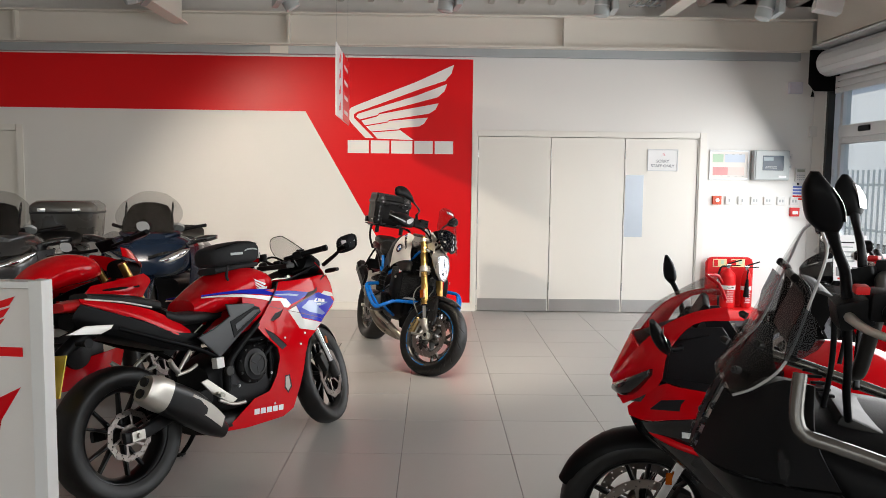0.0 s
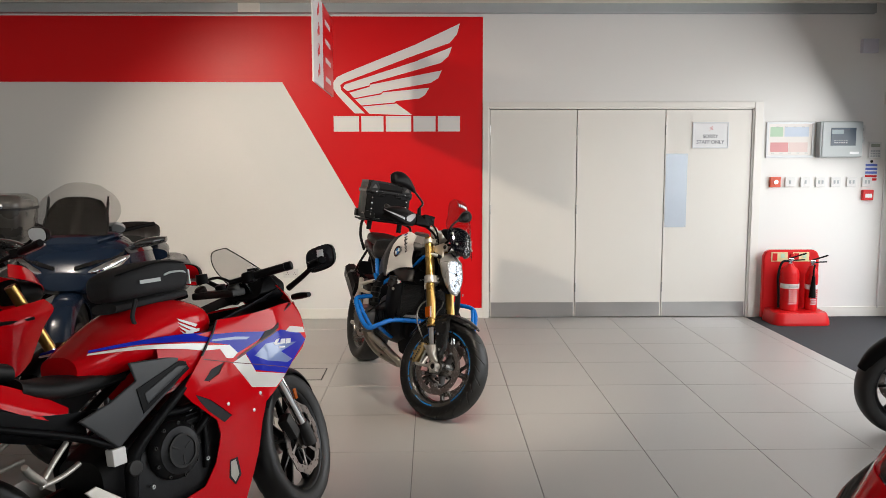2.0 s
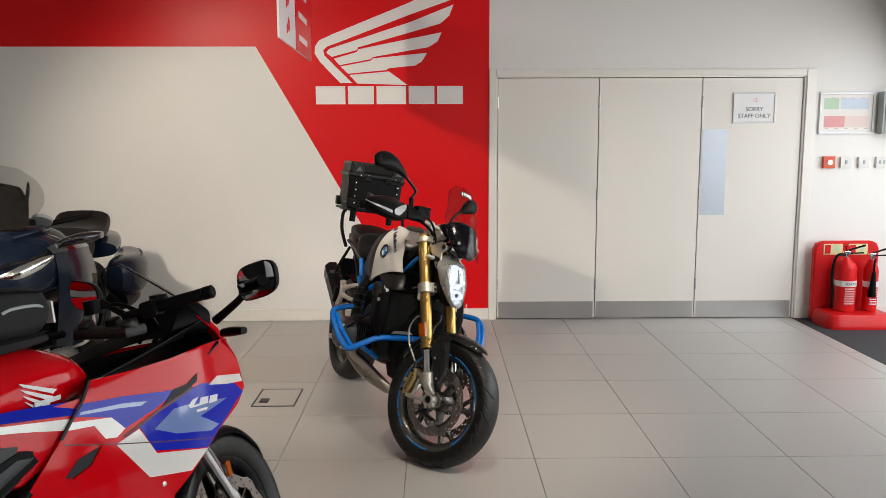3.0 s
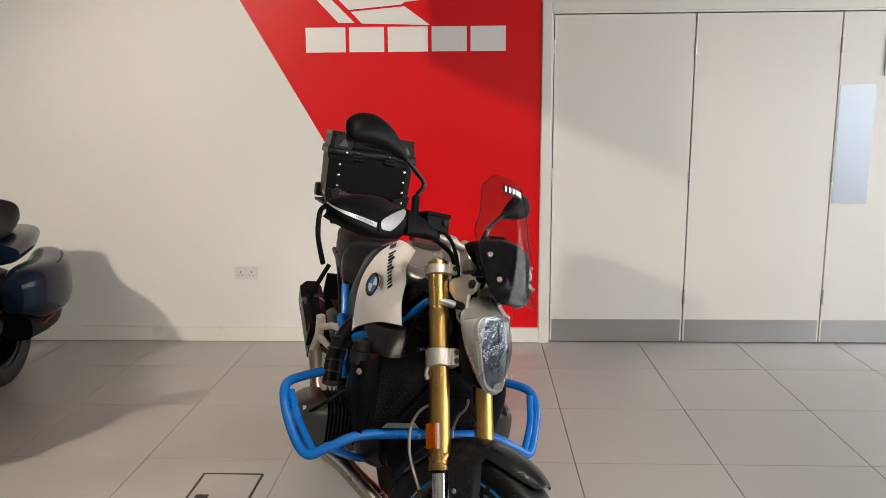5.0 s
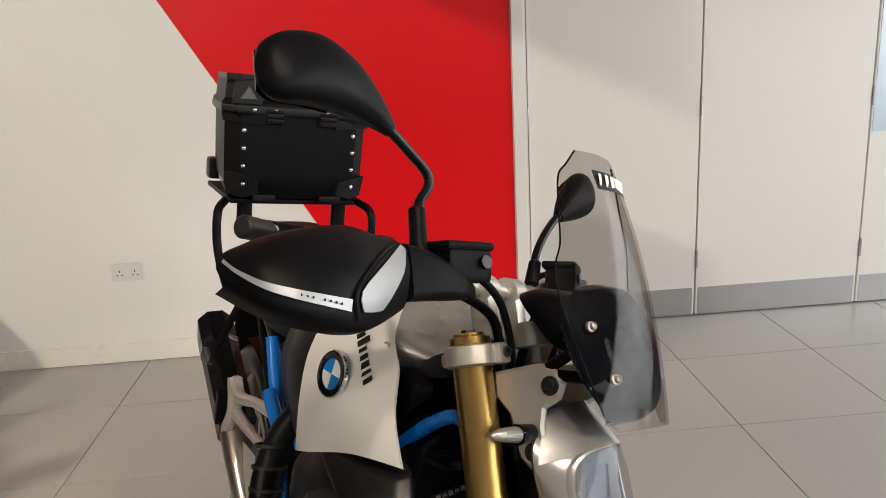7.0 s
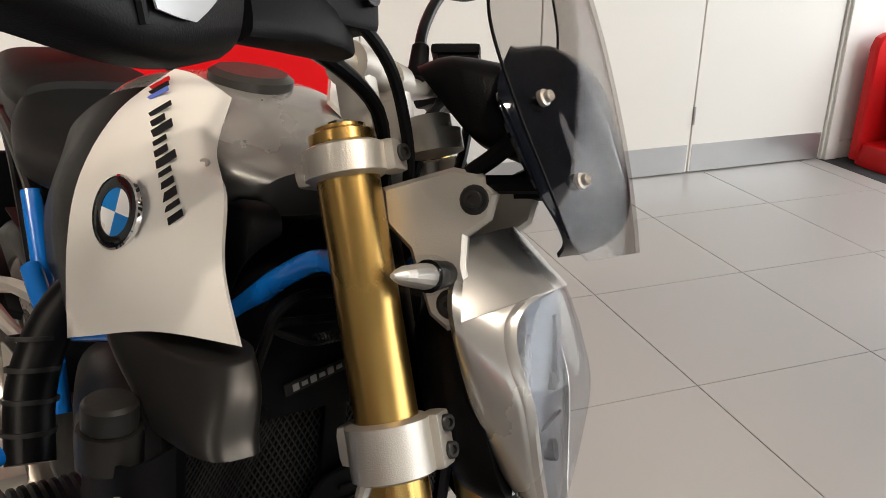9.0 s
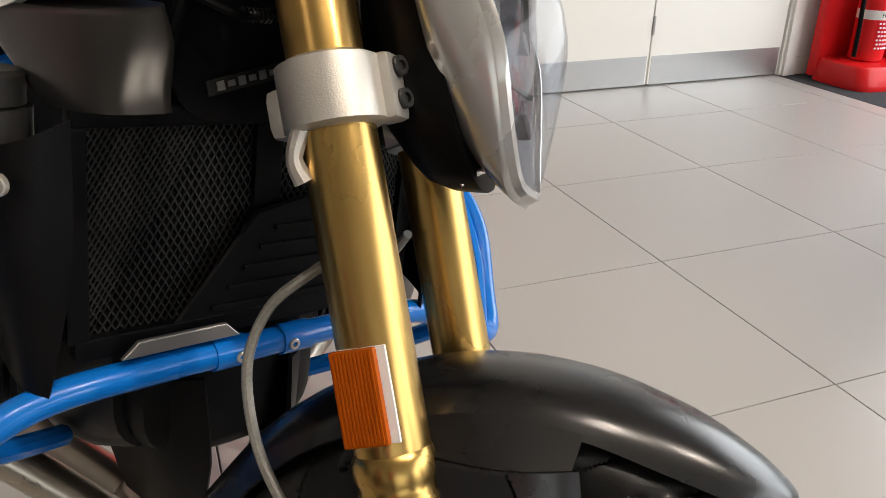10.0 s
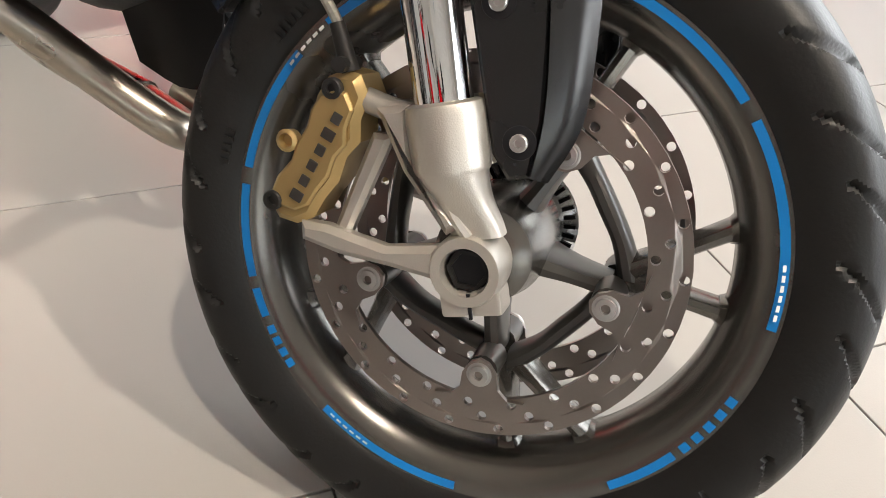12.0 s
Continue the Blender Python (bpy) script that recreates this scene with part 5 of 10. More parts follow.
    for u, h, w, tw in ((0.60, 0.016, 0.05, 12), (0.572, 0.02, 0.055, -8), (0.535, 0.02, 0.05, 10), (0.50, 0.018, 0.042, -10), (0.47, 0.014, 0.03, 6)):
        fr = 0.106 - 0.36 * max(0, 0.56 - u)
        g.box((fr, 0.010, u), (0.024, w * 0.85, h * 0.35), 0.003, Euler((radians(tw), 0.5, 0)).to_matrix())
        g.box((fr - 0.004, -0.018, u - 0.012), (0.024, w * 0.6, h * 0.35), 0.003, Euler((radians(-tw), -0.4, 0.3)).to_matrix())
    F("reflector_facets", g, CHROME, "", lamp_ob)
    F("lamp_divider", Geo().box((0.092, 0, 0.522), (0.05, 0.080, 0.004), 0.001, Euler((0, 0.2, 0)).to_matrix()).box((0.110, 0.0, 0.585), (0.045, 0.004, 0.07), 0.001, Euler((0.35, 0.2, 0)).to_matrix()).box((0.102, -0.030, 0.570), (0.03, 0.004, 0.065), 0.001, Euler((-0.3, 0.2, 0)).to_matrix()), DARKM, "", lamp_ob)
    F("side_light", Geo().cyl((0.085, -0.036, 0.520), (0.104, -0.040, 0.519), 0.016, 0.013, 14), GREYW, "ribbed side lamp", lamp_ob)
    F("bulb", Geo().cyl((0.09, 0, 0.555), (0.125, 0, 0.555), 0.011, n=14).cyl((0.09, 0, 0.49), (0.115, 0, 0.49), 0.010, n=14), DARKM, "", lamp_ob)
    # tapered cowl running up from the lamp to the screen
    F("lamp_cowl", Geo().patch([[(0.078, -0.095, 0.622), (0.130, -0.056, 0.632), (0.149, 0, 0.636), (0.130, 0.056, 0.632), (0.078, 0.095, 0.622)], [(0.080, -0.076, 0.660), (0.116, -0.042, 0.667), (0.127, 0, 0.669), (0.116, 0.042, 0.667), (0.080, 0.076, 0.660)], [(0.083, -0.052, 0.690), (0.102, -0.030, 0.694), (0.110, 0, 0.696), (0.102, 0.030, 0.694), (0.083, 0.052, 0.690)]], 0.004), SILVER, "", lamp_ob, 50)
    F("lamp_back", Geo().loft([((0.075, 0, 0.55), (0, 0.072, 0), (0, 0, 0.105), 2.4), ((0.035, 0, 0.56), (0, 0.066, 0), (0, 0, 0.10), 2.4), ((0.005, 0, 0.57), (0, 0.03, 0), (0, 0, 0.06), 2.4)], 24, 3), BLACK, "", lamp_ob)
    for s in (-1, 1):
        poly = [(0.020, 0.748), (0.088, 0.752), (0.112, 0.742), (0.122, 0.722), (0.112, 0.702), (0.090, 0.692), (0.084, 0.668), (0.086, 0.640), (0.076, 0.620), (0.058, 0.616), (0.044, 0.632), (0.036, 0.690), (0.018, 0.715)]
        bk = F("lamp_bracket", Geo().prism(poly, Matrix.Translation((0, s * 0.066 if s < 0 else 0.080, 0)) @ pose(0, 0, 0, 90), 0.014, 0.004), CAST, "cast silver headlamp bracket")
        for f, u in ((0.102, 0.721), (0.066, 0.638)):
            F("bracket_bolt", hexbolt(Geo().lathe([(0.0135, 0), (0.0115, 0.002)], (f, s * 0.0795, u), (0, s, 0), 18), (f, s * 0.081, u), (0, s, 0), 0.0085, 0.005), DARKM, "", bk)
        ind = F("indicator", Geo().tube([(0.066, s * 0.078, 0.664), (0.066, s * 0.098, 0.664), (0.064, s * 0.116, 0.664)], [0.011, 0.012, 0.014], 14), BLACK, "black indicator stalk with clear lens")
        F("indicator_lens", Geo().loft([((0.064, s * 0.112, 0.664), (0.018, 0, 0), (0, 0, 0.015), 2.2), ((0.066, s * 0.130, 0.665), (0.024, 0, 0), (0, 0, 0.0165), 2.2), ((0.062, s * 0.152, 0.667), (0.018, 0, 0), (0, 0, 0.013), 2.2), ((0.055, s * 0.174, 0.669), (0.003, 0, 0), (0, 0, 0.004), 2.0)], 18, 4), LENS, "clear indicator lens", ind)
        F("indicator_core", Geo().loft([((0.062, s * 0.112, 0.664), (0.013, 0, 0), (0, 0, 0.011), 2.2), ((0.060, s * 0.150, 0.667), (0.010, 0, 0), (0, 0, 0.008), 2.2), ((0.055, s * 0.165, 0.668), (0.002, 0, 0), (0, 0, 0.002), 2.0)], 14, 3), CAST, "", ind, 15)

    # --- fly screen ---
    def sf(l, u):
        return 0.222 - 0.45 * (u - 0.76) ** 2 - (4.3 - 1.3 * min(1, max(0, (u - 0.80) / 0.18))) * l * l
    rows = []
    for u, w in ((1.026, 0.066), (1.005, 0.088), (0.985, 0.106), (0.93, 0.116), (0.895, 0.120), (0.865, 0.128), (0.83, 0.127), (0.77, 0.118), (0.72, 0.108), (0.675, 0.097), (0.655, 0.082)):
        rows.append([(sf(w * k, u - 0.020 * (abs(k) < 0.2) * (u < 0.66)), w * k, u) for k in (-1, -0.75, -0.45, -0.2, 0, 0.2, 0.45, 0.75, 1)])
    scr = F("windscreen", Geo().patch(rows, 0.0035, 3), SCREENT, "smoked clear sport windscreen", sharp=60)
    scr.visible_shadow = False
    for k in (0, -1):
        F("screen_edge", Geo().tube([r[k] for r in rows[:-1]], 0.0014, 6), BLACK, "dark cut edge of the screen", scr)
    for l, u in ((-0.099, 0.787), (0.099, 0.787), (-0.080, 0.719), (0.080, 0.719)):
        b = Geo().lathe([(0.007, -0.003), (0.007, 0.001), (0.0046, 0.002), (0.0046, 0.006), (0.0038, 0.007), (0.0022, 0.004)], (sf(l, u) - 0.001, l, u), (0.93, 0.35 * (1 if l > 0 else -1), 0.05), 14)
        F("screen_bolt", b, CAST, "", scr)
    g = Geo()
    for i in range(5):
        l = -0.040 + i * 0.016
        g.box((sf(l, 0.985) + 0.0035, l, 0.985), (0.001, 0.012, 0.017), 0, Euler((0, 0, -3.0 * l)).to_matrix())
    F("screen_mark", g, WHITES, "white block lettering strip", scr)
    F("screen_mark_back", Geo().patch([[(sf(l, 0.999) + 0.0024, l, 0.999) for l in (-0.05, -0.02, 0.01, 0.04)], [(sf(l, 0.971) + 0.0024, l, 0.971) for l in (-0.05, -0.02, 0.01, 0.04)]], 0.0006, 3), INK, "", scr)
    rows = []
    for u, w, dd in ((0.846, 0.050, 0.050), (0.838, 0.078, 0.032), (0.822, 0.100, 0.018), (0.80, 0.114, 0.010), (0.775, 0.116, 0.007), (0.745, 0.111, 0.006), (0.715, 0.101, 0.006), (0.69, 0.086, 0.010), (0.672, 0.064, 0.024), (0.664, 0.040, 0.046)):
        row = []
        for k in (-1, -0.86, -0.72, -0.58, -0.44, -0.3, -0.15, 0, 0.15, 0.3, 0.44, 0.58, 0.72, 0.86, 1):
            # a swept groove runs down each flank, with a soft swell ahead of it
            c = 0.80 - 3.2 * (0.835 - u) if u > 0.70 else 0.37
            g = 0.007 * math.exp(-((abs(k) - c) / 0.10) ** 2) - 0.003 * math.exp(-((abs(k) - c + 0.25) / 0.12) ** 2)
            row.append((sf(w * k, u) - dd - 0.010 * abs(k) ** 3 - g, w * k, u))
        rows.append(row)
    mask = F("screen_mask", Geo().patch(rows, 0.004, 3), mat("mask_gloss", (0.004, 0.005, 0.008), 0.04, vary=0.05, spread=0.01, spec=0.22), "glossy dark nose cowl behind the screen", sharp=60)
    EY = (sf(0.045, 0.755) - 0.010, 0.045, 0.755)
    F("mask_emblem", Geo().cyl((EY[0] - 0.004, EY[1], EY[2]), EY, 0.015, n=28), BLUES, "blue and white roundel", mask)
    F("mask_emblem_ring", Geo().lathe([(0.015, -0.004), (0.0185, -0.004), (0.0185, 0.001), (0.015, 0.001)], EY, (1, 0, 0), 28, close=True), WHITES, "", mask)
    for k in (-1, 1):
        F("emblem_quarter", Geo().prism([(0, 0), (k * 0.014, 0), (k * 0.011, k * 0.010), (0, k * 0.014)], Matrix.Translation((EY[0], EY[1], EY[2])) @ pose(0, 0, 0, 90, 0, 90), 0.0012), WHITES, "", mask)
    for i in range(3):
        F("mask_letter", Geo().box((sf(0.03 + i * 0.014, 0.722) - 0.006, 0.03 + i * 0.014, 0.722), (0.002, 0.011, 0.010), 0, Euler((0.2, 0, -0.35)).to_matrix()), GPLAST, "", mask)
    F("instrument_case", Geo().loft([((0.165, 0, 0.79), (0, 0.062, 0), (-0.02, 0, 0.045), 4), ((0.12, 0, 0.80), (0, 0.078, 0), (-0.025, 0, 0.055), 4), ((0.085, 0, 0.81), (0, 0.070, 0), (-0.025, 0, 0.045), 4)], 28, 3), BLACK, "black instrument housing")
    for k in (-1, 1):
        F("screen_strut", Geo().tube([(0.10, k * 0.07, 0.745), (0.14, k * 0.082, 0.76), (0.170, k * 0.094, 0.785)], 0.008, 8), BLACK)
        F("screen_strut", Geo().tube([(0.10, k * 0.07, 0.735), (0.15, k * 0.072, 0.725), (0.180, k * 0.077, 0.719)], 0.008, 8), BLACK)

    # --- handlebar and its fittings ---
    FLASH = mat("flash_silver", (0.36, 0.37, 0.385), 0.38, 0.35, vary=0.04)
    bar = [(-0.085, -0.40, 0.925), (-0.045, -0.30, 0.913), (-0.012, -0.20, 0.895), (-0.005, -0.09, 0.872), (-0.005, 0, 0.870)]
    bar = bar + [(f, -l, u) for f, l, u in bar[-2::-1]]
    hb = F("handlebar", Geo().tube(bar, 0.0125, 14), CAST, "silver handlebar")
    for s in (-1, 1):
        F("bar_riser", Geo().box((-0.004, s * 0.042, 0.835), (0.034, 0.030, 0.085), 0.008).cyl((-0.004, s * 0.026, 0.870), (-0.004, s * 0.058, 0.870), 0.022, n=20), CAST, "cast bar clamp", hb)
        F("grip", Geo().tube([(-0.042, s * 0.292, 0.912), (-0.062, s * 0.345, 0.919), (-0.083, s * 0.398, 0.925)], 0.0168, 16), BLACK, "black rubber grip", hb)
        F("bar_weight", Geo().cyl((-0.072, s * 0.394, 0.925), (-0.066, s * 0.440, 0.924), 0.0125, 0.0135, 18, 0.003), DARKM, "", hb)
        F("weight_ring", Geo().cyl((-0.071, s * 0.386, 0.9255), (-0.070, s * 0.393, 0.925), 0.0095, n=16), CHROME, "", hb)
        F("switch_pod", Geo().box((-0.028, s * 0.255, 0.905), (0.045, 0.055, 0.042), 0.010, Euler((0.1, 0, -s * 0.3)).to_matrix()).box((0.002, s * 0.235, 0.885), (0.05, 0.05, 0.026), 0.008), BLACK, "black switch pod", hb)
        F("lever", Geo().tube([(0.022, s * 0.225, 0.893), (0.010, s * 0.30, 0.900), (-0.022, s * 0.385, 0.912)], [0.010, 0.007, 0.006], 10), DARKM, "", hb)
        F("fluid_reservoir", Geo().box((0.034, s * 0.160, 0.886), (0.050, 0.074, 0.044), 0.008, Euler((0, 0.18, s * 0.30)).to_matrix()), BLACK, "square black fluid reservoir", hb)
        F("reservoir_cap", Geo().box((0.036, s * 0.160, 0.912), (0.056, 0.080, 0.012), 0.005, Euler((0, 0.18, s * 0.30)).to_matrix()), BLACK, "", hb)
        F("cap_dot", Geo().cyl((0.066, s * 0.148, 0.886), (0.070, s * 0.149, 0.886), 0.009, n=16), GUARD, "", hb)
        F("control_cable", Geo().tube([(0.030, s * 0.225, 0.885), (0.050, s * 0.165, 0.876), (0.058, s * 0.11, 0.842), (0.050, s * 0.075, 0.785), (0.035, s * 0.055, 0.745)], 0.0055, 10), BLACK, "", hb)
        F("wiring_loom", Geo().tube([(-0.02, s * 0.24, 0.885), (0.01, s * 0.15, 0.86), (0.02, s * 0.06, 0.82), (0.0, s * 0.03, 0.75)], 0.007, 10), BLACK, "", hb)
        # the guard stands on one side only
        if s < 0:
            top = [(-0.032, 0.488, 0.884), (-0.008, 0.460, 0.896), (0.003, 0.412, 0.908), (0.008, 0.349, 0.918), (0.010, 0.303, 0.913), (0.012, 0.254, 0.908)]
            mid = [(-0.036, 0.503, 0.868), (0.008, 0.489, 0.864), (0.032, 0.442, 0.864), (0.042, 0.382, 0.866), (0.040, 0.330, 0.866), (0.030, 0.270, 0.876)]
            low = [(-0.030, 0.500, 0.850), (0.014, 0.486, 0.824), (0.036, 0.450, 0.812), (0.044, 0.398, 0.804), (0.040, 0.350, 0.810), (0.030, 0.285, 0.832)]
            bot = [(-0.056, 0.488, 0.846), (-0.014, 0.470, 0.816), (0.008, 0.436, 0.802), (0.018, 0.390, 0.796), (0.018, 0.345, 0.802), (0.010, 0.280, 0.824)]
            back = [(-0.062, 0.474, 0.886), (-0.040, 0.446, 0.900), (-0.028, 0.404, 0.912), (-0.022, 0.345, 0.918), (-0.014, 0.300, 0.914), (-0.008, 0.256, 0.908)]
            rows = [[(f, s * l, u) for f, l, u in r] for r in (back, top, mid, low, bot)]
            hg = F("hand_guard", Geo().patch(rows, 0.004, 5), BLACK, "matt black hand guard with silver flashes", sharp=60)

            def on(t, v, k=0.004):
                """A place on the guard's face: t along it from its end, v down it."""
                a = smooth_path([Vector(p) for p in top], 8)
                b = smooth_path([Vector(p) for p in mid], 8)
                c = smooth_path([Vector(p) for p in low], 8)
                i = min(len(a) - 1, max(0, round(t * (len(a) - 1))))
                p, q, r = a[i], b[i], c[i]
                w = p * (1 - v) * (1 - 2 * v) + q * 4 * v * (1 - v) + r * v * (2 * v - 1)
                return Vector((w.x + k, s * (w.y + k * 0.6), w.z))
            F("guard_flash", Geo().patch([[on(t, v - 0.030) for t, v in ((0.02, 0.34), (0.10, 0.62), (0.20, 0.78), (0.33, 0.83), (0.46, 0.85), (0.57, 0.86))], [on(t, v + 0.030) for t, v in ((0.03, 0.38), (0.10, 0.66), (0.20, 0.82), (0.33, 0.87), (0.46, 0.89), (0.57, 0.90))]], 0.0012, 4), FLASH, "silver flash", hg)
            for i in range(7):
                F("flash_print", Geo().box(on(0.36 + 0.026 * i, 0.855 + 0.004 * i, 0.0052), (0.0010, 0.0032, 0.0022), 0, Euler((0, 0, -s * 0.5)).to_matrix()), INK, "", hg)
            F("guard_flash", Geo().patch([[on(0.955, 0.06, 0.005), on(0.79, 0.42, 0.006), on(0.635, 0.76, 0.006), on(0.66, 0.93, 0.006)], [on(0.975, 0.12, 0.005), on(0.87, 0.52, 0.006), on(0.76, 0.80, 0.006), on(0.73, 0.935, 0.006)], [on(0.985, 0.22, 0.005), on(0.93, 0.58, 0.006), on(0.85, 0.84, 0.006), on(0.79, 0.94, 0.006)]], 0.0012, 3), FLASH, "silver flash", hg)
            F("guard_ridge", Geo().tube([on(0.93, 0.02, 0.002), on(0.76, 0.38, 0.003), on(0.60, 0.76, 0.003), on(0.63, 0.99, 0.002)], 0.0035, 8), BLACK, "", hg)
            F("guard_arm", Geo().loft([((0.016, s * 0.262, 0.872), (0.014, 0, 0), (0, 0, 0.036), 4), ((0.026, s * 0.225, 0.868), (0.018, 0, 0), (0, 0, 0.030), 4), ((0.034, s * 0.180, 0.858), (0.018, 0, 0), (0, 0, 0.018), 4), ((0.036, s * 0.150, 0.852), (0.012, 0, 0), (0, 0, 0.010), 4)], 16, 3), BLACK, "", hg)
            F("guard_screw", hexbolt(Geo(), (-0.030, s * 0.470, 0.838), (0.3, s * 0.4, -0.7), 0.007, 0.005), DARKM, "", hg)
        # mirror: teardrop shell on a bent stem; the far one stands in and leans out
        if s < 0:
            path = [(0.0, -0.196, 0.955), (0.0, -0.186, 0.978), (0.004, -0.168, 1.000), (0.006, -0.171, 1.018), (0.006, -0.208, 1.041), (0.006, -0.250, 1.063)]
            secs = [((0.006, -0.246, 1.062), 0.008, 0.010, 0.006), ((0.009, -0.285, 1.078), 0.016, 0.022, 0.010), ((0.011, -0.335, 1.092), 0.023, 0.036, 0.014), ((0.010, -0.388, 1.097), 0.026, 0.045, 0.012), ((0.007, -0.432, 1.090), 0.024, 0.043, 0.006), ((0.003, -0.456, 1.084), 0.017, 0.030, 0.0), ((0.001, -0.465, 1.082), 0.006, 0.013, 0.0)]
        else:
            path = [(0.004, 0.112, 0.898), (0.010, 0.124, 0.935), (0.016, 0.150, 0.968), (0.022, 0.182, 0.996), (0.026, 0.200, 1.008)]
            secs = [((0.026, 0.197, 1.006), 0.008, 0.009, -0.005), ((0.029, 0.222, 1.023), 0.015, 0.020, -0.011), ((0.033, 0.258, 1.044), 0.020, 0.031, -0.017), ((0.036, 0.292, 1.062), 0.021, 0.034, -0.018), ((0.038, 0.318, 1.075), 0.014, 0.024, -0.012), ((0.039, 0.326, 1.079), 0.005, 0.009, -0.004)]
        st = F("mirror", Geo().loft([(c, (dx, 0, 0), (0, dy, dz), 2.3) for c, dx, dz, dy in secs], 28, 5), BLACK, "black teardrop rear-view mirror", sharp=60)
        F("mirror_glass", Geo().loft([((c[0] - dx - 0.001, c[1], c[2]), (0.001, 0, 0), (0, dy * 0.8, dz * 0.8), 2.3) for c, dx, dz, dy in secs[2:-1]], 20, 4), MIRROR, "", st)
        F("mirror_rim", Geo().tube([(c[0] + dx * 0.55, c[1] + dy * 0.8, c[2] + dz * 0.80) for c, dx, dz, dy in secs[1:-1]], 0.0022, 6), BLACK, "", st)
        F("mirror_stem", Geo().tube(path, 0.0068, 12), SATIN, "", st)
        F("stem_boot", Geo().cyl((0.004, s * 0.206, 0.902), (0.0, s * 0.195, 0.968), 0.0125, 0.0115, 14, 0.003) if s < 0 else Geo().cyl((0.002, s * 0.108, 0.885), (0.009, s * 0.120, 0.925), 0.012, 0.010, 14, 0.003), BLACK, "", st)
    F("ignition", Geo().cyl((0.045, 0, 0.78), (0.045, 0, 0.80), 0.03, n=24).cyl((0.045, 0, 0.80), (0.045, 0, 0.815), 0.022, n=24), CAST, "silver ignition lock")
    F("steering_stem", Geo().cyl((-0.035, 0, 0.50), (-0.035, 0, 0.80), 0.03, n=20), BLACK)

    # --- tank and bodywork ---
    B("fuel_tank", Geo().loft([((-0.43, 0, 0.940), (0, 0.070, 0), (0.02, 0, 0.030), 2.6), ((-0.48, 0, 0.945), (0, 0.118, 0), (0, 0, 0.052), 2.8), ((-0.56, 0, 0.945), (0, 0.145, 0), (0, 0, 0.082), 2.8), ((-0.66, 0, 0.935), (0, 0.155, 0), (0, 0, 0.100), 2.6), ((-0.76, 0, 0.910), (0, 0.140, 0), (0, 0, 0.108), 2.5), ((-0.85, 0, 0.870), (0, 0.105, 0), (0, 0, 0.080), 2.4), ((-0.90, 0, 0.850), (0, 0.08, 0), (0, 0, 0.05), 2.4)], 36, 5), SILVER, "metallic silver fuel tank", sharp=60)
    B("tank_cap", Geo().lathe([(0.05, 0), (0.05, 0.012), (0.042, 0.018), (0.01, 0.018)], (-0.60, 0, 1.028), (0.1, 0, 1), 32), GREYW, "dark tank filler cap")
    for s in (-1, 1):
        def P(*pts):
            return [(x, -s * y, z) for x, y, z in pts]
        rows = [P((-0.522, -0.060, 1.022), (-0.542, -0.072, 1.033), (-0.563, -0.085, 1.041), (-0.583, -0.097, 1.043)),
                P((-0.470, -0.098, 0.978), (-0.503, -0.121, 0.988), (-0.540, -0.140, 0.995), (-0.580, -0.157, 0.998)),
                P((-0.408, -0.116, 0.950), (-0.467, -0.151, 0.943), (-0.518, -0.179, 0.939), (-0.578, -0.196, 0.932)),
                P((-0.376, -0.130, 0.888), (-0.427, -0.170, 0.878), (-0.488, -0.197, 0.870), (-0.568, -0.213, 0.857)),
                P((-0.318, -0.139, 0.836), (-0.412, -0.180, 0.820), (-0.520, -0.212, 0.776), (-0.600, -0.206, 0.740))]
        pan = B("tank_panel", Geo().patch(rows, 0.006, 5), PEARL, "glossy white tank side panel with round badge", sharp=60)
        for x, y, z in ((-0.526, -0.083, 1.009), (-0.457, -0.112, 0.967)):
            B("panel_screw", hexbolt(Geo(), (x, -s * (y - 0.004), z), (0.25, s * 0.85, 0.45), 0.0075, 0.004), CAST, "", pan)
        nb = Vector((0.22, s * 0.94, 0.26)).normalized()
        pb = Vector((-0.495, s * 0.186, 0.914))
        B("badge_ring", Geo().lathe([(0.024, 0), (0.036, 0), (0.036, 0.004), (0.034, 0.005), (0.024, 0.005)], pb, nb, 36, close=True), GLOSSB, "", pan)
        d, u, w = axes(nb)
        z = (Vector((0, 0, 1)) - nb * nb.z).normalized()
        q = z.cross(nb)
        for k in range(4):
            g = Geo()
            pts = [pb + nb * 0.0042] + [pb + nb * 0.0042 + (q * math.cos(t) + z * math.sin(t)) * 0.024 for t in [math.pi / 2 * (k + i / 6) for i in range(7)]]
            g.add(pts + [p - nb * 0.004 for p in pts], [tuple(range(8)), tuple(range(15, 7, -1))])
            B("badge_quarter", g, BLUES if k % 2 else WHITES, "", pan)
        B("badge_rim", Geo().lathe([(0.0355, 0.0), (0.0375, 0.0), (0.0375, 0.005), (0.0355, 0.006)], pb, nb, 36, close=True), CHROME, "", pan)
        # name down the panel as plain dark bars under three slanted stripes
        along = Vector((0.113, s * 0.020, -0.088)).normalized()
        for i in range(11):
            t = i / 10
            c = Vector((-0.542 + 0.105 * t, s * (0.128 + 0.020 * t + 0.004 * math.sin(math.pi * t)), 1.004 - 0.082 * t))
            nn = Vector((0.42 - 0.05 * t, s * 0.80, 0.42 - 0.15 * t)).normalized()
            across = nn.cross(along).normalized()
            rot = Matrix((across, along, nn)).transposed()
            tall = i in (0, 2, 5)
            B("name_bar", Geo().box(c + nn * 0.0065 + across * (s * -0.004 if tall else 0), (0.028 if tall else 0.019, 0.0062 + 0.002 * (i % 3), 0.0012), 0, rot), INK, "", pan)
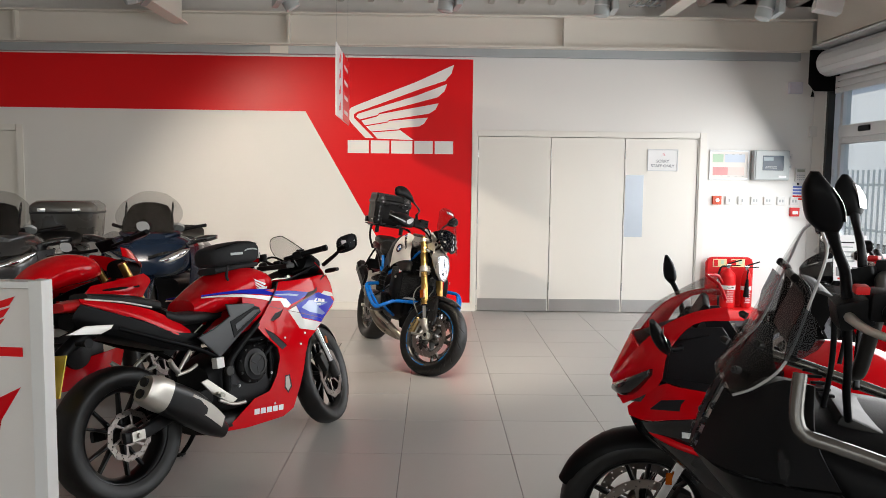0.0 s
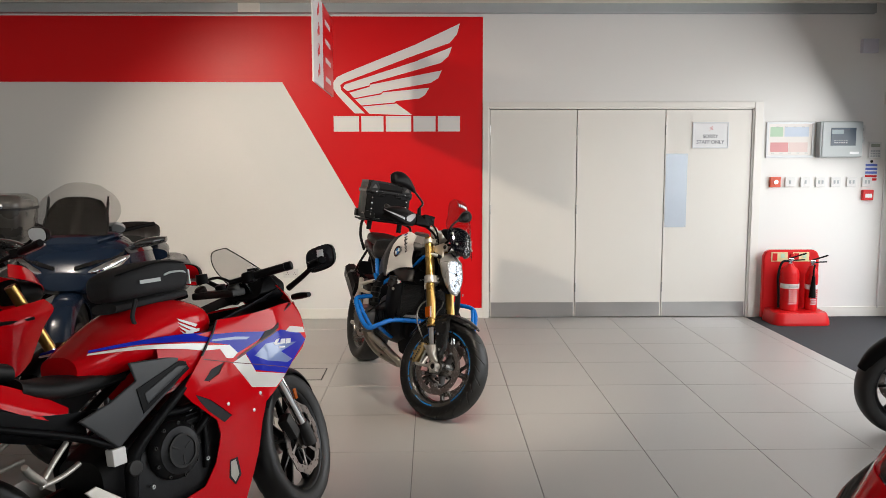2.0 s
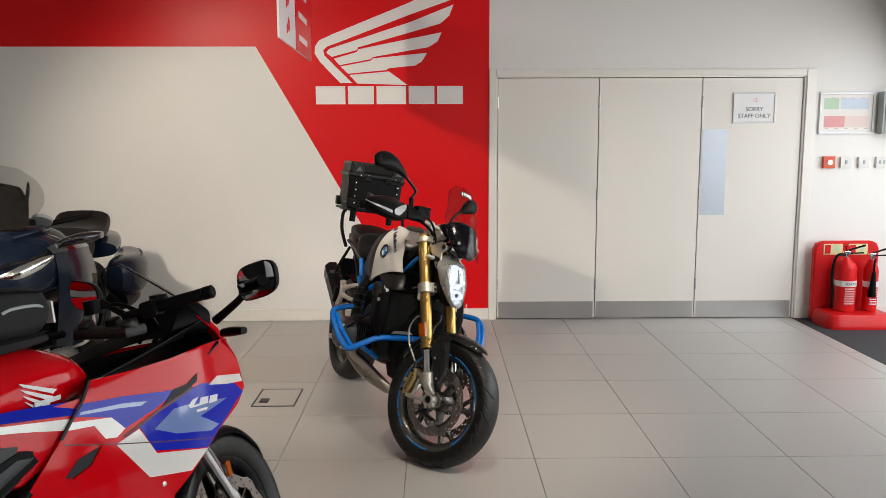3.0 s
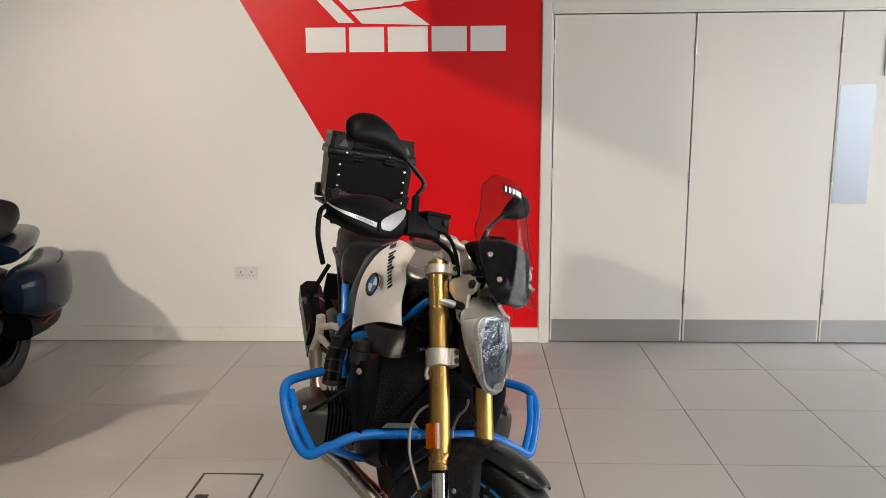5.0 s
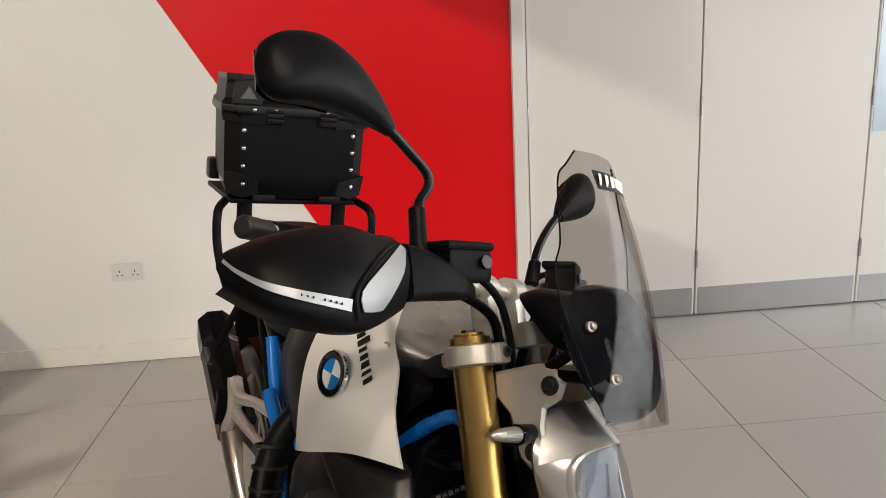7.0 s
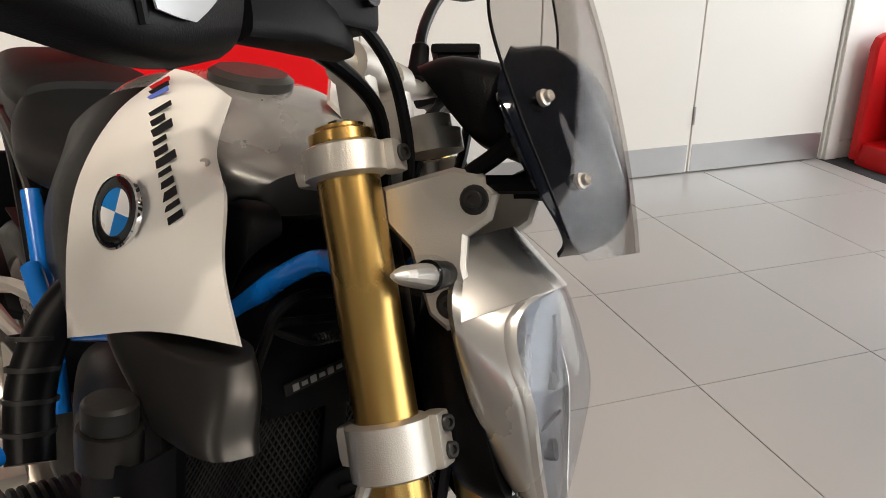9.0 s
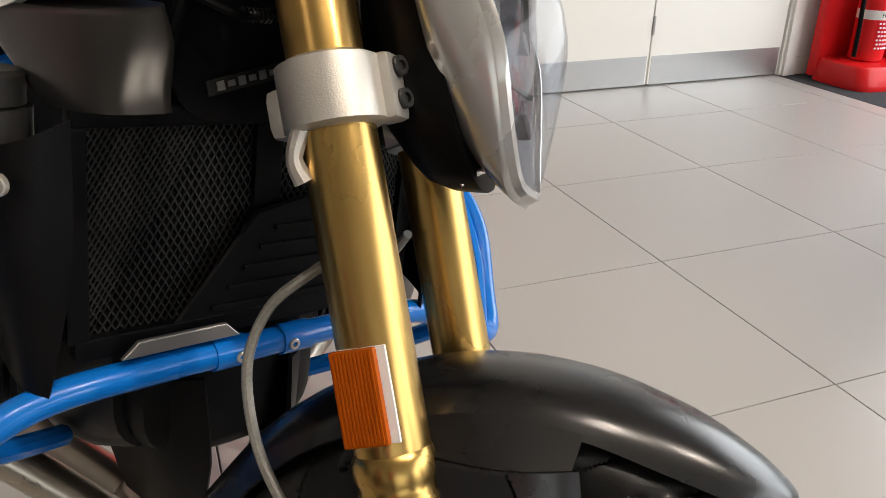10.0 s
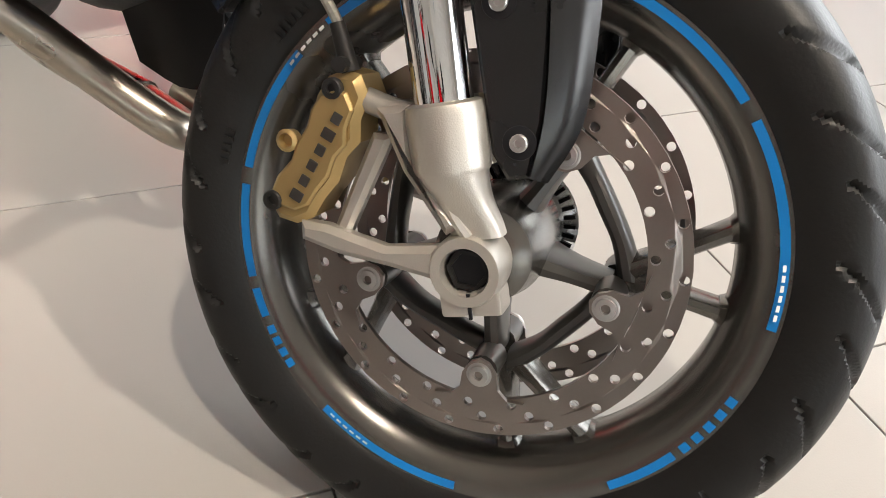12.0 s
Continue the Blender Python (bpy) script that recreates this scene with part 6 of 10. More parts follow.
        for i, mm in enumerate((BLUEP, INK, REDPL)):
            c = Vector((-0.562 - 0.006 * i, s * (0.122 - 0.003 * i), 1.0175 + 0.0045 * i))
            nn = Vector((0.40, s * 0.78, 0.48)).normalized()
            across = nn.cross(along).normalized()
            B("stripe_mark", Geo().box(c + nn * 0.006, (0.030, 0.0055, 0.0012), 0, Matrix((across, along, nn)).transposed()), mm, "", pan)
        DUCT = mat("duct_grey", (0.013, 0.0125, 0.012), 0.34, 0.2, spec=0.35)
        duct = B("intake_duct", Geo().loft([((-0.425, s * 0.160, 0.815), (0.105, s * -0.022, 0.008), (-0.006, s * 0.030, -0.006), 3.0), ((-0.385, s * 0.162, 0.788), (0.088, s * -0.018, 0.010), (-0.006, s * 0.032, -0.004), 3.2), ((-0.338, s * 0.166, 0.760), (0.058, s * -0.010, 0.008), (-0.006, s * 0.030, -0.002), 3.4), ((-0.325, s * 0.167, 0.749), (0.056, s * -0.008, 0.006), (-0.006, s * 0.028, -0.002), 3.4)], 28, 4), DUCT, "grey plastic intake duct", sharp=60)
        B("duct_mouth", Geo().loft([((-0.325, s * 0.167, 0.7495), (0.050, s * -0.007, 0.005), (-0.005, s * 0.023, -0.002), 3.4), ((-0.322, s * 0.167, 0.7475), (0.050, s * -0.007, 0.005), (-0.005, s * 0.023, -0.002), 3.4)], 28, 1), INK, "", duct)
        rows = [P((-0.565, -0.098, 1.030), (-0.66, -0.135, 1.005), (-0.78, -0.145, 0.95), (-0.88, -0.13, 0.90)), P((-0.555, -0.183, 0.915), (-0.69, -0.192, 0.885), (-0.80, -0.17, 0.83), (-0.92, -0.15, 0.80)), P((-0.575, -0.196, 0.76), (-0.68, -0.185, 0.735), (-0.78, -0.165, 0.72), (-0.92, -0.15, 0.72))]
        B("knee_panel", Geo().patch(rows, 0.006, 4), BLACK, "black knee panel", sharp=60)
        # radiator shroud
        rows = [P((-0.345, -0.185, 0.735), (-0.36, -0.225, 0.715), (-0.44, -0.235, 0.70)), P((-0.335, -0.190, 0.62), (-0.35, -0.232, 0.61), (-0.44, -0.24, 0.60)), P((-0.350, -0.205, 0.50), (-0.37, -0.222, 0.51), (-0.44, -0.225, 0.53))]
        B("radiator_shroud", Geo().patch(rows, 0.005, 4), BLACK, "black radiator shroud", sharp=60)
        B("shroud_bolt", hexbolt(Geo(), (-0.343, s * 0.236, 0.69), (0.6, s * 0.8, 0), 0.009, 0.005), CAST)
    for s in (-1, 1):
        B("tank_neck", Geo().loft([((-0.40, s * 0.075, 0.925), (0.03, 0, 0), (0, 0, 0.016), 2.5), ((-0.42, s * 0.10, 0.905), (0.035, 0, 0), (0, 0, 0.03), 2.5), ((-0.43, s * 0.11, 0.86), (0.03, 0, 0), (0, 0, 0.02), 2.5)], 16, 3), BLACK)
    B("rider_seat", Geo().loft([((-0.80, 0, 0.865), (0, 0.085, 0), (0, 0, 0.035), 2.6), ((-0.90, 0, 0.850), (0, 0.130, 0), (0, 0, 0.045), 2.8), ((-1.02, 0, 0.845), (0, 0.160, 0), (0, 0, 0.045), 3), ((-1.13, 0, 0.870), (0, 0.150, 0), (0, 0, 0.055), 3), ((-1.18, 0, 0.890), (0, 0.13, 0), (0, 0, 0.05), 3)], 32, 4), SEATV, "black vinyl rider seat")
    B("pillion_seat", Geo().loft([((-1.17, 0, 0.915), (0, 0.120, 0), (0, 0, 0.035), 3), ((-1.28, 0, 0.925), (0, 0.130, 0), (0, 0, 0.040), 3), ((-1.46, 0, 0.935), (0, 0.105, 0), (0, 0, 0.040), 3)], 32, 4), SEATV, "black vinyl pillion seat")
    B("tail_cowl", Geo().loft([((-1.10, 0, 0.80), (0, 0.14, 0), (0, 0, 0.05), 3), ((-1.35, 0, 0.84), (0, 0.12, 0), (0, 0, 0.045), 3), ((-1.62, 0, 0.88), (0, 0.07, 0), (0, 0, 0.03), 3)], 24, 3), BLACK, "black tail cowl")
    B("plate_holder", Geo().box((-1.66, 0, 0.62), (0.012, 0.19, 0.24), 0.004, Euler((0, 0.35, 0)).to_matrix()).tube([(-1.52, 0, 0.86), (-1.62, 0, 0.78), (-1.65, 0, 0.70)], 0.018, 8), BLACK)
    # --- frame, engine, radiators ---
    for s in (-1, 1):
        fr = B("frame_tube", Geo().tube([(-0.24, s * 0.060, 0.905), (-0.29, s * 0.075, 0.918), (-0.345, s * 0.085, 0.886), (-0.45, s * 0.11, 0.80), (-0.65, s * 0.15, 0.72), (-0.83, s * 0.165, 0.66), (-0.935, s * 0.17, 0.707)], [0.009, 0.010, 0.011, 0.0135, 0.0155, 0.0155, 0.0155], 12).tube([(-0.990, s * 0.155, 0.81), (-0.935, s * 0.155, 0.700), (-0.890, s * 0.155, 0.595), (-0.850, s * 0.155, 0.505)], 0.0145, 12, 4), BLUE, "bright blue trellis frame tube")
        B("frame_decal", Geo().box((-0.50, s * 0.126, 0.735), (0.14, 0.002, 0.022), 0.001, Euler((0, -0.15, -s * 0.28)).to_matrix()), WHITES, "", fr)
        B("sub_frame", Geo().tube([(-0.98, s * 0.15, 0.80), (-1.2, s * 0.13, 0.84), (-1.5, s * 0.10, 0.86)], 0.012, 10).tube([(-0.94, s * 0.16, 0.66), (-1.2, s * 0.13, 0.80), (-1.4, s * 0.11, 0.86)], 0.011, 10), BLACK)
    B("crankcase", Geo().loft([((-0.44, 0, 0.45), (0, 0.12, 0), (0, 0, 0.10), 4), ((-0.55, 0, 0.45), (0, 0.16, 0), (0, 0, 0.14), 4), ((-0.80, 0, 0.45), (0, 0.15, 0), (0, 0, 0.15), 4), ((-0.95, 0, 0.45), (0, 0.11, 0), (0, 0, 0.12), 4)], 28, 3), ENGINE, "dark grey engine crankcase")
    B("engine_cover", Geo().loft([((-0.395, 0, 0.425), (0, 0.06, 0), (0, 0, 0.05), 2.5), ((-0.412, 0, 0.425), (0, 0.10, 0), (0, 0, 0.075), 3), ((-0.46, 0, 0.425), (0, 0.11, 0), (0, 0, 0.085), 3)], 28, 3), BLACK, "black engine front cover")
    for s in (-1, 1):
        g = Geo().cyl((-0.60, s * 0.15, 0.455), (-0.60, s * 0.29, 0.455), 0.065, n=24)
        cyl = B("cylinder", g, ENGINE, "finned boxer cylinder")
        for i in range(9):
            y = 0.175 + i * 0.012
            B("cooling_fin", Geo().loft([((-0.60, s * y, 0.455), (0.085, 0, 0), (0, 0, 0.075), 4), ((-0.60, s * (y + 0.006), 0.455), (0.085, 0, 0), (0, 0, 0.075), 4)], 20, 1), ENGINE, "", cyl)
        B("head_cover", Geo().loft([((-0.60, s * 0.275, 0.455), (0.098, 0, 0), (0, 0, 0.082), 4), ((-0.60, s * 0.315, 0.455), (0.098, 0, 0), (0, 0, 0.082), 4), ((-0.60, s * 0.352, 0.455), (0.082, 0, 0), (0, 0, 0.066), 3.5), ((-0.60, s * 0.362, 0.455), (0.06, 0, 0), (0, 0, 0.045), 3)], 32, 3), GREYW, "grey cylinder head cover", cyl)
        for dx, dz in ((-0.07, -0.055), (-0.07, 0.055), (0.07, -0.055), (0.07, 0.055)):
            B("cover_bolt", hexbolt(Geo(), (-0.60 + dx, s * 0.338, 0.455 + dz), (0, s, 0), 0.008, 0.01), CAST, "", cyl)
        B("intake_hose", Geo().tube([(-0.68, s * 0.235, 0.54), (-0.73, s * 0.22, 0.62), (-0.76, s * 0.18, 0.70), (-0.76, s * 0.12, 0.76)], [0.03, 0.031, 0.029, 0.03], 14), BLACK, "", cyl)
        for k in range(4):
            B("hose_clip", Geo().lathe([(0.030, -0.003), (0.0335, -0.003), (0.0335, 0.003), (0.030, 0.003)], (-0.70 - 0.018 * k, s * (0.232 - 0.008 * k), 0.575 + 0.034 * k), (-0.3, -s * 0.1, 0.9), 20, close=True), DARKM, "", cyl)
        B("spark_lead", Geo().tube([(-0.52, s * 0.33, 0.50), (-0.47, s * 0.28, 0.56), (-0.46, s * 0.20, 0.62)], 0.006, 8), BLACK, "", cyl)
        # exhaust header
        B("exhaust_header", Geo().tube([(-0.585, s * 0.27, 0.385), (-0.60, s * 0.245, 0.345), (-0.575, s * 0.19, 0.305), (-0.530, s * 0.125, 0.248), (-0.480, s * 0.072, 0.205), (-0.468, s * 0.045, 0.188), (-0.505, s * 0.030, 0.176), (-0.62, s * 0.028, 0.165)], 0.0235, 16), PIPE, "bronzed steel exhaust header")
        B("header_flange", Geo().cyl((-0.586, s * 0.27, 0.395), (-0.583, s * 0.27, 0.375), 0.034, n=20), CAST)
        # crash bar
        cb = B("crash_bar", Geo().tube([(-0.36, 0, 0.497), (-0.36, s * 0.12, 0.497), (-0.36, s * 0.215, 0.490), (-0.355, s * 0.30, 0.455), (-0.365, s * 0.352, 0.432), (-0.41, s * 0.385, 0.465), (-0.47, s * 0.412, 0.54), (-0.53, s * 0.405, 0.585), (-0.59, s * 0.345, 0.592), (-0.63, s * 0.28, 0.595)], 0.0145, 14), BLUE, "bright blue tubular crash bar")
        B("bar_brace", Geo().tube([(-0.365, s * 0.335, 0.440), (-0.43, s * 0.375, 0.51), (-0.50, s * 0.395, 0.575)], 0.011, 10).tube([(-0.37, s * 0.30, 0.455), (-0.44, s * 0.22, 0.40), (-0.50, s * 0.15, 0.36)], 0.012, 10), BLUE, "", cb)
        B("bar_joint", Geo().cyl((-0.36, s * 0.02, 0.497), (-0.36, s * 0.055, 0.497), 0.0165, n=16), BLUE, "", cb)
        B("bar_bolt", hexbolt(Geo(), (-0.346, s * 0.030, 0.497), (1, 0, 0), 0.006, 0.004), CAST, "", cb)
        # belly and heel plates
        B("belly_fin", Geo().patch([[(-0.38, s * 0.05, 0.46), (-0.42, s * 0.09, 0.45), (-0.50, s * 0.12, 0.42)], [(-0.37, s * 0.045, 0.36), (-0.42, s * 0.08, 0.35), (-0.50, s * 0.10, 0.34)], [(-0.40, s * 0.04, 0.27), (-0.44, s * 0.06, 0.26), (-0.50, s * 0.08, 0.27)]], 0.005, 3), BLACK, "black belly fin")
        B("foot_bracket", Geo().tube([(-0.92, s * 0.165, 0.665), (-1.03, s * 0.175, 0.645), (-1.14, s * 0.185, 0.615), (-1.19, s * 0.188, 0.640)], [0.013, 0.012, 0.015, 0.017], 10).tube([(-0.90, s * 0.165, 0.580), (-1.03, s * 0.176, 0.565), (-1.16, s * 0.187, 0.565)], [0.012, 0.011, 0.015], 10).tube([(-1.19, s * 0.188, 0.645), (-1.175, s * 0.19, 0.575), (-1.22, s * 0.192, 0.51), (-1.25, s * 0.193, 0.485)], [0.018, 0.017, 0.018, 0.016], 10), CAST, "cast silver footrest bracket")
        B("footrest", Geo().box((-0.93, s * 0.245, 0.365), (0.035, 0.11, 0.024), 0.006), CAST, "ribbed silver footrest")
        B("pillion_footrest", Geo().box((-1.235, s * 0.208, 0.555), (0.026, 0.030, 0.10), 0.006, Euler((0, 0.35, 0)).to_matrix()), BLACK, "folded rubber pillion footrest")
        B("heel_guard", Geo().prism([(-0.96, 0.55), (-1.08, 0.53), (-1.06, 0.46), (-0.99, 0.38), (-0.93, 0.35), (-0.945, 0.43)], Matrix.Translation((0, s * 0.185 if s < 0 else 0.189, 0)) @ pose(0, 0, 0, 90), 0.004, 0.001), CAST, "cast silver heel guard")
    # radiator core with its fine lattice
    rad = B("radiator", Geo().box((-0.395, 0, 0.628), (0.045, 0.335, 0.20), 0.006), MESH, "black radiator behind a mesh guard")
    fr = Geo()
    for c, q in (((-0.372, 0, 0.733), (0.018, 0.36, 0.020)), ((-0.372, 0, 0.528), (0.018, 0.36, 0.022)), ((-0.372, -0.176, 0.63), (0.018, 0.02, 0.19)), ((-0.372, 0.176, 0.63), (0.018, 0.02, 0.19)), ((-0.372, 0, 0.63), (0.018, 0.03, 0.19))):
        fr.box(c, q, 0.004)
    B("radiator_frame", fr, BLACK, "", rad)
    g = Geo()
    n = 46
    for i in range(n):
        y0 = -0.165 + 0.0075 * i
        for k in (-1, 1):
            z0, z1 = 0.54, 0.722
            y1 = y0 + k * (z1 - z0) * 0.58
            ya, yb, za, zb = y0, y1, z0, z1
            if yb > 0.165:
                zb = z0 + (0.165 - y0) / (y1 - y0) * (z1 - z0)
                yb = 0.165
            if yb < -0.165:
                zb = z0 + (-0.165 - y0) / (y1 - y0) * (z1 - z0)
                yb = -0.165
            g.cyl((-0.3705, ya, za), (-0.3705, yb, zb), 0.0011, n=4)
        if i % 2 == 0:
            for k in (-1, 1):
                z0 = 0.54 + 0.004 * i
                if z0 < 0.722:
                    y0b = -0.165 * k
                    g.cyl((-0.3705, y0b, z0), (-0.3705, y0b + k * (0.722 - z0) * 0.58, 0.722), 0.0011, n=4)
    tagged(B("mesh_guard", g, DARKM, "", rad), kind="stuff")
    B("oil_cooler", Geo().prism([(-0.10, 0.545), (0.13, 0.545), (0.13, 0.64), (0.05, 0.66), (-0.02, 0.645)], Matrix.Translation((-0.352, 0, 0)) @ Matrix(((0, 0, 1, 0), (1, 0, 0, 0), (0, 1, 0, 0), (0, 0, 0, 1))), 0.006, 0.002), BLACK, "", rad)
    for i in range(5):
        g = Geo().box((-0.344, 0.03 + 0.006 * i, 0.556 + i * 0.018), (0.003, 0.19 - 0.02 * i, 0.005), 0.001)
        B("cooler_fin", g, BLACK, "", rad)
    B("name_tab", Geo().prism([(-0.145, 0.519), (-0.03, 0.519), (-0.045, 0.534), (-0.13, 0.534)], Matrix.Translation((-0.355, 0, 0)) @ Matrix(((0, 0, 1, 0), (1, 0, 0, 0), (0, 1, 0, 0), (0, 0, 0, 1))), 0.006, 0.001), STEEL, "small metal name tab", rad)
    B("coolant_cap", Geo().cyl((-0.40, -0.225, 0.735), (-0.40, -0.225, 0.765), 0.026, n=20, bev=0.004).cyl((-0.40, -0.225, 0.70), (-0.40, -0.225, 0.737), 0.03, n=20), DARKM, "dark coolant cap", rad)
    B("airbox", Geo().loft([((-0.36, 0, 0.80), (0, 0.10, 0), (0, 0, 0.075), 4), ((-0.55, 0, 0.81), (0, 0.135, 0), (0, 0, 0.085), 4), ((-0.80, 0, 0.78), (0, 0.12, 0), (0, 0, 0.08), 4)], 24, 3), BLACK, "black airbox under the tank")
    ab = B("rating_plate", Geo().box((-0.356, -0.032, 0.766), (0.003, 0.078, 0.014), 0.001, Euler((0.24, 0, 0)).to_matrix()), DARKM, "dark maker's plate with unreadable print")
    for i in range(6):
        B("print_bar", Geo().box((-0.3538, -0.058 + 0.010 * i, 0.7600 + 0.0025 * i), (0.001, 0.007, 0.005 if i % 2 else 0.008), 0, Euler((0.24, 0, 0)).to_matrix()), STEEL, "", ab)
    for pts, r in (([(-0.35, -0.108, 0.785), (-0.338, -0.104, 0.825), (-0.333, -0.094, 0.858), (-0.335, -0.06, 0.868), (-0.345, 0.0, 0.858)], 0.0055), ([(-0.352, -0.112, 0.76), (-0.342, -0.109, 0.80), (-0.338, -0.098, 0.838), (-0.335, -0.07, 0.842), (-0.34, -0.03, 0.836)], 0.0045), ([(-0.34, -0.095, 0.835), (-0.325, -0.06, 0.822), (-0.33, -0.02, 0.825)], 0.004)):
        B("wiring_hose", Geo().tube(pts, r, 8), BLACK)
    for i in range(7):
        B("hose_rib", Geo().lathe([(0.0045, -0.0012), (0.0062, -0.0012), (0.0062, 0.0012), (0.0045, 0.0012)], (-0.328, -0.055 + 0.004 * i, 0.8225), (0, 1, 0), 12, close=True), DARKM)
    # --- exhaust, rear wheel ---
    SB = Matrix(((-0.856, 0, 0.517, -1.23), (-0.028, -0.998, -0.05, -0.165), (0.515, -0.055, 0.855, 0.475), (0, 0, 0, 1)))
    hexa = [(0.050, -0.020), (0.050, 0.020), (0.028, 0.046), (-0.034, 0.046), (-0.052, 0.022), (-0.052, -0.022), (-0.034, -0.046), (0.028, -0.046)]
    sil = B("silencer", Geo().rings([[(x, b * k, c * k) for c, b in hexa] for x, k in ((-0.03, 0.55), (0.015, 0.93), (0.02, 1.0), (0.30, 1.0))]).moved(SB), CARBON, "black angular silencer can", sharp=25)
    B("end_cap", Geo().rings([[(x + 0.30 * (c + 0.05) * (x > 0.33), b * k, c * k) for c, b in hexa] for x, k in ((0.296, 1.02), (0.318, 1.03), (0.345, 1.0), (0.350, 0.8))]).moved(SB), SATIN, "", sil, 25)
    B("silencer_band", Geo().rings([[(x, b * k, c * k) for c, b in hexa] for x, k in ((0.275, 1.01), (0.277, 1.035), (0.293, 1.035), (0.295, 1.01))]).moved(SB), GLOSSB, "", sil, 25)
    B("silencer_mark", Geo().box((0.272, -0.0475, 0.0), (0.010, 0.002, 0.05)).moved(SB), REDPL, "", sil)
    B("link_shield", Geo().loft([((-1.10, -0.160, 0.35), (0.03, 0, 0.022), (0, 0.036, 0), 2.4), ((-1.165, -0.165, 0.425), (0.030, 0, 0.028), (0, 0.042, 0), 2.4), ((-1.235, -0.166, 0.480), (0.028, 0, 0.036), (0, 0.044, 0), 2.4)], 24, 3), PIPE, "brushed steel exhaust shield", sil)
    B("link_pipe", Geo().tube([(-0.62, -0.03, 0.165), (-0.82, -0.10, 0.19), (-0.98, -0.145, 0.26), (-1.10, -0.16, 0.355), (-1.17, -0.165, 0.43)], 0.028, 14), PIPE, "bronzed steel link pipe")
    simple_wheel(bike, "rear_wheel", pose(-1.47, 0, 0.307), 0.315, 0.088, 0.222, 5, GRAPH, 0.135, (-0.06,), n=120)
    B("swing_arm", Geo().loft([((-0.92, 0.10, 0.42), (0, 0.05, 0), (0, 0, 0.06), 3), ((-1.2, 0.12, 0.37), (0, 0.035, 0), (0, 0, 0.05), 3), ((-1.47, 0.11, 0.307), (0, 0.04, 0), (0, 0, 0.05), 3)], 20, 3), GREYW, "dark cast swing arm")
    B("rear_hugger", Geo().patch([[(-1.10, y, 0.40), (-1.17, y, 0.55), (-1.30, y, 0.63), (-1.46, y, 0.65)] for y in (-0.10, 0, 0.10)], 0.004, 3), BLACK, "black rear hugger")
    B("side_stand", Geo().tube([(-0.78, 0.13, 0.28), (-0.74, 0.22, 0.15), (-0.70, 0.30, 0.052)], 0.012, 10).box((-0.69, 0.315, 0.050), (0.06, 0.05, 0.012), 0.003), BLACK, "black side stand")
    # --- luggage rack ---
    rk = B("luggage_rack", Geo().tube([(-1.12, -0.22, 0.86), (-1.20, -0.235, 0.95), (-1.22, -0.235, 1.04), (-1.30, -0.20, 1.062), (-1.55, -0.16, 1.062), (-1.58, 0, 1.062), (-1.55, 0.16, 1.062), (-1.30, 0.12, 1.062), (-1.22, 0.14, 1.04), (-1.20, 0.14, 0.95), (-1.12, 0.14, 0.86)], 0.010, 10), BLACK, "black tubular luggage rack")
    B("rack_plate", Geo().box((-1.36, -0.06, 1.068), (0.30, 0.30, 0.012), 0.004), BLACK, "", rk)
    for y in (-0.17, 0.06):
        B("rack_foot", Geo().cyl((-1.24, y, 1.0), (-1.24, y, 1.07), 0.018), BLACK, "", rk)
    B("side_rail", Geo().tube([(-1.10, -0.20, 0.86), (-1.12, -0.24, 0.76), (-1.16, -0.25, 0.70), (-1.30, -0.24, 0.68)], 0.009, 8), BLACK, "", rk)
    return bike, MB


